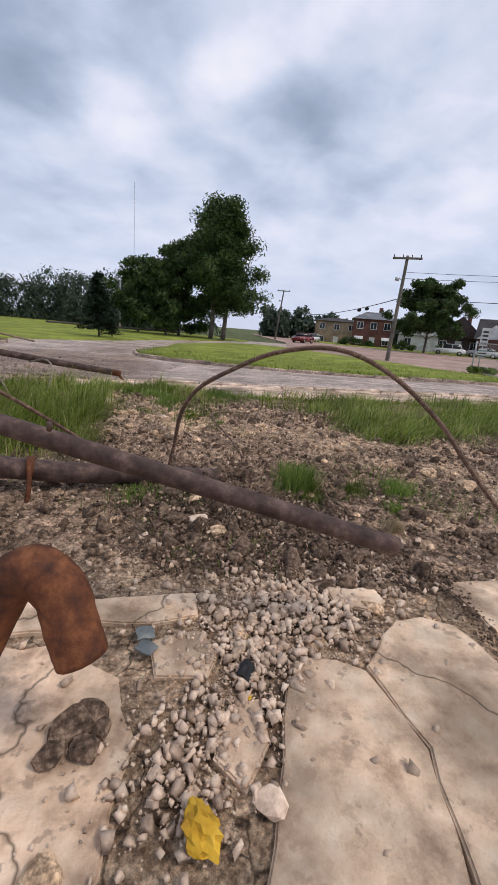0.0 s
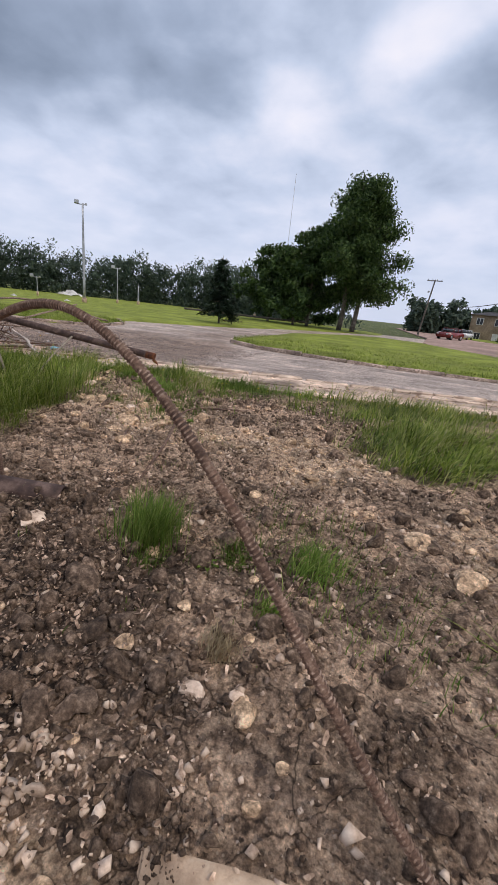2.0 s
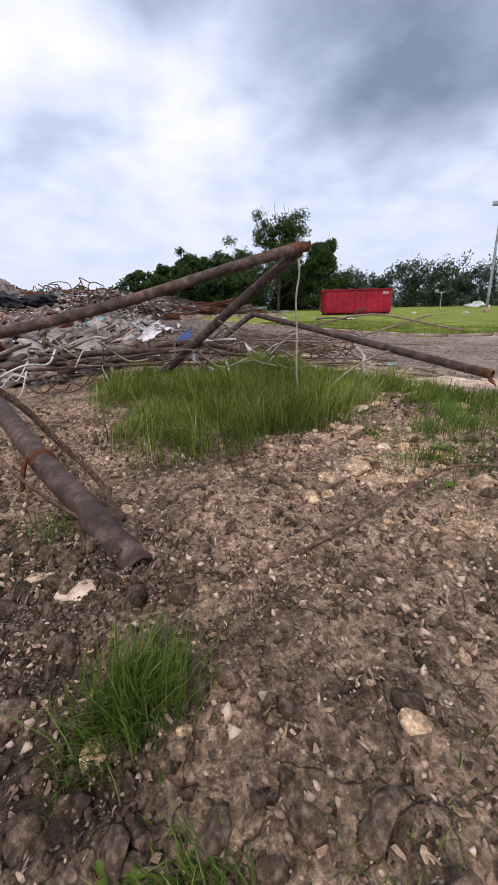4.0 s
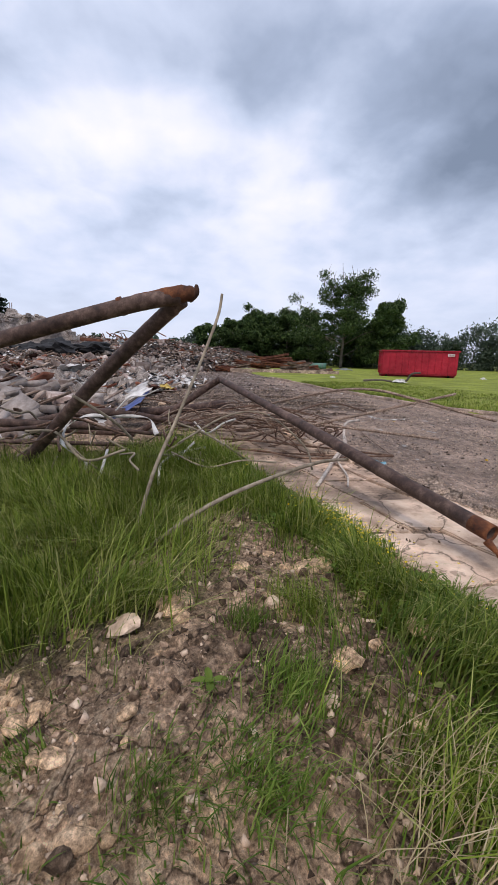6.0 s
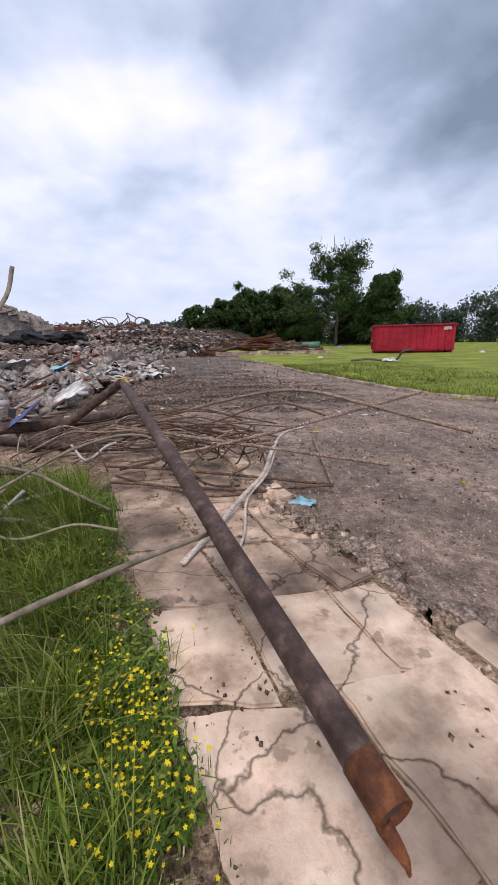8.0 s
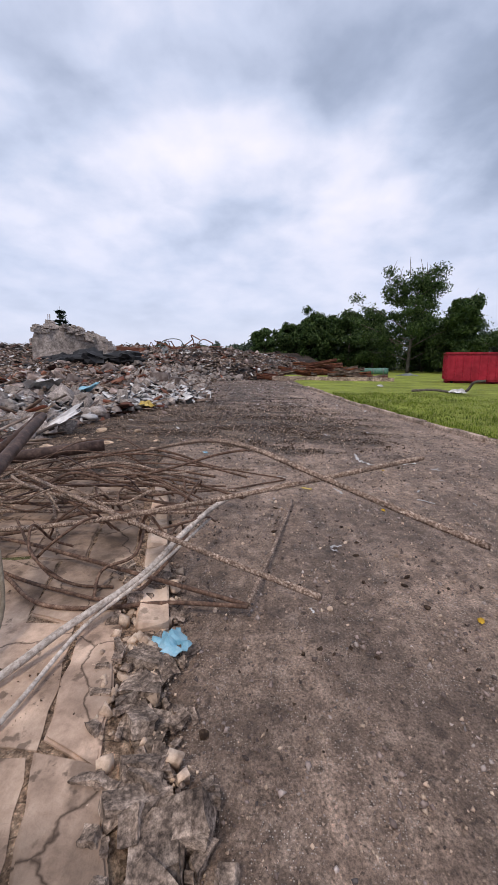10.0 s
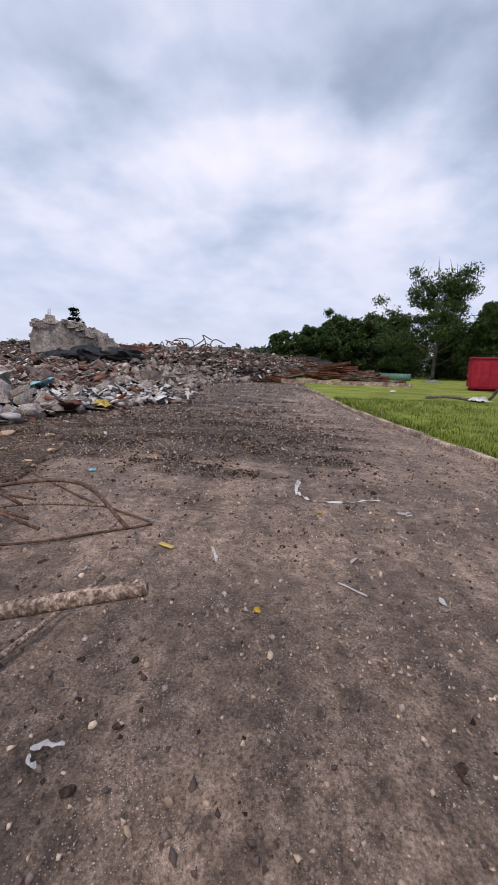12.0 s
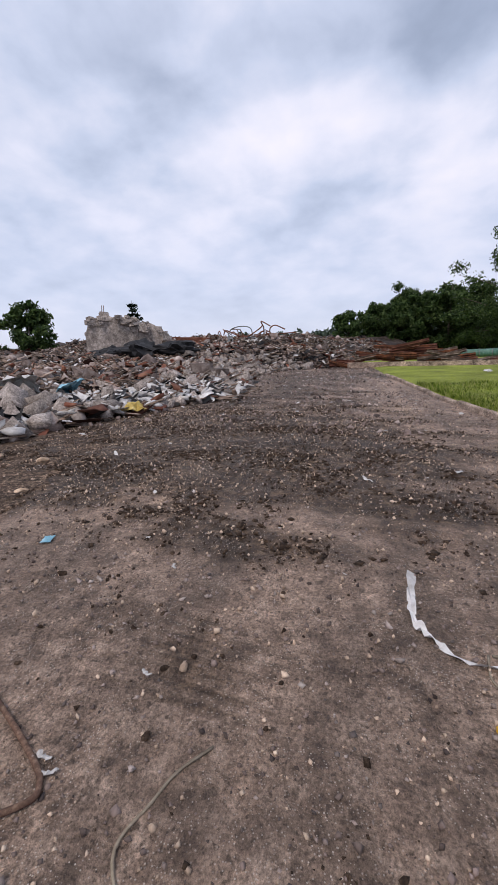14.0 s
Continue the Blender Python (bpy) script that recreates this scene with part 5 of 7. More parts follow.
for k in range(60):
    V, F = box_proto(300 + k, 0.2)
    a = rr_.uniform(0.1, 6.5)
    h = np.interp(a, [p[0] for p in prof], [p[1] for p in prof])
    put("block", mesh_from("block", V * (rr_.uniform(0.2, 0.55), rr_.uniform(0.2, 0.4), rr_.uniform(0.1, 0.26)), F, M_BLOCK), ruin, "",
        pose(a, rr_.uniform(-0.3, 0.8), h + rr_.uniform(-0.6, 0.12), rr_.uniform(-20, 20), rr_.uniform(-20, 20), rr_.uniform(0, 90)))
for a in (1.35, 1.5):
    tube("rod", [(a, 0.4, 4.5), (a + 0.06, 0.4, 5.6)], 0.03, M_REBAR, "", "", ruin, 5, 2)
ruin.matrix_world = pose(-39.2, -9.0, 0.1, 0, 0, 112)

# rusty container wall, twisted roof frame, steel heap, green tank
cont = thing("steel_container", "low rust-brown steel container half buried in rubble", "container")
bm = bmesh.new()
box(bm, -2.2, 2.2, -1, 1, 0, 2.2, 0.04)
part("body", bm, M_SCRAPR, cont)
for k in range(9):
    boxpart("rib", (-2.1 + k * 0.5, -2.04 + k * 0.5, -1.05, -0.99, 0.05, 2.15), M_SCRAPR, cont)
cont.matrix_world = pose(-50.0, -4.4, 1.1, 0, 3, 98)
twist = thing("twisted_frame", "tangled roof frame of bent rusty steel on the heap", "steel frame")
wr = random.Random(44)
for k in range(20):
    pts = [(wr.uniform(-2.6, 2.6), wr.uniform(-1.2, 1.2), wr.uniform(0, 0.7))]
    for q in range(3):
        pts.append((pts[-1][0] + wr.uniform(-1.1, 1.3), pts[-1][1] + wr.uniform(-0.5, 0.5), max(0, min(2.0, pts[-1][2] + wr.uniform(-0.6, 0.8)))))
    tube("bar", pts, wr.choice((0.05, 0.07)), M_SCRAPR, "", "", twist, 5, 4)
tube("bar", [(-2.4, 0, 0.2), (-2.0, 0, 1.2), (-0.9, 0.1, 1.55), (0.3, 0, 1.35), (0.6, 0, 0.5)], 0.06, M_GREYM, "", "", twist, 5, 4)
tube("bar", [(2.0, 0, 0.5), (5.6, 0.4, 0.62)], 0.07, M_SCRAPR, "", "", twist, 5, 2)
twist.matrix_world = pose(-57.5, 0.2, 3.05, 0, 0, 95)
crumple("metal_cabinet", (2.6, 2.2), 15, M_GREYM, pose(-51.0, -0.9, 2.2, 20, -45, 100), "crushed grey sheet metal casing on the heap", rise=0.2)
steel = thing("scrap_steel_heap", "pile of rust-red steel sections beside the lawn", "scrap")
for k in range(60):
    a, b_ = wr.uniform(-5, 5), wr.uniform(-2.2, 2.2)
    bm = bmesh.new()
    L_ = wr.uniform(1.5, 4.0)
    box(bm, -L_ / 2, L_ / 2, -0.12, 0.12, -0.02, 0.02, 0.005)
    box(bm, -L_ / 2, L_ / 2, -0.02, 0.02, -0.15, 0.15, 0.005)
    ob = part("girder", bm, wr.choice((M_SCRAPR, M_SCRAPR, M_RUST, M_PLANK)), steel)
    ob.matrix_basis = pose(a, b_, 0.2 + 1.7 * max(0, 1 - abs(a) / 5.2) * wr.uniform(0.3, 1), wr.uniform(-30, 30), wr.uniform(-14, 14), wr.uniform(-35, 35))
boxpart("plate", (-4, 7, -2.6, -2.3, 0.0, 0.42), M_KERB, steel, "pale concrete beam")
steel.matrix_world = pose(-44.5, 16.2, 0.05, 0, 0, 72)
tank = thing("green_tank", "fallen green metal tank lying beyond the lawn", "tank")
tube("shell", [(-1.9, 0, 0.45), (1.9, 0, 0.5)], 0.45, M_GREENM, "", "", tank, 14, 4)
for q in (-1.3, 0.0, 1.3):
    tube("band", [(q - 0.05, 0, 0.47), (q + 0.05, 0, 0.47)], 0.48, M_GREYM, "", "", tank, 14, 2)
tank.matrix_world = pose(-62, 26.5, 0.1, 0, 0, 70)
crumple("bent_sheet", (2.4, 0.8), 17, M_GREYM, pose(-56, 29, 0.1, 0, 0, 60), "bent grey metal sheet on the grass", rise=0.6)
# dark log with white foam on the lawn
log = thing("broken_branch", "dark bent branch lying on the lawn", "branch")
tube("branch", [(-26.5, 18.6, 0.25), (-26.2, 19.6, 0.32), (-26.0, 20.6, 0.22), (-25.7, 21.2, 0.3), (-25.6, 21.5, 0.75), (-25.4, 22.0, 0.85)], 0.07, M_BARK, "", "", log, 7, 5)
crumple("white_foam", (0.9, 0.6), 19, M_WHITE, pose(-25.6, 20.7, 0.16, 0, 0, 20), "lump of white foam on the lawn", "foam", rise=0.7)
for k, (fx, fy) in enumerate(((-32, 18.5), (-33.5, 33), (-30, 36))):
    crumple("white_foam", (0.5, 0.35), 60 + k, M_WHITE, pose(fx, fy, 0.14, 0, 0, 40 * k), "small lump of white foam on the lawn", "foam", rise=0.7)


# ---- red roll-off skip ----
def skip():
    root = thing("skip", "red steel roll-off skip with ribbed sides on the lawn", "skip")
    L_, W, H = 6.7, 2.4, 2.35
    boxpart("floor_plate", (0, L_, 0, W, 0.18, 0.3), M_RED, root)
    for nm, d in (("side_wall", (0, L_, -0.04, 0.04, 0.3, H)), ("side_wall", (0, L_, W - 0.04, W + 0.04, 0.3, H)), ("end_wall", (-0.04, 0.04, 0.04, W - 0.04, 0.3, H)),
                  ("door", (L_ - 0.04, L_ + 0.04, 0.04, W - 0.04, 0.3, H))):
        boxpart(nm, d, M_RED, root)
    for k in range(12):
        for sy in (-0.13, W + 0.043):
            boxpart("rib", (0.05 + k * 0.585, 0.17 + k * 0.585, sy, sy + 0.087, 0.3, H - 0.1), M_RED, root)
    for q in range(4):
        boxpart("rib", (-0.13, -0.043, 0.1 + q * 0.68, 0.2 + q * 0.68, 0.3, H - 0.1), M_RED, root)
    for d in ((-0.14, L_ + 0.14, -0.16, -0.02, H, H + 0.12), (-0.14, L_ + 0.14, W + 0.02, W + 0.16, H, H + 0.12), (-0.14, 0.02, -0.02, W + 0.02, H, H + 0.118), (L_ - 0.02, L_ + 0.14, -0.02, W + 0.02, H, H + 0.118)):
        boxpart("top_rail", d, M_RED, root)
    boxpart("cross_bar", (-0.16, -0.05, 0.1, W - 0.1, 1.0, 1.14), M_RED, root)
    for sy in (0.5, W - 0.65):
        boxpart("runner", (0, L_, sy, sy + 0.15, 0.0, 0.18), M_RED, root)
    for sx in (0.5, L_ - 0.6):
        for sy in (0.2, W - 0.4):
            tube("roller", [(sx, sy, 0.1), (sx, sy + 0.2, 0.1)], 0.1, M_RUBBER, "", "", root, 12, 2)
    pl = thing("sign_plate", "", "")
    pl.parent = root
    boxpart("plate", (5.75, 6.35, -0.155, -0.135, 1.95, 2.2), M_TRIM, pl)
    for q in range(3):
        boxpart("bar", (5.8, 6.3, -0.162, -0.156, 1.99 + q * 0.065, 2.02 + q * 0.065), M_RED, pl, bev=0)
    return root


sk = skip()
sk.matrix_world = pose(-38.0, 25.6, 0.14, 0, 0, math.degrees(math.atan2(31.85 - 25.6, -35.7 + 38.0)))


# ---- trees ----
def leaf_cloud(rng, centres, radii, n, size, mat_name, flat=0.75):
    k = rng.randint(0, len(centres), n)
    v = rng.normal(size=(n, 3))
    v /= np.linalg.norm(v, axis=1)[:, None]
    r = np.abs(rng.normal(0.6, 0.3, n)).clip(0, 0.95)
    P = centres[k] + v * (radii[k] * r)[:, None] * np.array([1, 1, flat])
    S = rng.uniform(0.6, 1.3, (n, 1)) * size * np.array([[1.0, 0.75, 0.6]])
    return P, S, rot_many(rng, n, 1.2)


def tree(name, label, height, spread, seed, m, leaves=7000, leaf=0.22, trunks=1, bare=0.12, top_bare=0, mat=None, trunk_r=None):
    """A broad-leaved tree: trunk and limbs, and a crown of leaf clumps with gaps."""
    rng = np.random.RandomState(seed)
    root = thing(name, label, "tree")
    r0 = trunk_r or height * 0.018
    C, R_ = [], []
    for t in range(trunks):
        off = np.array([(t - (trunks - 1) / 2) * spread * 0.16, rng.uniform(-0.3, 0.3), 0])
        lean = np.array([rng.uniform(-0.04, 0.04), rng.uniform(-0.04, 0.04)]) * height
        pts = [off + np.array([lean[0] * q, lean[1] * q, height * 0.93 * q]) + np.array([*rng.uniform(-0.012, 0.012, 2) * height * (q > 0), 0]) for q in (0, 0.2, 0.4, 0.6, 0.8, 1.0)]
        line = spline(pts, 3)
        V, F = tube_arrays(line, np.linspace(r0, r0 * 0.15, len(line)), 8)
        put("trunk", mesh_from("trunk", V, F, M_BARK, True), root)
        for b in range(30):
            q = bare + 0.05 + (0.97 - bare - 0.05) * (b + rng.uniform(0, 1)) / 30
            base = line[int(q * (len(line) - 1))]
            a = rng.uniform(0, 2 * math.pi)
            reach = spread * 0.5 * (1.0 - 0.7 * max(0, q - 0.45) / 0.55) * rng.uniform(0.45, 1.05)
            tip = base + np.array([math.cos(a) * reach, math.sin(a) * reach, reach * rng.uniform(0.15, 0.6)])
            mid = (base + tip) / 2 + np.array([0, 0, reach * 0.08])
            V, F = tube_arrays(spline([base, mid, tip], 3), np.linspace(r0 * 0.35, r0 * 0.06, 7), 5)
            put("limb", mesh_from("limb", V, F, M_BARK, True), root)
            for s in (0.45, 0.75, 1.0):
                C.append(base + (tip - base) * s + rng.normal(size=3) * height * 0.03)
                R_.append(height * rng.uniform(0.07, 0.12))
    for b in range(top_bare):
        a, h = rng.uniform(0, 6.28), rng.uniform(0.75, 0.9) * height
        p0 = np.array([rng.uniform(-1, 1) * spread * 0.2, rng.uniform(-1, 1) * spread * 0.2, h])
        V, F = tube_arrays(spline([p0, p0 + (math.cos(a) * 0.5, math.sin(a) * 0.5, height * 0.09), p0 + (math.cos(a) * 1.0, math.sin(a), height * 0.17)], 3), np.linspace(0.05, 0.015, 7), 4)
        put("bare_twig", mesh_from("bare_twig", V, F, M_BARK), root)
    P, S, R = leaf_cloud(rng, np.array(C), np.array(R_), int(leaves * 1.45), leaf * 0.8, "")
    ob = scatter("crown", FLAKES, P, S, R, mat or M_LEAF, "", "", root)
    root.matrix_world = m
    return root


tree("tree", "tall dark green broad-leaved tree with twin trunks on the lawn", 14.0, 8.2, 3, pose(-4.2, 46, 0.1), 40000, 0.17, 2, 0.2)
tree("tree", "dark green broad-leaved tree beside the tall tree", 10.5, 7.5, 4, pose(-8.6, 47.5, 0.1), 22000, 0.18, 1, 0.04)
tree("tree", "low dark green tree at the edge of the wood", 8.3, 7.0, 5, pose(-13.4, 49, 0.1), 7000, 0.24, 1, 0.04)
tree("tree", "low dark green tree at the edge of the wood", 7.5, 6.5, 6, pose(-9.5, 45, 0.1), 6000, 0.24, 1, 0.02)
tree("tree", "dark rounded street tree before the houses", 10.4, 11.5, 7, pose(24.3, 62.3, 0.1), 24000, 0.2, 1, 0.14)
tree("tree", "thin-topped green tree with bare twigs beyond the lawn", 16.6, 17.5, 8, pose(-72, 34.5, 0.0), 15000, 0.21, 1, 0.1, 18)
tree("tree", "green tree beyond the red skip", 12.6, 10.5, 9, pose(-70, 42.5, 0.0), 15000, 0.28, 1, 0.05, 2)
for k, (tx, ty, h, sp) in enumerate(((-89, 17, 9.5, 9), (-87, 22, 11.5, 10), (-86, 28, 12.0, 11), (-80, 40, 11, 10), (-88, 12, 8.5, 9), (-84, 32.5, 11.5, 10), (-90, 25, 11, 10), (-78, 47, 9.5, 10), (-88, 19.5, 10.5, 9))):
    tree("tree", "dense dark green tree at the edge of the wood", h, sp, 12 + k, pose(tx, ty, 0), 10000, 0.3, 1, 0.02)
tree("tree", "rounded dark tree behind the rubble", 7.6, 6.5, 30, pose(-46.5, -20.5, 0), 6000, 0.26, 1, 0.05)
tree("tree", "bright green tree behind the brick houses", 8.5, 10, 31, pose(46, 68, 0), 6000, 0.32, 1, 0.1)


def spruce(label, height, seed, m, n=5000):
    rng = np.random.RandomState(seed)
    root = thing("spruce", label, "tree")
    V, F = tube_arrays(np.array([(0, 0, 0), (0, 0, height * 0.5), (0, 0, height)]), [height * 0.018, height * 0.01, 0.01], 7)
    put("trunk", mesh_from("trunk", V, F, M_BARK, True), root)
    P, S = [], []
    levels = 13
    for lv in range(levels):
        q = lv / levels
        z = height * (0.16 + 0.82 * q)
        reach = height * 0.30 * (1 - q) ** 0.75 * rng.uniform(0.8, 1.1) + 0.1
        for b in range(7 if lv < 10 else 4):
            a = rng.uniform(0, 6.28)
            rr = reach * rng.uniform(0.75, 1.1)
            V, F = tube_arrays(np.array([(0, 0, z), (math.cos(a) * rr * 0.6, math.sin(a) * rr * 0.6, z - rr * 0.12), (math.cos(a) * rr, math.sin(a) * rr, z + rr * 0.02)]), [0.035, 0.02, 0.008], 4)
            if lv % 3 == 0:
                put("limb", mesh_from("limb", V, F, M_BARK), root)
            for _ in range(n // (levels * 6)):
                t = rng.uniform(0.1, 1)
                P.append((math.cos(a) * rr * t + rng.normal() * 0.09 * height * 0.2, math.sin(a) * rr * t + rng.normal() * 0.09 * height * 0.2, z - rr * 0.1 * t + rng.normal() * 0.07))
    P = np.array(P)
    S = rng.uniform(0.6, 1.2, (len(P), 1)) * 0.03 * height * np.array([[1.3, 0.5, 0.4]])
    scatter("crown", FLAKES, P, S, rot_many(rng, len(P), 0.7), M_SPRUCE, "", "", root)
    root.matrix_world = m
    return root


spruce("ragged dark spruce on the far lawn", 4.4, 3, pose(-10.7, 29.5, 0.1), 4200)
spruce("small dense spruce beside the taller spruce", 2.0, 4, pose(-10.1, 30.4, 0.1), 3000)
spruce("lone dark spruce behind the rubble", 9.2, 5, pose(-63, -17.2, 0), 3000)


def woods(label, line, seed, hmin, hmax, per, leaf):
    """A far belt of woodland as one mass of leaf clumps, with uneven tops and haze in the leaf colour."""
    rng = np.random.RandomState(seed)
    C, R_ = [], []
    pts = np.array(line, float)
    seg = np.linalg.norm(np.diff(pts, axis=0), axis=1)
    s = np.concatenate([[0], np.cumsum(seg)])
    for t in np.arange(0, s[-1], 2.4):
        cx, cy = np.interp(t, s, pts[:, 0]), np.interp(t, s, pts[:, 1])
        for dep in range(3):
            h = rng.uniform(hmin, hmax) * (0.75, 0.9, 1.05)[dep]
            bx, by = cx + rng.normal() * 1.5, cy + rng.normal() * 1.5 + (dep - 1) * 2.5
            for q in range(12):
                zz = h * rng.uniform(0.0, 0.9)
                rr = h * 0.24 * (1.15 - 0.5 * zz / h)
                C.append((bx + rng.normal() * h * 0.12, by + rng.normal() * h * 0.12, zz))
                R_.append(rr)
    C, R_ = np.array(C), np.array(R_)
    P, S, R = leaf_cloud(rng, C, R_, per * len(C), leaf, "", 1.0)
    return scatter("woodland", FLAKES, P, S, R, M_LEAF_HAZED, label, "woods")


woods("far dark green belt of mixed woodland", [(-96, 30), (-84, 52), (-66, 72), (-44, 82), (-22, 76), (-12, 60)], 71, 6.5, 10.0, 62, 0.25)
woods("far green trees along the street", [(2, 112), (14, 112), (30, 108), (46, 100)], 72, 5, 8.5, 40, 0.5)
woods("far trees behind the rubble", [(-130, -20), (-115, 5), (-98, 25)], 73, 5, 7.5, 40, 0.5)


# ---- houses across the street ----
def window(parent, x, z, w, h, y, awn=False, door=False):
    """A window or door in a front wall at depth y, facing -y."""
    root = thing("front_door" if door else "window", "", "")
    root.parent = parent
    boxpart("pane", (x - w / 2 + 0.08, x + w / 2 - 0.08, y - 0.02, y + 0.05, z + 0.08, z + h - 0.08), M_TRIM if door else M_GLASS, root, bev=0)
    for d in ((x - w / 2, x + w / 2, y - 0.06, y + 0.05, z, z + 0.08), (x - w / 2, x + w / 2, y - 0.06, y + 0.05, z + h - 0.08, z + h),
              (x - w / 2, x - w / 2 + 0.08, y - 0.058, y + 0.05, z + 0.08, z + h - 0.08), (x + w / 2 - 0.08, x + w / 2, y - 0.058, y + 0.05, z + 0.08, z + h - 0.08)):
        boxpart("frame_bar", d, M_TRIM, root, bev=0)
    if not door and w > 0.9:
        boxpart("frame_bar", (x - 0.03, x + 0.03, y - 0.05, y + 0.05, z + 0.08, z + h - 0.08), M_TRIM, root, bev=0)
    if awn:
        bm = bmesh.new()
        q = [(x - w * 0.65, y - 0.02, z + h + 0.15), (x + w * 0.65, y - 0.02, z + h + 0.15), (x + w * 0.65, y - 0.8, z + h - 0.35), (x - w * 0.65, y - 0.8, z + h - 0.35)]
        v = [bm.verts.new(p) for p in q] + [bm.verts.new((p[0], p[1], p[2] - 0.08)) for p in q]
        for f in ((0, 1, 2, 3), (7, 6, 5, 4), (0, 4, 5, 1), (1, 5, 6, 2), (2, 6, 7, 3), (3, 7, 4, 0)):
            bm.faces.new([v[k] for k in f])
        part("awning", bm, M_TRIM, root)


def roof_mesh(w, d, z, h, kind, over=0.4, along="x"):
    bm = bmesh.new()
    x0, x1, y0, y1 = -w / 2 - over, w / 2 + over, -over, d + over
    base = [bm.verts.new(p) for p in ((x0, y0, z), (x1, y0, z), (x1, y1, z), (x0, y1, z))]
    if kind == "hip":
        r = [bm.verts.new((x0 + (x1 - x0) * 0.32, (y0 + y1) / 2, z + h)), bm.verts.new((x0 + (x1 - x0) * 0.68, (y0 + y1) / 2, z + h))]
        fs = ((base[0], base[1], r[1], r[0]), (base[1], base[2], r[1]), (base[2], base[3], r[0], r[1]), (base[3], base[0], r[0]))
    elif along == "x":
        r = [bm.verts.new((x0, (y0 + y1) / 2, z + h)), bm.verts.new((x1, (y0 + y1) / 2, z + h))]
        fs = ((base[0], base[1], r[1], r[0]), (base[1], base[2], r[1]), (base[2], base[3], r[0], r[1]), (base[3], base[0], r[0]))
    else:
        r = [bm.verts.new((0, y0, z + h)), bm.verts.new((0, y1, z + h))]
        fs = ((base[0], base[1], r[0]), (base[1], base[2], r[1], r[0]), (base[2], base[3], r[1]), (base[3], base[0], r[0], r[1]))
    for f in fs:
        bm.faces.new(f)
    bm.faces.new(base[::-1])
    bmesh.ops.recalc_face_normals(bm, faces=bm.faces)
    return bm


def house(label, w, d, storeys, wall, roof, m, kind="hip", rh=1.6, along="x", wins=3, gable=False, awn=False, chimney=True):
    root = thing("house", label, "house")
    H = 2.75 * storeys
    for nm, dd in (("wall", (-w / 2, w / 2, 0, 0.25, 0, H)), ("wall", (-w / 2, w / 2, d - 0.25, d, 0, H)), ("wall", (-w / 2, -w / 2 + 0.25, 0.25, d - 0.25, 0, H)), ("wall", (w / 2 - 0.25, w / 2, 0.25, d - 0.25, 0, H))):
        boxpart(nm, dd, wall, root, bev=0)
    part("roof", roof_mesh(w, d, H, rh, kind, 0.4, along), roof, root)
    if kind == "gable" and along == "y":
        bm = bmesh.new()
        v = [bm.verts.new(p) for p in ((-w / 2, -0.42, H), (w / 2, -0.42, H), (0, -0.42, H + rh * 0.94))]
        bm.faces.new(v)
        r = bmesh.ops.extrude_face_region(bm, geom=list(bm.faces))
        for g in r["geom"]:
            if isinstance(g, bmesh.types.BMVert):
                g.co.y -= 0.05
        part("gable", bm, wall, root)
    for s in range(storeys):
        for k in range(wins):
            x_ = -w / 2 + w * (k + 0.5) / wins
            if s == 0 and k == wins // 2:
                window(root, x_, 0.15, 1.0, 2.1, 0.0, False, True)
            else:
                window(root, x_, 0.9 + 2.75 * s, 1.2, 1.3, 0.0, awn and s == 0)
    if gable:
        bm = bmesh.new()
        box(bm, -w * 0.46, -w * 0.02, -1.2, 0.3, 0, H, 0)
        part("porch_bay", bm, wall, root)
        bm = bmesh.new()
        v = [bm.verts.new(p) for p in ((-w * 0.5, -1.5, H), (w * 0.02, -1.5, H), (-w * 0.24, -1.5, H + 2.1), (-w * 0.5, 2, H), (w * 0.02, 2, H), (-w * 0.24, 2, H + 2.1))]
        for f in ((0, 1, 2), (5, 4, 3), (0, 2, 5, 3), (1, 4, 5, 2), (0, 3, 4, 1)):
            bm.faces.new([v[q] for q in f])
        part("white_gable", bm, M_TRIM, root, "white-painted gable")
    if chimney:
        part("chimney", box(bmesh.new(), w * 0.12, w * 0.12 + 0.7, d * 0.5, d * 0.5 + 0.6, H + rh * 0.4, H + rh + 0.9, 0.03), M_BRICK, root)
    root.matrix_world = m
    return root


house("two-storey tan brick flats with a low roof", 9.5, 12, 1.7 and 2, M_TAN, M_ROOF, pose(17.6, 96, -0.9, 0, 0, -8), "hip", 0.9, wins=3, chimney=False)
house("two-storey red-brown brick house with grey hip roof", 7.4, 9, 2, M_BRICK, M_ROOF2, pose(21.8, 81.5, -0.5, 0, 0, -12), "hip", 1.5, wins=3, awn=True)
house("white-sided house half hidden behind the street tree", 6.6, 9, 1, M_SIDING, M_ROOF, pose(28.2, 75.5, 0, 0, 0, -20), "gable", 3.4, "y", 2)
house("dark brick cottage with a steep dark roof", 7.2, 9, 1, M_DARKBRICK, M_ROOF, pose(34.6, 74, 0, 0, 0, -24), "gable", 3.6, "y", 3)
house("brown brick bungalow with a white front gable", 8.6, 9, 1, M_BRICK, M_ROOF, pose(37.6, 64.5, 0, 0, 0, -30), "gable", 3.2, "x", 3, True, True)
house("white-sided house with dark roof at the corner", 7.5, 9, 1, M_SIDING, M_ROOF, pose(40.2, 55.5, 0, 0, 0, -34), "gable", 3.0, "x", 2)


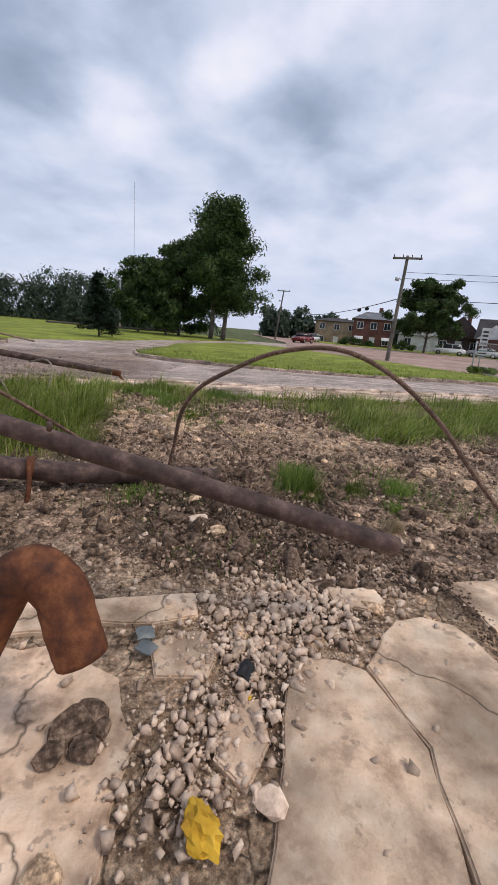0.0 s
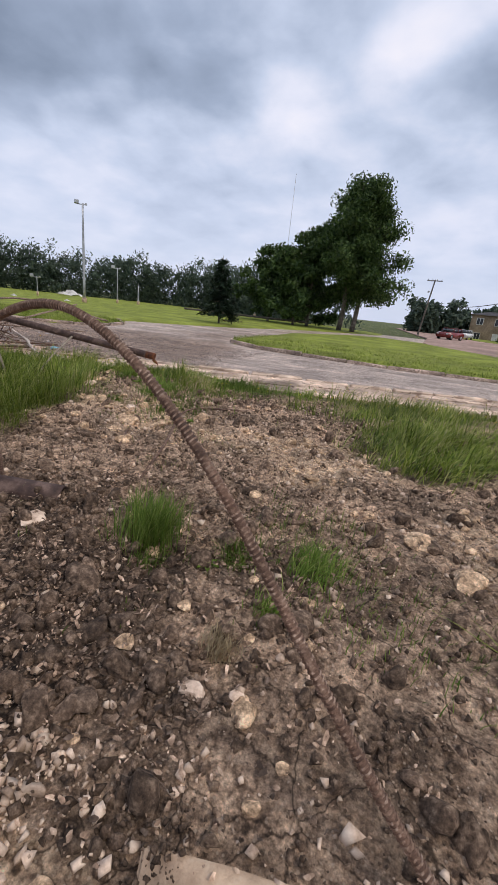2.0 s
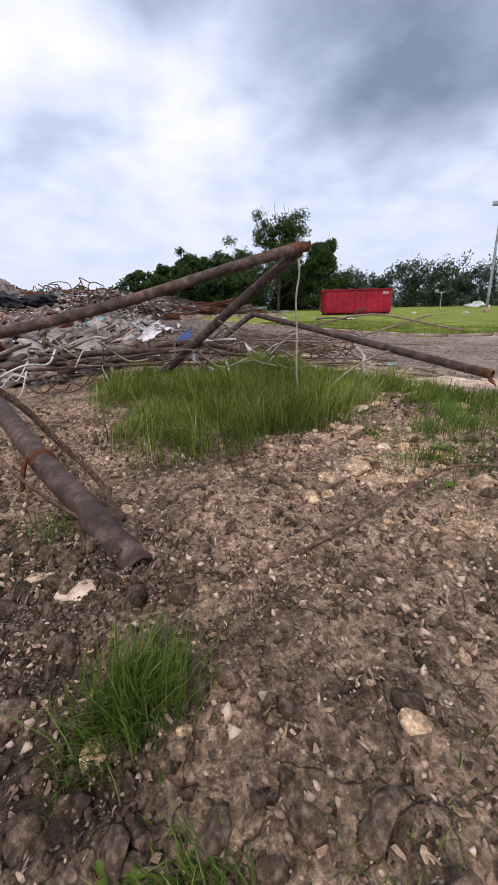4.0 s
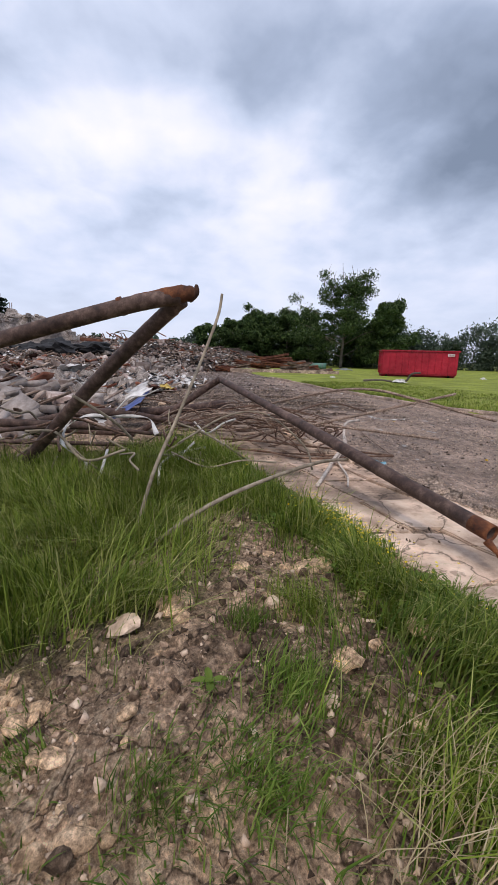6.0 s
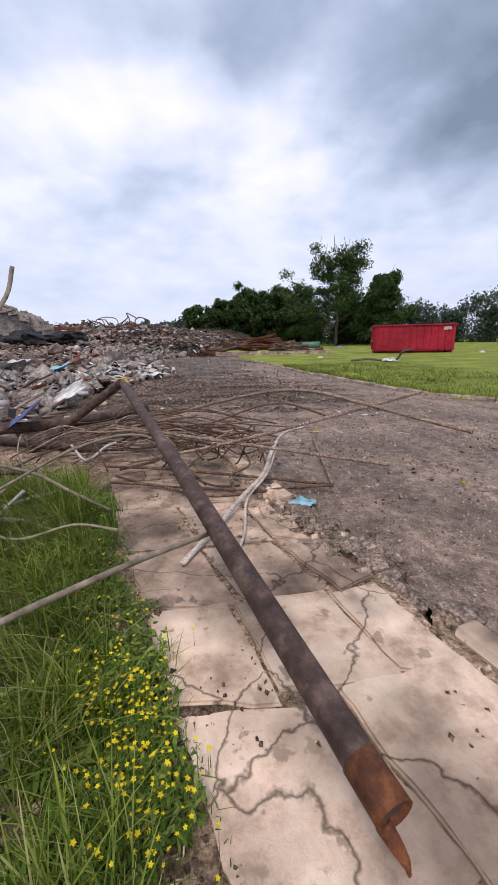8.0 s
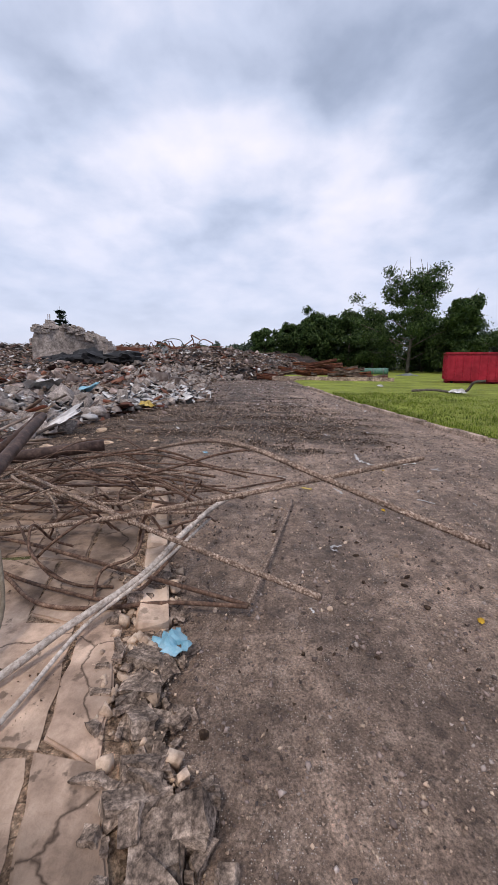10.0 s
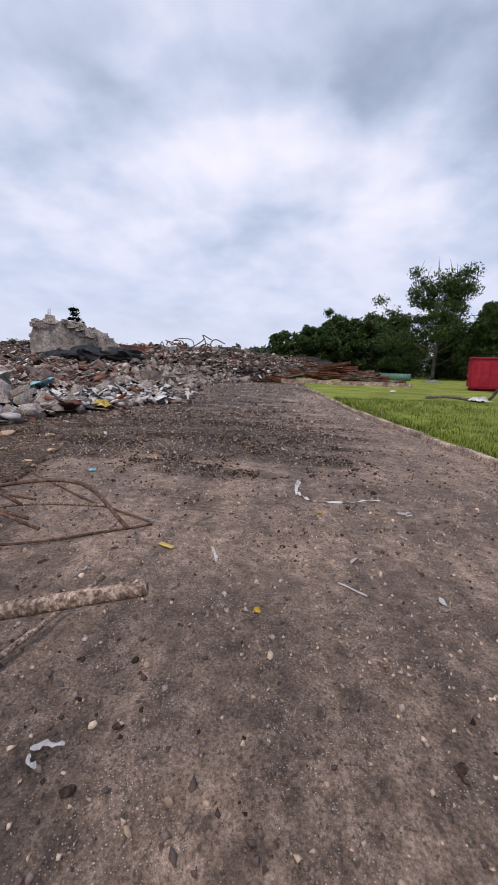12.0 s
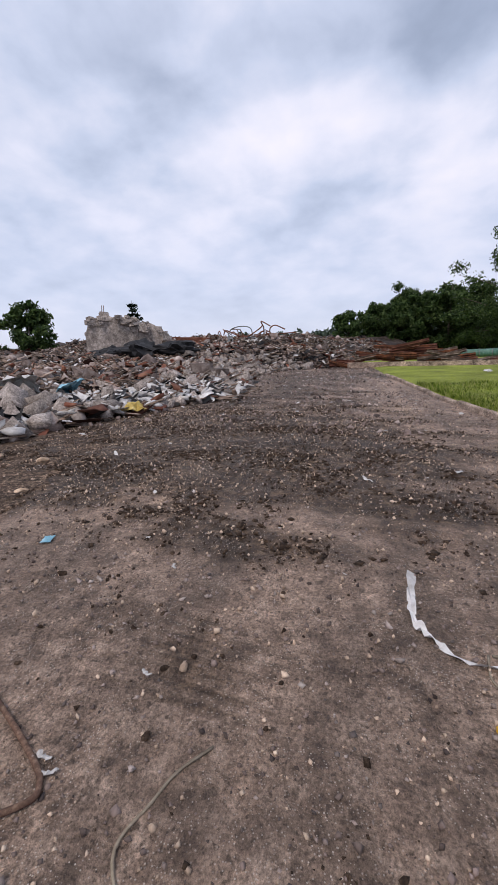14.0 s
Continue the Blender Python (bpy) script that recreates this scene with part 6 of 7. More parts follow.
def bush(label, x, y, w, h, seed, mat=None):
    rng = np.random.RandomState(seed)
    C = np.stack([rng.uniform(-w / 2, w / 2, 14), rng.uniform(-0.5, 0.5, 14), rng.uniform(0.2, h * 0.75, 14)], 1)
    P, S, R = leaf_cloud(rng, C, np.full(14, h * 0.38), 1800, 0.12, "")
    P[:, 2] = np.abs(P[:, 2])
    root = thing("bush", label, "bush")
    tube("stem", [(0, 0, 0), (0, 0, h * 0.5)], 0.04, M_BARK, "", "", root, 5, 2)
    scatter("foliage", FLAKES, P, S, R, mat or M_LEAF, "", "", root)
    root.matrix_world = pose(x, y, 0.05)


for k, (bx, by, w, h) in enumerate(((17.4, 79.4, 4.0, 1.7), (25.0, 72.5, 3.2, 1.8), (20.8, 79.6, 1.5, 1.1), (31.3, 71.5, 2.4, 1.5), (36, 63, 2, 1.2))):
    bush("dark clipped hedge before a house", bx, by, w, h, 80 + k)
bush("scrubby weeds at the foot of the fence", 12.3, 23.0, 1.6, 0.35, 90, M_GRASS2)
bush("round green bush behind the skip", -60, 38.5, 3.2, 2.4, 91, M_GRASS2)


def car(label, paint, m, L_=4.6, H=1.65, W=1.85):
    root = thing("car", label, "car", "parked cars")
    low = [(-L_ / 2, 0.45), (-L_ / 2 + 0.05, 0.85), (-L_ / 2 + 0.9, 1.0), (L_ / 2 - 0.35, 1.02), (L_ / 2 - 0.02, 0.85), (L_ / 2, 0.4), (L_ / 2 - 0.15, 0.28), (-L_ / 2 + 0.15, 0.28)]
    cab = [(-L_ / 2 + 0.95, 1.0), (-L_ / 2 + 1.75, H), (L_ / 2 - 0.95, H - 0.02), (L_ / 2 - 0.3, 1.02)]
    for nm, prof_, w_, mt in (("body", low, W, paint), ("cabin", cab, W * 0.86, M_GLASS)):
        bm = bmesh.new()
        v = [bm.verts.new((a, -w_ / 2, b)) for a, b in prof_]
        f = bm.faces.new(v)
        r = bmesh.ops.extrude_face_region(bm, geom=[f])
        for g in r["geom"]:
            if isinstance(g, bmesh.types.BMVert):
                g.co.y += w_
        bmesh.ops.recalc_face_normals(bm, faces=bm.faces)
        bmesh.ops.bevel(bm, geom=list(bm.edges), offset=0.06, segments=2, affect="EDGES")
        part(nm, bm, mt, root, "", True)
    part("roof_panel", box(bmesh.new(), -L_ / 2 + 1.7, L_ / 2 - 0.9, -W * 0.42, W * 0.42, H - 0.06, H + 0.03, 0.03), paint, root)
    for a in (-L_ / 2 + 1.35, 0.35, L_ / 2 - 0.75):
        for sy in (-W * 0.435, W * 0.435):
            part("pillar", box(bmesh.new(), a - 0.05, a + 0.05, sy - 0.02, sy + 0.02, 1.0, H - 0.05, 0.01), paint, root)
    for a in (-L_ / 2 + 0.85, L_ / 2 - 0.85):
        for sy in (-W / 2 + 0.1, W / 2 - 0.1):
            whl = thing("wheel", "", "")
            whl.parent = root
            tube("tyre", [(a, sy - 0.11, 0.34), (a, sy + 0.11, 0.34)], 0.34, M_RUBBER, "", "", whl, 18, 2)
            tube("rim", [(a, sy - 0.118, 0.34), (a, sy + 0.118, 0.34)], 0.2, M_STEEL, "", "", whl, 12, 2)
    for sy in (-0.65, 0.65):
        part("headlight", box(bmesh.new(), -L_ / 2 - 0.01, -L_ / 2 + 0.12, sy - 0.16, sy + 0.16, 0.68, 0.82, 0.02), M_TRIM, root)
        part("tail_light", box(bmesh.new(), L_ / 2 - 0.12, L_ / 2 + 0.01, sy - 0.14, sy + 0.14, 0.75, 0.92, 0.02), M_RED, root)
    root.matrix_world = m


car("white sport utility car parked by the street", M_CARW, pose(29.1, 64.7, 0.02, 0, 0, -24))
car("silver saloon car parked by the street", M_CARS, pose(33.4, 63.4, 0.02, 0, 0, -24), 4.5, 1.42)
car("dark red car on the street", M_CARR, pose(7.2, 66, 0.02, 0, 0, 60), 4.5, 1.5)
car("white car far up the street", M_CARW, pose(10.5, 80, 0.02, 0, 0, 70), 4.5, 1.5)


# ---- poles, wires, fence ----
def utility_pole(label, x, y, h, lean, m_arm=1.9):
    root = thing("utility_pole", label, "utility pole", "utility poles")
    tube("pole", [(0, 0, -0.3), (lean[0] * h * 0.5, lean[1] * h * 0.5, h * 0.5), (lean[0] * h, lean[1] * h, h)], np.linspace(0.15, 0.10, 13), M_POLE, "", "", root, 10, 6)
    part("cross_arm", box(bmesh.new(), -m_arm / 2, m_arm / 2, -0.06, 0.06, h - 0.25, h - 0.12, 0.01), M_POLE, root).location = (lean[0] * h, lean[1] * h - 0.14, 0)
    for k in range(4):
        tube("insulator", [(lean[0] * h - m_arm * 0.45 + k * m_arm * 0.3, lean[1] * h - 0.14, h - 0.12), (lean[0] * h - m_arm * 0.45 + k * m_arm * 0.3, lean[1] * h - 0.14, h + 0.06)], 0.035, M_GLASS, "", "", root, 6, 2)
    tube("bracket", [(lean[0] * h * 0.8, lean[1] * h * 0.8, h * 0.78), (lean[0] * h * 0.8 - 0.45, lean[1] * h * 0.8 - 0.2, h * 0.80)], 0.025, M_STEEL, "", "", root, 6, 2)
    tube("lamp_head", [(lean[0] * h * 0.8 - 0.4, lean[1] * h * 0.8 - 0.2, h * 0.80), (lean[0] * h * 0.8 - 0.42, lean[1] * h * 0.8 - 0.2, h * 0.77)], 0.14, M_STEEL, "", "", root, 10, 2)
    root.matrix_world = pose(x, y, 0, 0, 0, -15)
    return root


utility_pole("leaning weathered wooden utility pole with a cross-arm", 9.6, 30.9, 7.05, (0.035, 0.0))
utility_pole("far leaning wooden utility pole", 3.3, 75.5, 8.3, (0.10, 0.0), 2.2)


def wire(a, b, sag, r=0.014, label="sagging black overhead wire"):
    pts = [np.array(a) + (np.array(b) - np.array(a)) * t - np.array([0, 0, sag * 4 * t * (1 - t)]) for t in np.linspace(0, 1, 9)]
    tube("overhead_wire", [tuple(p) for p in pts], r, M_RUBBER, label, "wire", None, 5, 3, group="overhead wires")


wire((9.75, 30.8, 4.35), (40, 27, 6.2), 0.5, 0.022)
wire((9.75, 30.8, 5.6), (42, 29, 8.2), 0.5)
wire((9.75, 30.8, 6.0), (42, 30, 8.6), 0.5)
wire((9.75, 30.8, 4.3), (4.1, 75, 5.0), 0.9, 0.03)
for q in (0.13, 0.17):
    tube("cable_box", [(9.75 - 5.65 * q - 0.0, 30.8 + 44 * q - 0.25, 3.95 - q), (9.75 - 5.65 * q, 30.8 + 44 * q + 0.25, 3.95 - q)], 0.13, M_RUBBER, "black splice box hung on the overhead wire", "cable box", None, 8, 2)

fence = thing("chain_link_fence", "galvanised chain-link fence with bare rails by the street", "fence")
fp = [(11.75, 23.1), (12.95, 20.9), (14.0, 20.4), (17.6, 21.2), (21.5, 22.2)]
for k, (px_, py_) in enumerate(fp):
    tube("post", [(px_, py_, -0.1), (px_ + (0.05 if k == 1 else 0), py_, 1.75)], 0.04, M_STEEL, "", "", fence, 8, 2)
    tube("post_cap", [(px_ + (0.05 if k == 1 else 0), py_, 1.75), (px_ + (0.05 if k == 1 else 0), py_, 1.8)], 0.05, M_STEEL, "", "", fence, 8, 2)
for (a, b) in zip(fp, fp[1:]):
    for z_ in (1.68, 0.12):
        tube("rail", [(*a, z_), (*b, z_)], 0.022, M_STEEL, "", "", fence, 6, 2)
    V, F = [], []
    ln = math.hypot(b[0] - a[0], b[1] - a[1])
    nn = int(ln / 0.16)
    for q in range(-10, nn + 1):
        for sg in (1, -1):
            t0, t1 = (q, q + 10) if sg > 0 else (q + 10, q)
            p = [np.array([a[0] + (b[0] - a[0]) * t / nn, a[1] + (b[1] - a[1]) * t / nn, z_]) for t, z_ in ((t0, 0.12), (t1, 1.68))]
            c0, c1 = max(0, min(1, -t0 / (t1 - t0))), max(0, min(1, (nn - t0) / (t1 - t0)))
            lo, hi = min(c0, c1), max(c0, c1)
            if hi - lo < 0.05:
                continue
            v_, f_ = tube_arrays(np.array([p[0] + (p[1] - p[0]) * lo, p[0] + (p[1] - p[0]) * hi]), 0.004, 3)
            F += [tuple(i + len(V) for i in f) for f in f_]
            V += v_
    put("wire_mesh", mesh_from("wire_mesh", V, F, M_STEEL), fence)
sign = thing("street_sign", "white sign on a thin post by the fence", "sign")
tube("post", [(12.35, 23.6, -0.1), (12.35, 23.6, 2.5)], 0.03, M_STEEL, "", "", sign, 8, 2)
boxpart("panel", (12.13, 12.57, 23.55, 23.57, 1.55, 2.5), M_TRIM, sign, "white sign panel")
for q in range(4):
    boxpart("bar", (12.2, 12.5, 23.542, 23.549, 1.65 + q * 0.2, 1.74 + q * 0.2), M_BLACK, sign, bev=0)
boxpart("panel", (12.15, 12.6, 23.55, 23.57, 0.95, 1.4), M_TRIM, sign, "small striped sign panel")
for q in range(3):
    boxpart("bar", (12.15, 12.6, 23.542, 23.549, 1.0 + q * 0.14, 1.06 + q * 0.14), M_GREENM if q == 2 else M_BLACK, sign, bev=0)


def light_pole(label, x, y, h, r, heads=2):
    root = thing("light_pole", label, "light pole", "light poles")
    tube("pole", [(0, 0, 0), (0, 0, h)], np.linspace(r, r * 0.6, 7), M_STEEL, "", "", root, 10, 6)
    tube("base", [(0, 0, 0), (0, 0, 0.5)], r * 1.7, M_CONC, "", "", root, 12, 2)
    if heads:
        tube("arm", [(-0.5, 0, h - 0.1), (0.35, 0, h - 0.1)], 0.04, M_STEEL, "", "", root, 6, 2)
        part("floodlight", box(bmesh.new(), -0.75, -0.35, -0.2, 0.2, h - 0.1, h + 0.25, 0.05), M_STEEL, root)
        part("floodlight", box(bmesh.new(), 0.2, 0.4, -0.1, 0.1, h - 0.12, h + 0.05, 0.03), M_STEEL, root)
    root.matrix_world = pose(x, y, 0.1, 0, 0, 40)


light_pole("tall grey steel light pole with floodlights on the lawn", -29.75, 38.1, 9.1, 0.14)
light_pole("shorter grey light pole before the woods", -34, 49, 4.3, 0.08)
light_pole("shorter grey light pole before the woods", -40.5, 42.5, 2.2, 0.07)
light_pole("short grey post before the woods", -35, 55, 2.6, 0.12, 0)
light_pole("shorter grey light pole beyond the spruces", -19, 60, 6.5, 0.1)
tube("guard_rail", [(-22, 45, 0.55), (-14, 47, 0.5), (-8.5, 47.5, 0.5)], 0.12, M_BARK, "dark low guard rail on the far lawn", "rail", None, 6, 4)
crumple("parked_cover", (3.5, 1.6), 23, M_WHITE, pose(-50, 58, 0.1, 0, 0, 30), "pale tarpaulin-covered thing before the woods", "tarpaulin", rise=0.8)
tube("radio_mast", [(-95, 330, 0), (-95, 330, 95)], 0.16, M_STEEL, "far thin radio mast above the woods", "mast", None, 5, 3)


# ---- stones, clods, litter ----
def gz(x, y):
    return ground_z(x, y)


def stone(x, y, size, seed, label, mat=None, name="stone", flat=0.6, z=None):
    V, F = rock_proto(seed, 2, flat, 0.25)
    z = (max(float(gz(np.array(x), np.array(y))), -0.02) if z is None else z)
    size *= 0.85
    me = mesh_from(name, V * size, F, mat or M_LUMP)
    ob = put(name, me, None, "", pose(x, y, z + size * flat * 0.2, seed * 7 % 20 - 10, seed * 13 % 24 - 12, seed * 47 % 360))
    return tagged(ob, label, "stone", "loose stones")


def field(n, xr, yr, seed, dens, lo, hi, zf, sink=0.3, flat=(0.5, 1.0)):
    rng = np.random.RandomState(seed)
    x, y = rng.uniform(*xr, n), rng.uniform(*yr, n)
    k = rng.uniform(0, 1, n) < dens(x, y)
    x, y = x[k], y[k]
    n = len(x)
    s = (lo * (hi / lo) ** (rng.uniform(0, 1, n) ** 2.2))[:, None] * np.stack([rng.uniform(0.7, 1.3, n), rng.uniform(0.6, 1.0, n), rng.uniform(*flat, n)], 1)
    return np.stack([x, y, zf(x, y) + s[:, 2] * (1 - 2 * sink)], 1), s, rng


KEY = [(0.27, 1.28, 0.075), (-0.34, 1.06, 0.07), (0.52, 2.01, 0.07), (-0.52, 2.35, 0.045), (0.03, 1.30, 0.035), (0.15, 2.05, 0.07), (0.88, 2.33, 0.09), (-0.51, 5.03, 0.09),
       (1.44, 3.11, 0.06), (1.61, 2.81, 0.05), (1.67, 2.95, 0.045), (0.46, 2.75, 0.04), (1.07, 2.39, 0.04), (1.18, 2.28, 0.05), (1.19, 2.42, 0.045), (1.46, 3.11, 0.07), (1.27, 3.06, 0.085),
       (1.56, 3.74, 0.08), (1.63, 3.44, 0.075), (1.71, 3.78, 0.06), (-0.1, 3.62, 0.11), (-0.28, 3.45, 0.10), (1.38, 3.40, 0.05), (1.07, 3.11, 0.04), (-0.2, 3.1, 0.12), (-0.05, 3.0, 0.1),
       (-2.6, 7.47, 0.19), (-2.5, 7.9, 0.12), (-2.3, 7.93, 0.11), (1.48, 3.07, 0.11), (-1.83, 7.88, 0.14), (-2.62, 7.0, 0.11), (-2.07, 7.1, 0.06), (-2.25, 7.7, 0.07), (-1.9, 7.45, 0.06), (-1.75, 7.55, 0.055), (-2.0, 7.65, 0.06), (-1.65, 7.35, 0.09),
       (-1.35, 7.5, 0.07), (-2.2, 6.6, 0.13), (-2.0, 6.35, 0.12), (-0.85, 5.6, 0.14), (-0.55, 5.75, 0.15), (-0.8, 5.3, 0.1), (-1.1, 6.0, 0.12), (-2.1, 6.6, 0.09), (2.35, 4.3, 0.16), (2.1, 4.6, 0.12),
       (-1.45, 7.2, 0.05), (-2.8, 7.25, 0.05), (-2.55, 7.3, 0.05), (0.3, 3.05, 0.05), (0.7, 2.55, 0.05), (1.0, 2.75, 0.04)]
for k, (sx, sy, ss) in enumerate(KEY):
    ss *= 0.72 if sx > 0.9 and 2.6 < sy < 4 else 1.0
    stone(sx, sy, ss, 400 + k, "pale sandy lump of broken concrete on the soil" if ss > 0.06 else "small pale broken stone on the soil", M_STONE if k % 4 == 0 else M_LUMP, flat=0.6 if ss < 0.1 else 0.42)
krng = random.Random(77)
def chunk(x, y, size, seed, label, z=0.0):
    """A broken block of concrete with split faces and chipped corners."""
    r_ = random.Random(seed)
    sx, sy, sz = size * r_.uniform(0.9, 1.6), size * r_.uniform(0.5, 0.8), size * r_.uniform(0.4, 0.75)
    bm = box(bmesh.new(), -sx / 2, sx / 2, -sy / 2, sy / 2, -sz / 2, sz / 2, 0)
    for v in bm.verts:
        v.co += Vector([r_.uniform(-0.2, 0.2) * q for q in (sx, sy, sz)])
    bmesh.ops.subdivide_edges(bm, edges=bm.edges[:], cuts=2, use_grid_fill=True)
    for v in bm.verts:
        v.co += Vector([r_.uniform(-0.055, 0.055) * size for _ in range(3)])
    bmesh.ops.triangulate(bm, faces=bm.faces[:])
    ob = part("stone", bm, M_KERB)
    ob.matrix_basis = pose(x, y, z + sz * 0.3, r_.uniform(-22, 22), r_.uniform(-22, 22), r_.uniform(0, 360))
    return tagged(ob, label, "stone", "loose stones")


for k in range(120):
    kx = krng.uniform(-6.5, -4.25)
    big_ = k < 20
    ky = float(kerb_y(kx)) + (krng.uniform(-0.2, 0.02) if big_ else krng.uniform(-0.32, 0.2))
    chunk(kx, ky, krng.uniform(0.11, 0.19) if big_ else krng.uniform(0.03, 0.1), 500 + k, "split grey block of broken kerb concrete" if big_ else "small grey piece of broken kerb concrete", 0.03 if ky > float(kerb_y(kx)) - 0.15 else 0.075)
P, S, rng = field(9000, (-9, -3.2), (8, 10.4), 109, lambda x, y: np.exp(-((y - kerb_y(x) + 0.08) / 0.16) ** 2) * (0.04 + 0.9 * ((x > -6.6) & (x < -4.6))), 0.008, 0.05, lambda x, y: np.where(y < kerb_y(x) - 0.2, 0.075, 0.03), 0.2)
scatter("kerb_fragments", SHARDS, P, S, rot_many(rng, len(P)), M_STONE, "crushed bits of kerb concrete in the gutter", "rubble")
for k in range(16):
    a = krng.uniform(-13.8, -10.8)
    stone(a, float(kerb_y(a)) - krng.uniform(0.0, 2.6), krng.uniform(0.06, 0.2), 600 + k, "pinkish lump of rubble beside the drive", M_CONC, z=0.02, flat=0.5)


for k in range(70):  # lumps over the mound
    lx, ly = krng.uniform(-2.9, 1.9), krng.uniform(3.0, 7.6)
    stone(lx, ly, krng.uniform(0.02, 0.075) * krng.uniform(0.7, 1.2), 800 + k, "crumbly sandy lump lying on the mound", M_LUMP, flat=0.7)

slab_edge = lambda x: 2.35 + 0.2 * (x - 0.3)
soil_on = lambda x, y: (y > slab_edge(x) - 0.05) & (y < kerb_y(x) - 1.7)
P, S, rng = field(60000, (-4.5, 5), (2.2, 8.6), 101, lambda x, y: soil_on(x, y) * (0.35 + 0.65 * zone(x, y)[0]) * (1 - 0.96 * zone(x, y)[1]) * (1 - 0.7 * zone(x, y)[2]), 0.006, 0.04, gz, 0.42)
scatter("earth_clods", CRUMBS, P, S, rot_many(rng, len(P)), M_CLOD, "dark crumbly clods of earth", "soil")
P, S, rng = field(7500, (-3.6, 4), (2.4, 7.8), 121, lambda x, y: soil_on(x, y) * (0.15 + 0.85 * zone(x, y)[0]) * (1 - 0.9 * zone(x, y)[1]) * (1 - 0.8 * zone(x, y)[2]), 0.022, 0.095, gz, 0.4, (0.55, 0.9))
scatter("earth_lumps", [rock_proto(140 + k, 2, 0.85, 0.2) for k in range(6)], P, S, rot_many(rng, len(P)), M_CLOD, "rounded lumps of dark earth", "soil", None, True)
P, S, rng = field(5200, (-3.2, 3.4), (4.2, 8.0), 123, lambda x, y: soil_on(x, y) * sstep(zone(x, y)[1], 0.2, 0.8) * (1 - 0.75 * zone(x, y)[2]) * (0.35 + 0.65 * sstep(fbm(x, y, 2.2, 124), -0.1, 0.4)), 0.02, 0.095, gz, 0.42, (0.3, 0.5))
scatter("sandy_lumps", ROCKS2, P, S, rot_many(rng, len(P), 0.5), M_LUMP, "crumbly pale sandy lumps breaking out of the mound", "soil", None, True)
P, S, rng = field(16000, (0.6, 2.4), (0.8, 2.75), 125, lambda x, y: np.exp(-((x - 1.43 - 0.25 * np.clip(1.6 - y, 0, 2)) / 0.055) ** 2) + 0.25 * np.exp(-((y - slab_edge(x) - 0.12) / 0.06) ** 2), 0.004, 0.017, lambda x, y: np.full(x.shape, 0.02), 0.3)
scatter("earth_clods", CRUMBS, P, S, rot_many(rng, len(P)), M_CLOD, "dark earth fallen into the joint between slabs", "soil")
P, S, rng = field(34000, (-4, 5), (2.2, 8.4), 102, lambda x, y: soil_on(x, y) * (0.25 + 0.5 * zone(x, y)[1]) * (1 - 0.8 * zone(x, y)[2]), 0.005, 0.03, gz, 0.3)
scatter("pale_gravel", CRUMBS, P, S, rot_many(rng, len(P)), M_STONE, "pale gravel strewn over the soil", "gravel")
gap = lambda x, y: np.exp(-(((x - 0.32 - 0.45 * (y - 2.05)) / (0.2 + 0.22 * sstep(y, 1.7, 2.1))) ** 2)) * sstep(y, 1.0, 1.4) * (1 - sstep(y - slab_edge(x), 0.1, 0.4)) + 0.012
P, S, rng = field(34000, (-1.2, 2.2), (0.7, 2.9), 103, gap, 0.005, 0.031, lambda x, y: np.where(y < slab_edge(x), 0.012, gz(x, y)), 0.25, (0.4, 0.8))
scatter("broken_stones", SHARDS, P, S, rot_many(rng, len(P)), M_STONE, "angular pale stones filling the broken slab", "stones")
P, S, rng = field(75000, (-3.5, 4.2), (2.5, 8.2), 104, lambda x, y: soil_on(x, y) * (0.15 + 0.85 * np.maximum(zone(x, y)[0], np.exp(-(((x - 0.1) / 1.6) ** 2 + ((y - 4.4) / 0.9) ** 2)))) * (1 - 0.6 * zone(x, y)[2]), 0.005, 0.021, gz, 0.2, (0.3, 0.8))
P[:, 2] += 0.02
scatter("leaf_litter", FLAKES, P, S, rot_many(rng, len(P), 0.9), M_FLAKE, "curled brown dead leaves and chips", "litter")
on_drive = lambda x, y: (y > road_edge(x) + 0.05) & (y < 16)
P, S, rng = field(90000, (-24, -2.5), (5.5, 15.5), 105, lambda x, y: on_drive(x, y) * (0.7 - 0.4 * soil_mask(x, y)), 0.004, 0.024, road_z, 0.25, (0.4, 0.9))
scatter("drive_pebbles", CRUMBS, P, S, rot_many(rng, len(P)), M_CHUNK, "pebbles and crumbs strewn over the muddy drive", "pebbles")
P, S, rng = field(70000, (-20, -2.5), (5.5, 15.5), 122, lambda x, y: on_drive(x, y) * (0.25 + 0.75 * sstep(fbm(x, y, 1.2, 139), 0.0, 0.5)), 0.003, 0.017, road_z, 0.15, (0.4, 0.9))
scatter("pale_chips", CRUMBS, P, S, rot_many(rng, len(P)), M_STONE, "pale chips of stone strewn over the drive", "pebbles")
P, S, rng = field(120000, (-24, -3), (5.5, 15.2), 106, lambda x, y: on_drive(x, y) * (0.012 + 0.3 * sstep(fbm(x, y, 2.4, 38), 0.35, 0.55) + 0.9 * soil_mask(x, y) * sstep(fbm(x, y, 3.6, 138), -0.15, 0.25)), 0.005, 0.026, road_z, 0.35, (0.35, 0.8))
scatter("mud_clods", CRUMBS, P, S, rot_many(rng, len(P)), M_MUD, "dark brown clods of mud on the drive", "mud")
P, S, rng = field(1500, (-19, -4.4), (8.5, 15), 126, lambda x, y: on_drive(x, y) * (0.12 + 0.6 * sstep(fbm(x, y, 1.3, 127), 0.15, 0.5)), 0.014, 0.045, road_z, 0.35, (0.35, 0.6))
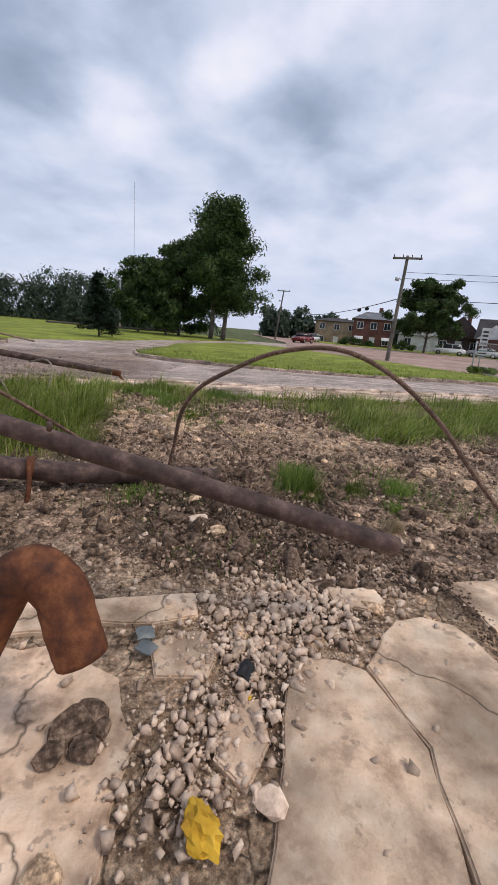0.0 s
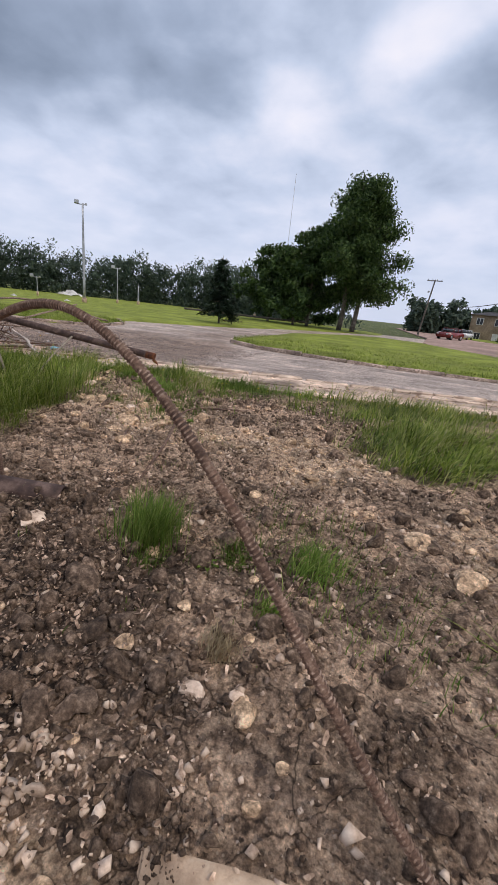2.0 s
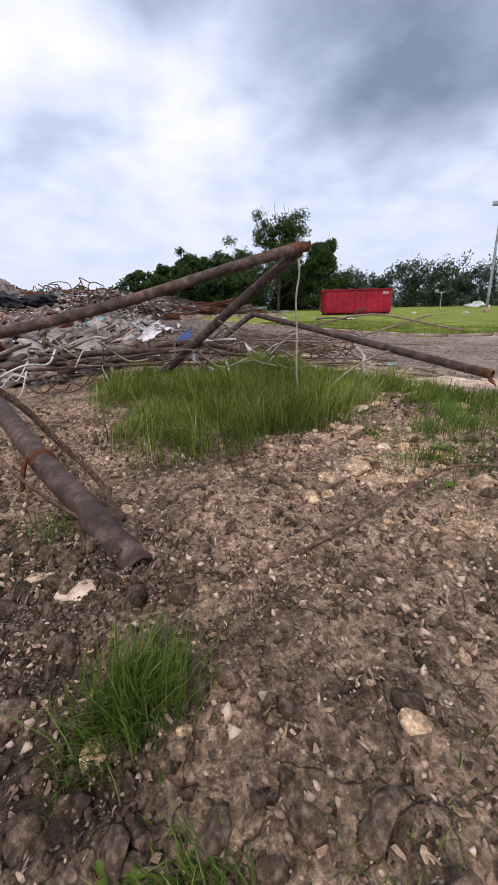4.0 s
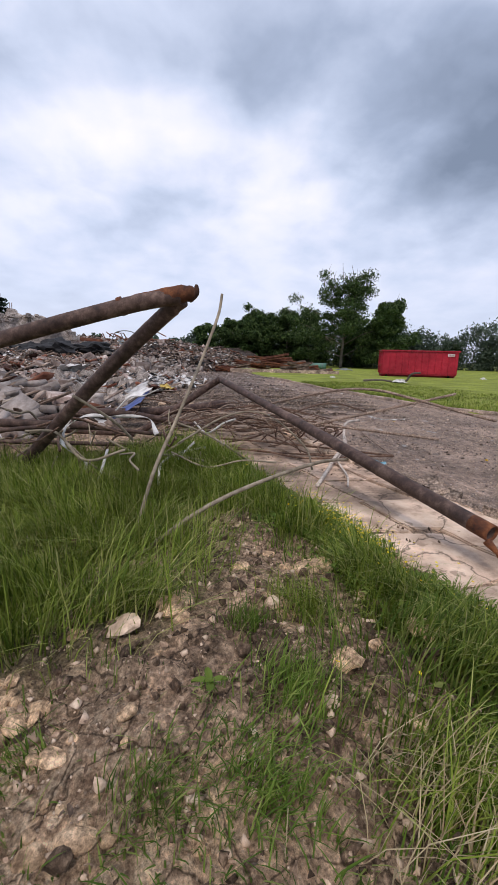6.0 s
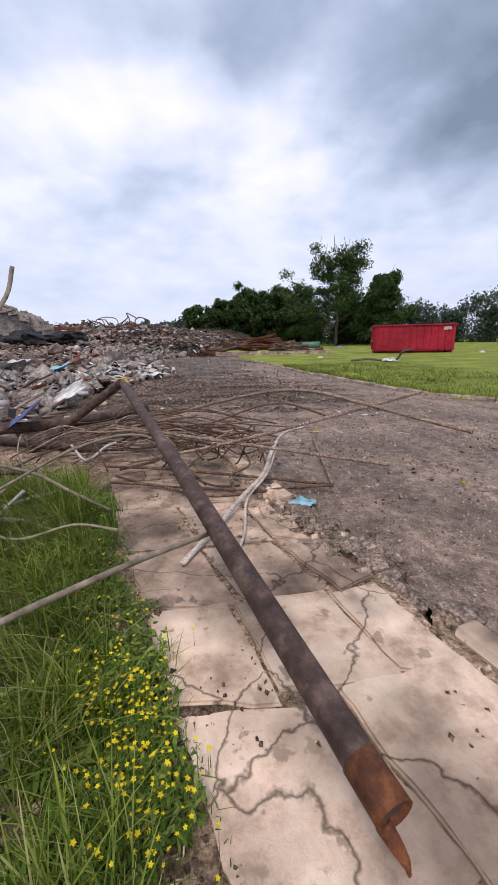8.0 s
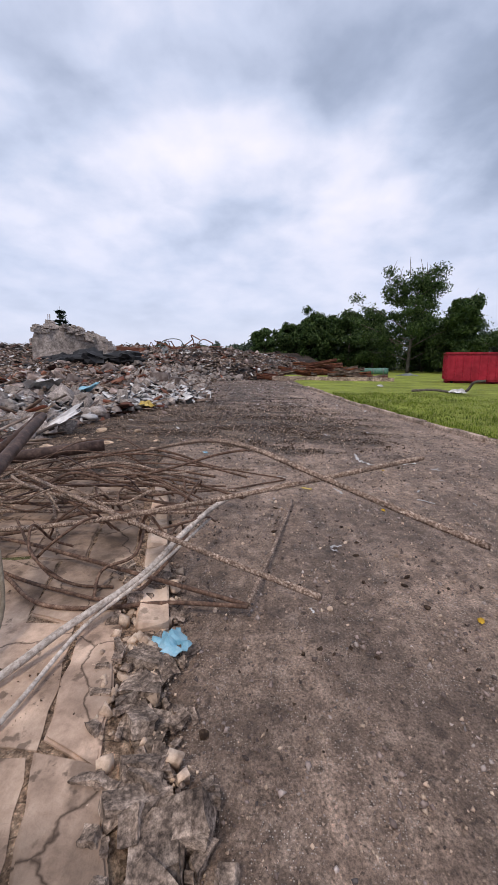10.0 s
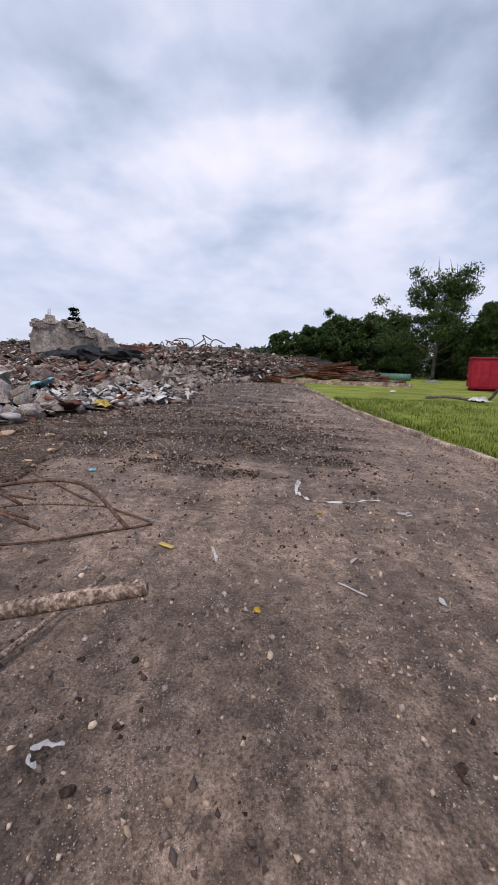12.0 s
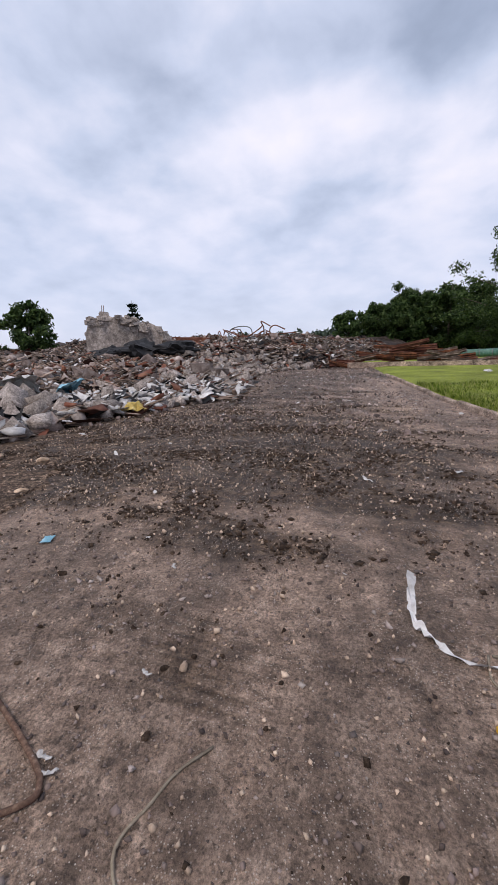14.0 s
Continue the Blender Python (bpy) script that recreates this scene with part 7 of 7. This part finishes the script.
scatter("mud_lumps", ROCKS2, P, S, rot_many(rng, len(P), 0.5), M_MUD, "dark trodden lumps of mud on the drive", "mud", None, True)
P, S, rng = field(1300, (-20, -4.4), (8.5, 15), 128, lambda x, y: on_drive(x, y) * 0.5, 0.01, 0.034, road_z, 0.25, (0.45, 0.8))
scatter("drive_stones", ROCKS, P, S, rot_many(rng, len(P)), M_STONE, "pale loose stones lying on the muddy drive", "stones")
P, S, rng = field(30000, (-20, -11), (5.5, 13.5), 129, lambda x, y: on_drive(x, y) * soil_mask(x, y) * sstep(fbm(x, y, 2.6, 138), -0.1, 0.3), 0.012, 0.05, road_z, 0.35, (0.3, 0.6))
scatter("churned_soil", CRUMBS, P, S, rot_many(rng, len(P), 0.5), M_MUD, "churned dark soil thrown up on the drive", "soil")
P, S, rng = field(9000, (-20, -10), (5.5, 13.5), 130, lambda x, y: on_drive(x, y) * (0.1 + 0.5 * soil_mask(x, y)), 0.006, 0.028, lambda x, y: road_z(x, y) + 0.012, 0.2, (0.4, 0.8))
scatter("soil_pebbles", CRUMBS, P, S, rot_many(rng, len(P)), M_STONE, "pale pebbles in the churned soil", "pebbles")
P, S, rng = field(900, (-34, -8), (5.5, 14), 107, lambda x, y: on_drive(x, y) * (0.1 + 0.9 * sstep(-x, 12, 20)), 0.015, 0.09, road_z, 0.2, (0.1, 0.35))
scatter("pale_scraps", FLAKES + SLABS, P, S, rot_many(rng, len(P), 0.4), M_WHITE, "pale scraps of plaster and board on the drive", "debris")
P, S, rng = field(5000, (-46, -16), (4, 14), 108, lambda x, y: (y > front_y(x) - 0.5) & (y < 13.5), 0.012, 0.09, lambda x, y: road_z(x, y), 0.3, (0.3, 0.8))
scatter("lane_rubble", SHARDS, P, S, rot_many(rng, len(P)), M_CHUNK, "brick and stone crumbs along the muddy lane", "rubble")

P, S, rng = field(14000, (-9, 1), (7.0, 10.4), 110, lambda x, y: (y > kerb_y(x) - 1.8) * (y < kerb_y(x) - 0.2) * sstep(fbm(x, y, 3.0, 39), 0.05, 0.5), 0.003, 0.018, lambda x, y: np.full(x.shape, 0.078), 0.3)
scatter("pavement_grit", CRUMBS, P, S, rot_many(rng, len(P)), M_CLOD, "brown grit strewn over the pavement", "grit")


def weed(x, y, n, size, seed):
    """A rosette of broad leaves close to the ground."""
    root = thing("weed", "broad-leaved green weed growing in the soil", "plant", "weeds")
    rng = np.random.RandomState(seed)
    for k in range(n):
        a = 2 * math.pi * k / n + rng.uniform(-0.3, 0.3)
        L_, w_ = size * rng.uniform(0.7, 1.1), size * 0.22
        V, F = [], []
        for q, t in enumerate(np.linspace(0, 1, 6)):
            wd = w_ * math.sin(math.pi * min(0.97, 0.12 + t * 0.86)) ** 0.8
            r_, z_ = L_ * t, 0.55 * L_ * t * (1 - 0.75 * t)
            for sd in (-1, 0, 1):
                V.append((math.cos(a) * r_ - math.sin(a) * wd * sd, math.sin(a) * r_ + math.cos(a) * wd * sd, z_ + (0.012 if sd else 0)))
        for q in range(5):
            for e in (0, 1):
                F.append((3 * q + e, 3 * q + e + 1, 3 * q + e + 4, 3 * q + e + 3))
        put("leaf", mesh_from("leaf", V, F, M_GRASS2, True), root)
    root.matrix_world = pose(x, y, float(gz(np.array(x), np.array(y))))


for k, (wx, wy, wn, ws) in enumerate(((-0.84, 6.39, 4, 0.11), (-0.62, 6.28, 3, 0.07), (-1.55, 6.75, 4, 0.07), (1.0, 3.75, 6, 0.07), (-0.3, 5.95, 5, 0.07), (-1.25, 7.75, 7, 0.1))):
    weed(wx, wy, wn, ws, 950 + k)

# things lying about
V, F = rock_proto(901, 3, 0.75, 0.5)
ob = put("yellow_foam", mesh_from("yellow_foam", V * (0.058, 0.08, 0.06) * (1 + 0.12 * np.sin(V[:, :1] * 11) * np.cos(V[:, 1:2] * 9)), F, M_YELLOW), None, "", pose(0.07, 1.18, 0.05, 10, 0, 20))
tagged(ob, "lump of yellow insulating foam on the slab", "foam")
V, F = rock_proto(902, 2, 0.6, 0.5)
for k, (fx, fy, fs) in enumerate(((0.2, 1.66, 0.02), (-5.95, 11.5, 0.03), (-8.14, 11.49, 0.028), (-10.02, 12.05, 0.025), (-0.72, 6.25, 0.02))):
    ob = put("yellow_foam", mesh_from("yellow_foam", V * fs, F, M_YELLOW), None, "", pose(fx, fy, 0.02 + float(gz(np.array(fx), np.array(fy)) if fy < 8 and fy > 3 else 0), 0, 0, 50 * k))
    tagged(ob, "small crumb of yellow foam", "foam")
strap = thing("torn_strap", "torn white plastic strap trailing off in a cord on the drive", "strap")
def strip_mesh(name, pts, w0, w1, seed):
    """A crumpled flat ribbon along a line, lifted and creased here and there."""
    r_ = random.Random(seed)
    ln = spline(pts, 6)
    V, F = [], []
    for i_, p in enumerate(ln):
        w_ = (w0 + (w1 - w0) * i_ / (len(ln) - 1)) * r_.uniform(0.7, 1.2)
        d_ = ln[min(i_ + 1, len(ln) - 1)] - ln[max(i_ - 1, 0)]
        n_ = np.array([-d_[1], d_[0], 0]) / (np.hypot(d_[0], d_[1]) + 1e-9)
        tw = r_.uniform(-0.5, 0.5) * w_
        V += [tuple(p - n_ * w_ / 2 + np.array([0, 0, abs(tw) + tw])), tuple(p + np.array([0, 0, 0.3 * w_ * r_.uniform(0.2, 1)])), tuple(p + n_ * w_ / 2 + np.array([0, 0, abs(tw) - tw]))]
    for i_ in range(len(ln) - 1):
        for q in (0, 1):
            F.append((3 * i_ + q, 3 * i_ + q + 1, 3 * i_ + q + 4, 3 * i_ + q + 3))
    return mesh_from(name, V, F, M_WHITE)


put("band", strip_mesh("band", [(-11.22, 11.88, 0.01), (-10.74, 11.82, 0.01), (-10.55, 11.89, 0.01), (-10.4, 12.03, 0.01), (-10.4, 12.38, 0.01), (-10.55, 12.8, 0.01)], 0.055, 0.022, 5), strap)
ob = put("white_scrap", strip_mesh("white_scrap", [(-9.03, 11.05, 0.01), (-8.9, 11.09, 0.01), (-8.81, 11.12, 0.01), (-8.76, 11.09, 0.01)], 0.02, 0.03, 6))
tagged(ob, "bent strip of white plastic on the muddy drive", "scrap")
tube("cord", [(-10.46, 12.15, 0.02), (-10.44, 12.4, 0.015), (-10.50, 12.75, 0.015)], 0.008, M_TWIG, "", "", strap, 5, 4)
tube("cord", [(-10.46, 12.13, 0.02), (-10.3, 12.1, 0.012), (-10.22, 12.16, 0.012)], 0.006, M_TWIG, "", "", strap, 5, 4)
tube("cord", [(-9.74, 10.94, 0.015), (-9.62, 10.84, 0.015), (-9.5, 10.79, 0.012), (-9.35, 10.74, 0.014), (-9.2, 10.84, 0.012)], 0.006, M_TWIG, "thin pale cord lying on the mud", "cord", None, 5, 5)
tube("cord", [(-8.55, 12.05, 0.015), (-8.48, 12.1, 0.03), (-8.44, 12.16, 0.02), (-8.40, 12.22, 0.015)], 0.007, M_WHITE, "short twist of white cord on the drive", "cord", None, 5, 5)
def ribbon(x, y, rz, ln, wd, seed):
    """A torn, kinked strip of white sheet, its edges ragged and one part lifted off the ground."""
    r_ = random.Random(seed)
    V, F, px, py, an = [], [], -ln / 2, 0.0, r_.uniform(-0.3, 0.3)
    n = 10
    kink = r_.randint(3, 7)
    for i in range(n):
        w0 = wd * r_.uniform(0.55, 1.15) * (0.5 if i in (0, n - 1) else 1)
        tw = r_.uniform(-0.4, 0.4)
        zz = 0.006 + 0.03 * wd / 0.03 * 0.5 * abs(math.sin(i * 0.8 + seed))
        for s in (-1, 0, 1):
            V.append((px - math.sin(an) * w0 * s * 0.5, py + math.cos(an) * w0 * s * 0.5, zz + abs(tw) * w0 * (s if tw > 0 else -s) * 0.35 + 0.2 * w0 * (s == 0) + 0.35 * w0 * abs(tw)))
        an += r_.uniform(-0.2, 0.2) + (r_.choice((-0.9, 0.9)) if i == kink else 0)
        px, py = px + math.cos(an) * ln / n, py + math.sin(an) * ln / n
    for i in range(n - 1):
        for q in (0, 1):
            F.append((3 * i + q, 3 * i + q + 1, 3 * i + q + 4, 3 * i + q + 3))
    ob = put("white_scrap", mesh_from("white_scrap", V, F, M_WHITE), None, "", pose(x, y, 0.012, 0, 0, rz))
    sm = ob.modifiers.new("thick", "SOLIDIFY")
    sm.thickness, sm.offset = 0.003, 1
    return tagged(ob, "small torn white strip on the muddy drive", "scrap")


for k, (a, b, rz_, l_) in enumerate(((-10.08, 12.97, 70, 0.25), (-9.41, 12.75, 20, 0.14), (-7.1, 10.72, 110, 0.2), (-7.02, 10.68, 30, 0.12), (-5.4, 11.88, 60, 0.28), (-8.5, 10.2, 100, 0.1),
                                     (-10.02, 12.95, 30, 0.2), (-11.03, 10.23, 10, 0.12), (-10.04, 10.51, 60, 0.1), (-13.3, 11.7, 20, 0.4), (-6.05, 10.35, 40, 0.1), (-6.38, 12.18, 20, 0.08), (-6.3, 12.45, 20, 0.1), (-7.5, 12.87, 60, 0.08), (-9.55, 10.3, 30, 0.12), (-9.52, 10.38, 100, 0.1))):
    ribbon(a, b, rz_, l_ * 0.75, 0.014 + 0.06 * l_, 700 + k)
crumple("yellow_leaf", (0.15, 0.045), 731, M_PYELLOW, pose(-9.0, 10.66, 0.012, 0, 0, 60), "yellow scrap of plastic on the muddy drive", "scrap", 5, 0.3)
crumple("blue_scrap", (0.12, 0.08), 732, M_BLUE, pose(-11.3, 8.96, 0.015, 0, 0, 20), "small blue scrap on the muddy drive", "scrap", 5, 0.3)
crumple("black_scrap", (0.09, 0.06), 733, M_BLACK, pose(0.18, 1.78, 0.03, 20, 0, 70), "torn black scrap among the stones", "scrap", 5, 0.5)
crumple("grey_shard", (0.08, 0.06), 734, M_GREYM, pose(-0.30, 1.95, 0.03, 20, 10, 30), "dark slate shard on the slab", "shard", 4, 0.2)
crumple("grey_shard", (0.11, 0.08), 735, M_GREYM, pose(-0.27, 1.86, 0.03, 10, 20, 80), "dark slate shard on the slab", "shard", 4, 0.2)


# ---- grass ----
def blades(name, P, H, W, mat, label, category="grass", seed=0, lean=0.35, parent=None):
    """Grass as one mesh: each blade a bent strip that narrows to its tip."""
    rng = np.random.RandomState(seed)
    n = len(P)
    # neighbouring blades lean much the same way, so that the grass lies in swirls and clumps
    a = 3.0 * fbm(P[:, 0], P[:, 1], 2.2, 61 + seed) + 2.0 * fbm(P[:, 0], P[:, 1], 7.0, 62) + rng.normal(0, 0.9, n)
    l = rng.uniform(0.1, 1.0, n) * lean * (0.8 + 0.5 * fbm(P[:, 0], P[:, 1], 3.5, 63))
    dx, dy = np.cos(a), np.sin(a)
    sx, sy = -dy * W / 2, dx * W / 2
    V = np.empty((n, 7, 3))
    for k, (t, wd) in enumerate(((0, 1), (0.45, 0.9), (0.8, 0.55))):
        off = l * H * t ** 1.8
        for s, sg in ((0, 1), (1, -1)):
            V[:, 2 * k + s, 0] = P[:, 0] + dx * off + sg * sx * wd
            V[:, 2 * k + s, 1] = P[:, 1] + dy * off + sg * sy * wd
            V[:, 2 * k + s, 2] = P[:, 2] + H * t * (1 - 0.25 * l * t)
    V[:, 6, 0], V[:, 6, 1], V[:, 6, 2] = P[:, 0] + dx * l * H, P[:, 1] + dy * l * H, P[:, 2] + H * (1 - 0.25 * l)
    base = np.arange(n)[:, None] * 7
    quads = np.concatenate([base + np.array([[0, 1, 3, 2]]), base + np.array([[2, 3, 5, 4]])])
    tris = base + np.array([[4, 5, 6]])
    loops = np.concatenate([quads.ravel(), tris.ravel()])
    tot = np.concatenate([np.full(len(quads), 4), np.full(len(tris), 3)])
    me = bpy.data.meshes.new(name)
    me.vertices.add(n * 7); me.loops.add(len(loops)); me.polygons.add(len(tot))
    me.vertices.foreach_set("co", V.ravel().astype(np.float32))
    me.loops.foreach_set("vertex_index", loops.astype(np.int32))
    me.polygons.foreach_set("loop_start", np.concatenate([[0], np.cumsum(tot)[:-1]]).astype(np.int32))
    me.polygons.foreach_set("loop_total", tot.astype(np.int32))
    me.materials.append(mat)
    me.update(calc_edges=True)
    ob = put(name, me, parent)
    return tagged(ob, label, category, "", "stuff")


def sow(n, xr, yr, seed, dens, h0, h1, zf=None):
    rng = np.random.RandomState(seed)
    x, y = rng.uniform(*xr, n), rng.uniform(*yr, n)
    k = rng.uniform(0, 1, n) < dens(x, y)
    x, y = x[k], y[k]
    return np.stack([x, y, (zf or gz)(x, y) - 0.01], 1), (h0 + (h1 - h0) * rng.uniform(0, 1, len(x)) ** 1.6) * np.clip(0.8 + 0.55 * fbm(x, y, 2.6, 25) + 0.5 * fbm(x, y, 9.0, 29), 0.25, 1.6), rng


tallA = lambda x, y: grass_mask(x, y) ** 2 * (x < -1.5) * (y < kerb_y(x) - 2.0)
P, H, rng = sow(170000, (-8.2, -1.4), (2.6, 8.4), 111, tallA, 0.16, 0.55)
blades("tall_grass", P, H, rng.uniform(0.004, 0.009, len(P)), M_GRASS, "tall uncut grass beside the pipes", seed=1, lean=1.6)
vergeB = lambda x, y: grass_mask(x, y) ** 1.5 * np.exp(-((y - (kerb_y(x) - 2.05)) / 0.3) ** 4) * (x > -6.2) * (x < 0.5)
P, H, rng = sow(60000, (-6.5, 0.5), (6.6, 9.4), 112, vergeB, 0.10, 0.32)
blades("verge_grass", P, H, rng.uniform(0.005, 0.010, len(P)), M_GRASS2, "fresh green grass along the pavement", seed=2, lean=1.2)
vergeC = lambda x, y: grass_mask(x, y) ** 1.3 * (y < kerb_y(x) - 1.75) * (y > slab_edge(x))
P, H, rng = sow(130000, (0.3, 13), (2.9, 12.5), 113, vergeC, 0.1, 0.4)
blades("verge_grass", P, H, rng.uniform(0.006, 0.012, len(P)), M_GRASS, "long grass on the verge before the drive", seed=3, lean=2.0)
sparse = lambda x, y: soil_on(x, y) * sstep(fbm(x, y, 2.4, 26) + 0.5 * fbm(x, y, 6, 27) + 0.5 * np.exp(-((x - 1.3) ** 2 + (y - 3.9) ** 2) / 0.5), 0.15, 0.7) * 0.8
P, H, rng = sow(52000, (-3.5, 4), (2.5, 8.4), 114, sparse, 0.03, 0.12)
blades("sparse_grass", P, H, rng.uniform(0.003, 0.006, len(P)), M_GRASS2, "sparse young grass coming through the soil", seed=4, lean=0.9)


mound = lambda x, y: soil_on(x, y) * sstep(fbm(x, y, 2.0, 28) + 0.4 * fbm(x, y, 6, 27) + 0.25 * sstep(y + 0.35 * x, 5.6, 6.6) + 0.3 * sstep(-x, 1.7, 2.8), 0.15, 0.45) * sstep(y + 0.5 * x, 4.9, 6.0) * (1 - sstep(x, -0.9, 0.2))
P, H, rng = sow(16000, (-3.8, 0.3), (5.6, 8.6), 117, mound, 0.05, 0.24)
blades("mound_grass", P, H, rng.uniform(0.004, 0.008, len(P)), M_GRASS2, "patchy rough grass growing over the mound", seed=8, lean=1.2)


def tuft(x, y, n, r, h, seed, mat, label, lean=1.2, w=0.005):
    rng = np.random.RandomState(seed)
    q = rng.normal(size=(n, 2)) * r * 0.5
    P = np.stack([x + q[:, 0], y + q[:, 1], gz(x + q[:, 0], y + q[:, 1]) - 0.01], 1)
    ob = blades("grass_tuft", P, rng.uniform(0.5, 1.0, n) * h, np.full(n, w), mat, label, "grass", seed, lean)
    ob["kind"] = ""
    del ob["kind"]
    tagged(ob, label, "grass", "grass tufts")


tuft(0.58, 3.82, 900, 0.16, 0.30, 1, M_GRASS2, "bright green tuft of grass in the dirt", 0.9)
tuft(0.70, 3.66, 160, 0.10, 0.10, 2, M_GRASS2, "small green tuft of grass in the dirt")
tuft(1.12, 3.92, 260, 0.13, 0.13, 3, M_GRASS2, "small green tuft of grass in the dirt")
tuft(1.52, 3.98, 420, 0.15, 0.16, 4, M_GRASS2, "green tuft of grass in the dirt", 1.4)
tuft(1.40, 3.58, 160, 0.09, 0.10, 5, M_GRASS2, "small green tuft of grass in the dirt")
tuft(1.28, 3.28, 260, 0.08, 0.13, 6, M_DRY, "dry straw tuft in the dirt", 1.1, 0.004)
tuft(2.95, 3.45, 700, 0.35, 0.28, 7, M_GRASS2, "green clump of grass beside the slab", 0.7)
tuft(-0.75, 3.45, 200, 0.2, 0.12, 8, M_GRASS2, "small green tuft of grass in the dirt")
tuft(-1.2, 6.55, 220, 0.14, 0.14, 9, M_GRASS2, "small green tuft of grass on the mound")
tuft(-0.75, 6.2, 200, 0.14, 0.12, 10, M_GRASS2, "small green tuft of grass on the mound")
tuft(-2.1, 7.3, 400, 0.2, 0.26, 11, M_GRASS, "long green tuft of grass on the mound")
tuft(-1.9, 6.95, 240, 0.13, 0.16, 12, M_GRASS2, "small green tuft of grass on the mound")
tuft(-2.5, 6.3, 260, 0.15, 0.2, 13, M_GRASS, "green tuft of grass on the mound")
tuft(-1.4, 6.1, 160, 0.12, 0.10, 14, M_GRASS2, "small green tuft of grass on the mound")
tuft(-1.09, 7.54, 700, 0.3, 0.34, 16, M_GRASS, "yellowing clump of long grass on the mound", 1.3, 0.006)
tuft(-1.0, 7.4, 160, 0.3, 0.36, 17, M_DRY, "dry straw stalks on the mound", 1.6, 0.004)
tuft(-1.18, 6.9, 320, 0.16, 0.16, 18, M_GRASS2, "dark green tuft of grass on the mound", 1.3)
tuft(-1.52, 7.09, 360, 0.16, 0.15, 19, M_GRASS2, "dark green tuft of grass on the mound", 1.3)
tuft(-1.6, 8.0, 900, 0.4, 0.24, 15, M_GRASS2, "thick green clump of grass by the pavement", 0.9, 0.009)

# lawn blades where the turf comes nearest
lawn_z = lambda x, y: np.full(np.shape(x), 0.09)
P, H, rng = sow(65000, (-26, -10), (13.9, 21), 115, lambda x, y: in_poly(x, y - 0.12, LAWN_W) * np.clip(1.3 - (y - 14) / 7, 0.2, 1), 0.06, 0.2, lawn_z)
blades("lawn_grass", P, H, rng.uniform(0.012, 0.022, len(P)), M_GRASS, "short lawn grass by the kerb", seed=6, lean=0.7)
P, H, rng = sow(40000, (-5.5, 14), (16, 24), 116, lambda x, y: in_poly(x, y - 0.12, LAWN_E) * np.clip(1.3 - (y - 16) / 7, 0.2, 1), 0.06, 0.18, lawn_z)
blades("lawn_grass", P, H, rng.uniform(0.012, 0.022, len(P)), M_GRASS, "short lawn grass by the kerb", seed=7, lean=0.7)


# yellow flowers among the grass
def flowers(n, seed, where, label):
    rng = np.random.RandomState(seed)
    x, y = where(rng, n)
    h = rng.uniform(0.06, 0.24, n)
    P = np.stack([x, y, gz(x, y) + h], 1)
    V = np.array([(0, 0, 0)] + [(math.cos(a) * (1 if k % 2 == 0 else 0.55), math.sin(a) * (1 if k % 2 == 0 else 0.55), 0.25) for k, a in enumerate(np.linspace(0, 2 * math.pi, 11)[:-1])])
    F = [(0, 1 + k, 1 + (k + 1) % 10) for k in range(10)]
    S = rng.uniform(0.007, 0.013, (n, 1)) * np.ones((1, 3))
    scatter("yellow_flowers", [(V, F)], P, S, rot_many(rng, n, 0.5), M_PETAL, label, "flowers")
    Q = P.copy()
    Q[:, 2] -= h
    blades("flower_stems", Q, h, np.full(n, 0.004), M_GRASS2, "thin green stems of the yellow flowers", "flowers", seed, 0.02)


def along(rng, n):
    x = np.concatenate([rng.normal(-3.2, 0.33, n * 3 // 4), rng.uniform(-5.8, -0.8, n - n * 3 // 4)])
    return x, kerb_y(x) - 2.0 + rng.normal(0, 0.13, n) + 0.02


flowers(430, 5, along, "small yellow flowers along the pavement")


rng = np.random.RandomState(118)
n_ = 26000
x = np.concatenate([rng.normal(-3.1, 0.5, n_ // 3), rng.uniform(-6.2, -0.3, n_ - n_ // 3)])
y = kerb_y(x) - 2.12 + rng.normal(0, 0.2, n_)
k_ = (fbm(x, y, 3.0, 64) + 0.5 * fbm(x, y, 8.0, 65) > -0.1) & (y < kerb_y(x) - 1.72 + 0.12 * fbm(x, y, 5.0, 66))
x, y = x[k_], y[k_]
h_ = rng.uniform(0.02, 1.0, len(x)) ** 0.7 * (0.10 + 0.08 * fbm(x, y, 4.0, 67))
S = rng.uniform(0.008, 0.02, (len(x), 1)) * np.array([[1.5, 0.8, 0.8]])
scatter("verge_weeds", FLAKES, np.stack([x, y, gz(x, y) + h_], 1), S, rot_many(rng, len(x), 0.7), M_GRASS2, "low leafy weeds with yellow flowers along the pavement", "plants")


def verge(rng, n):
    x = np.concatenate([rng.normal(2.2, 0.7, n // 2), rng.uniform(-1.5, 11, n - n // 2)])
    return x, kerb_y(x) - 1.95 - np.abs(rng.normal(0, 0.5, n))


flowers(360, 7, verge, "yellow flowers in the verge grass before the drive")
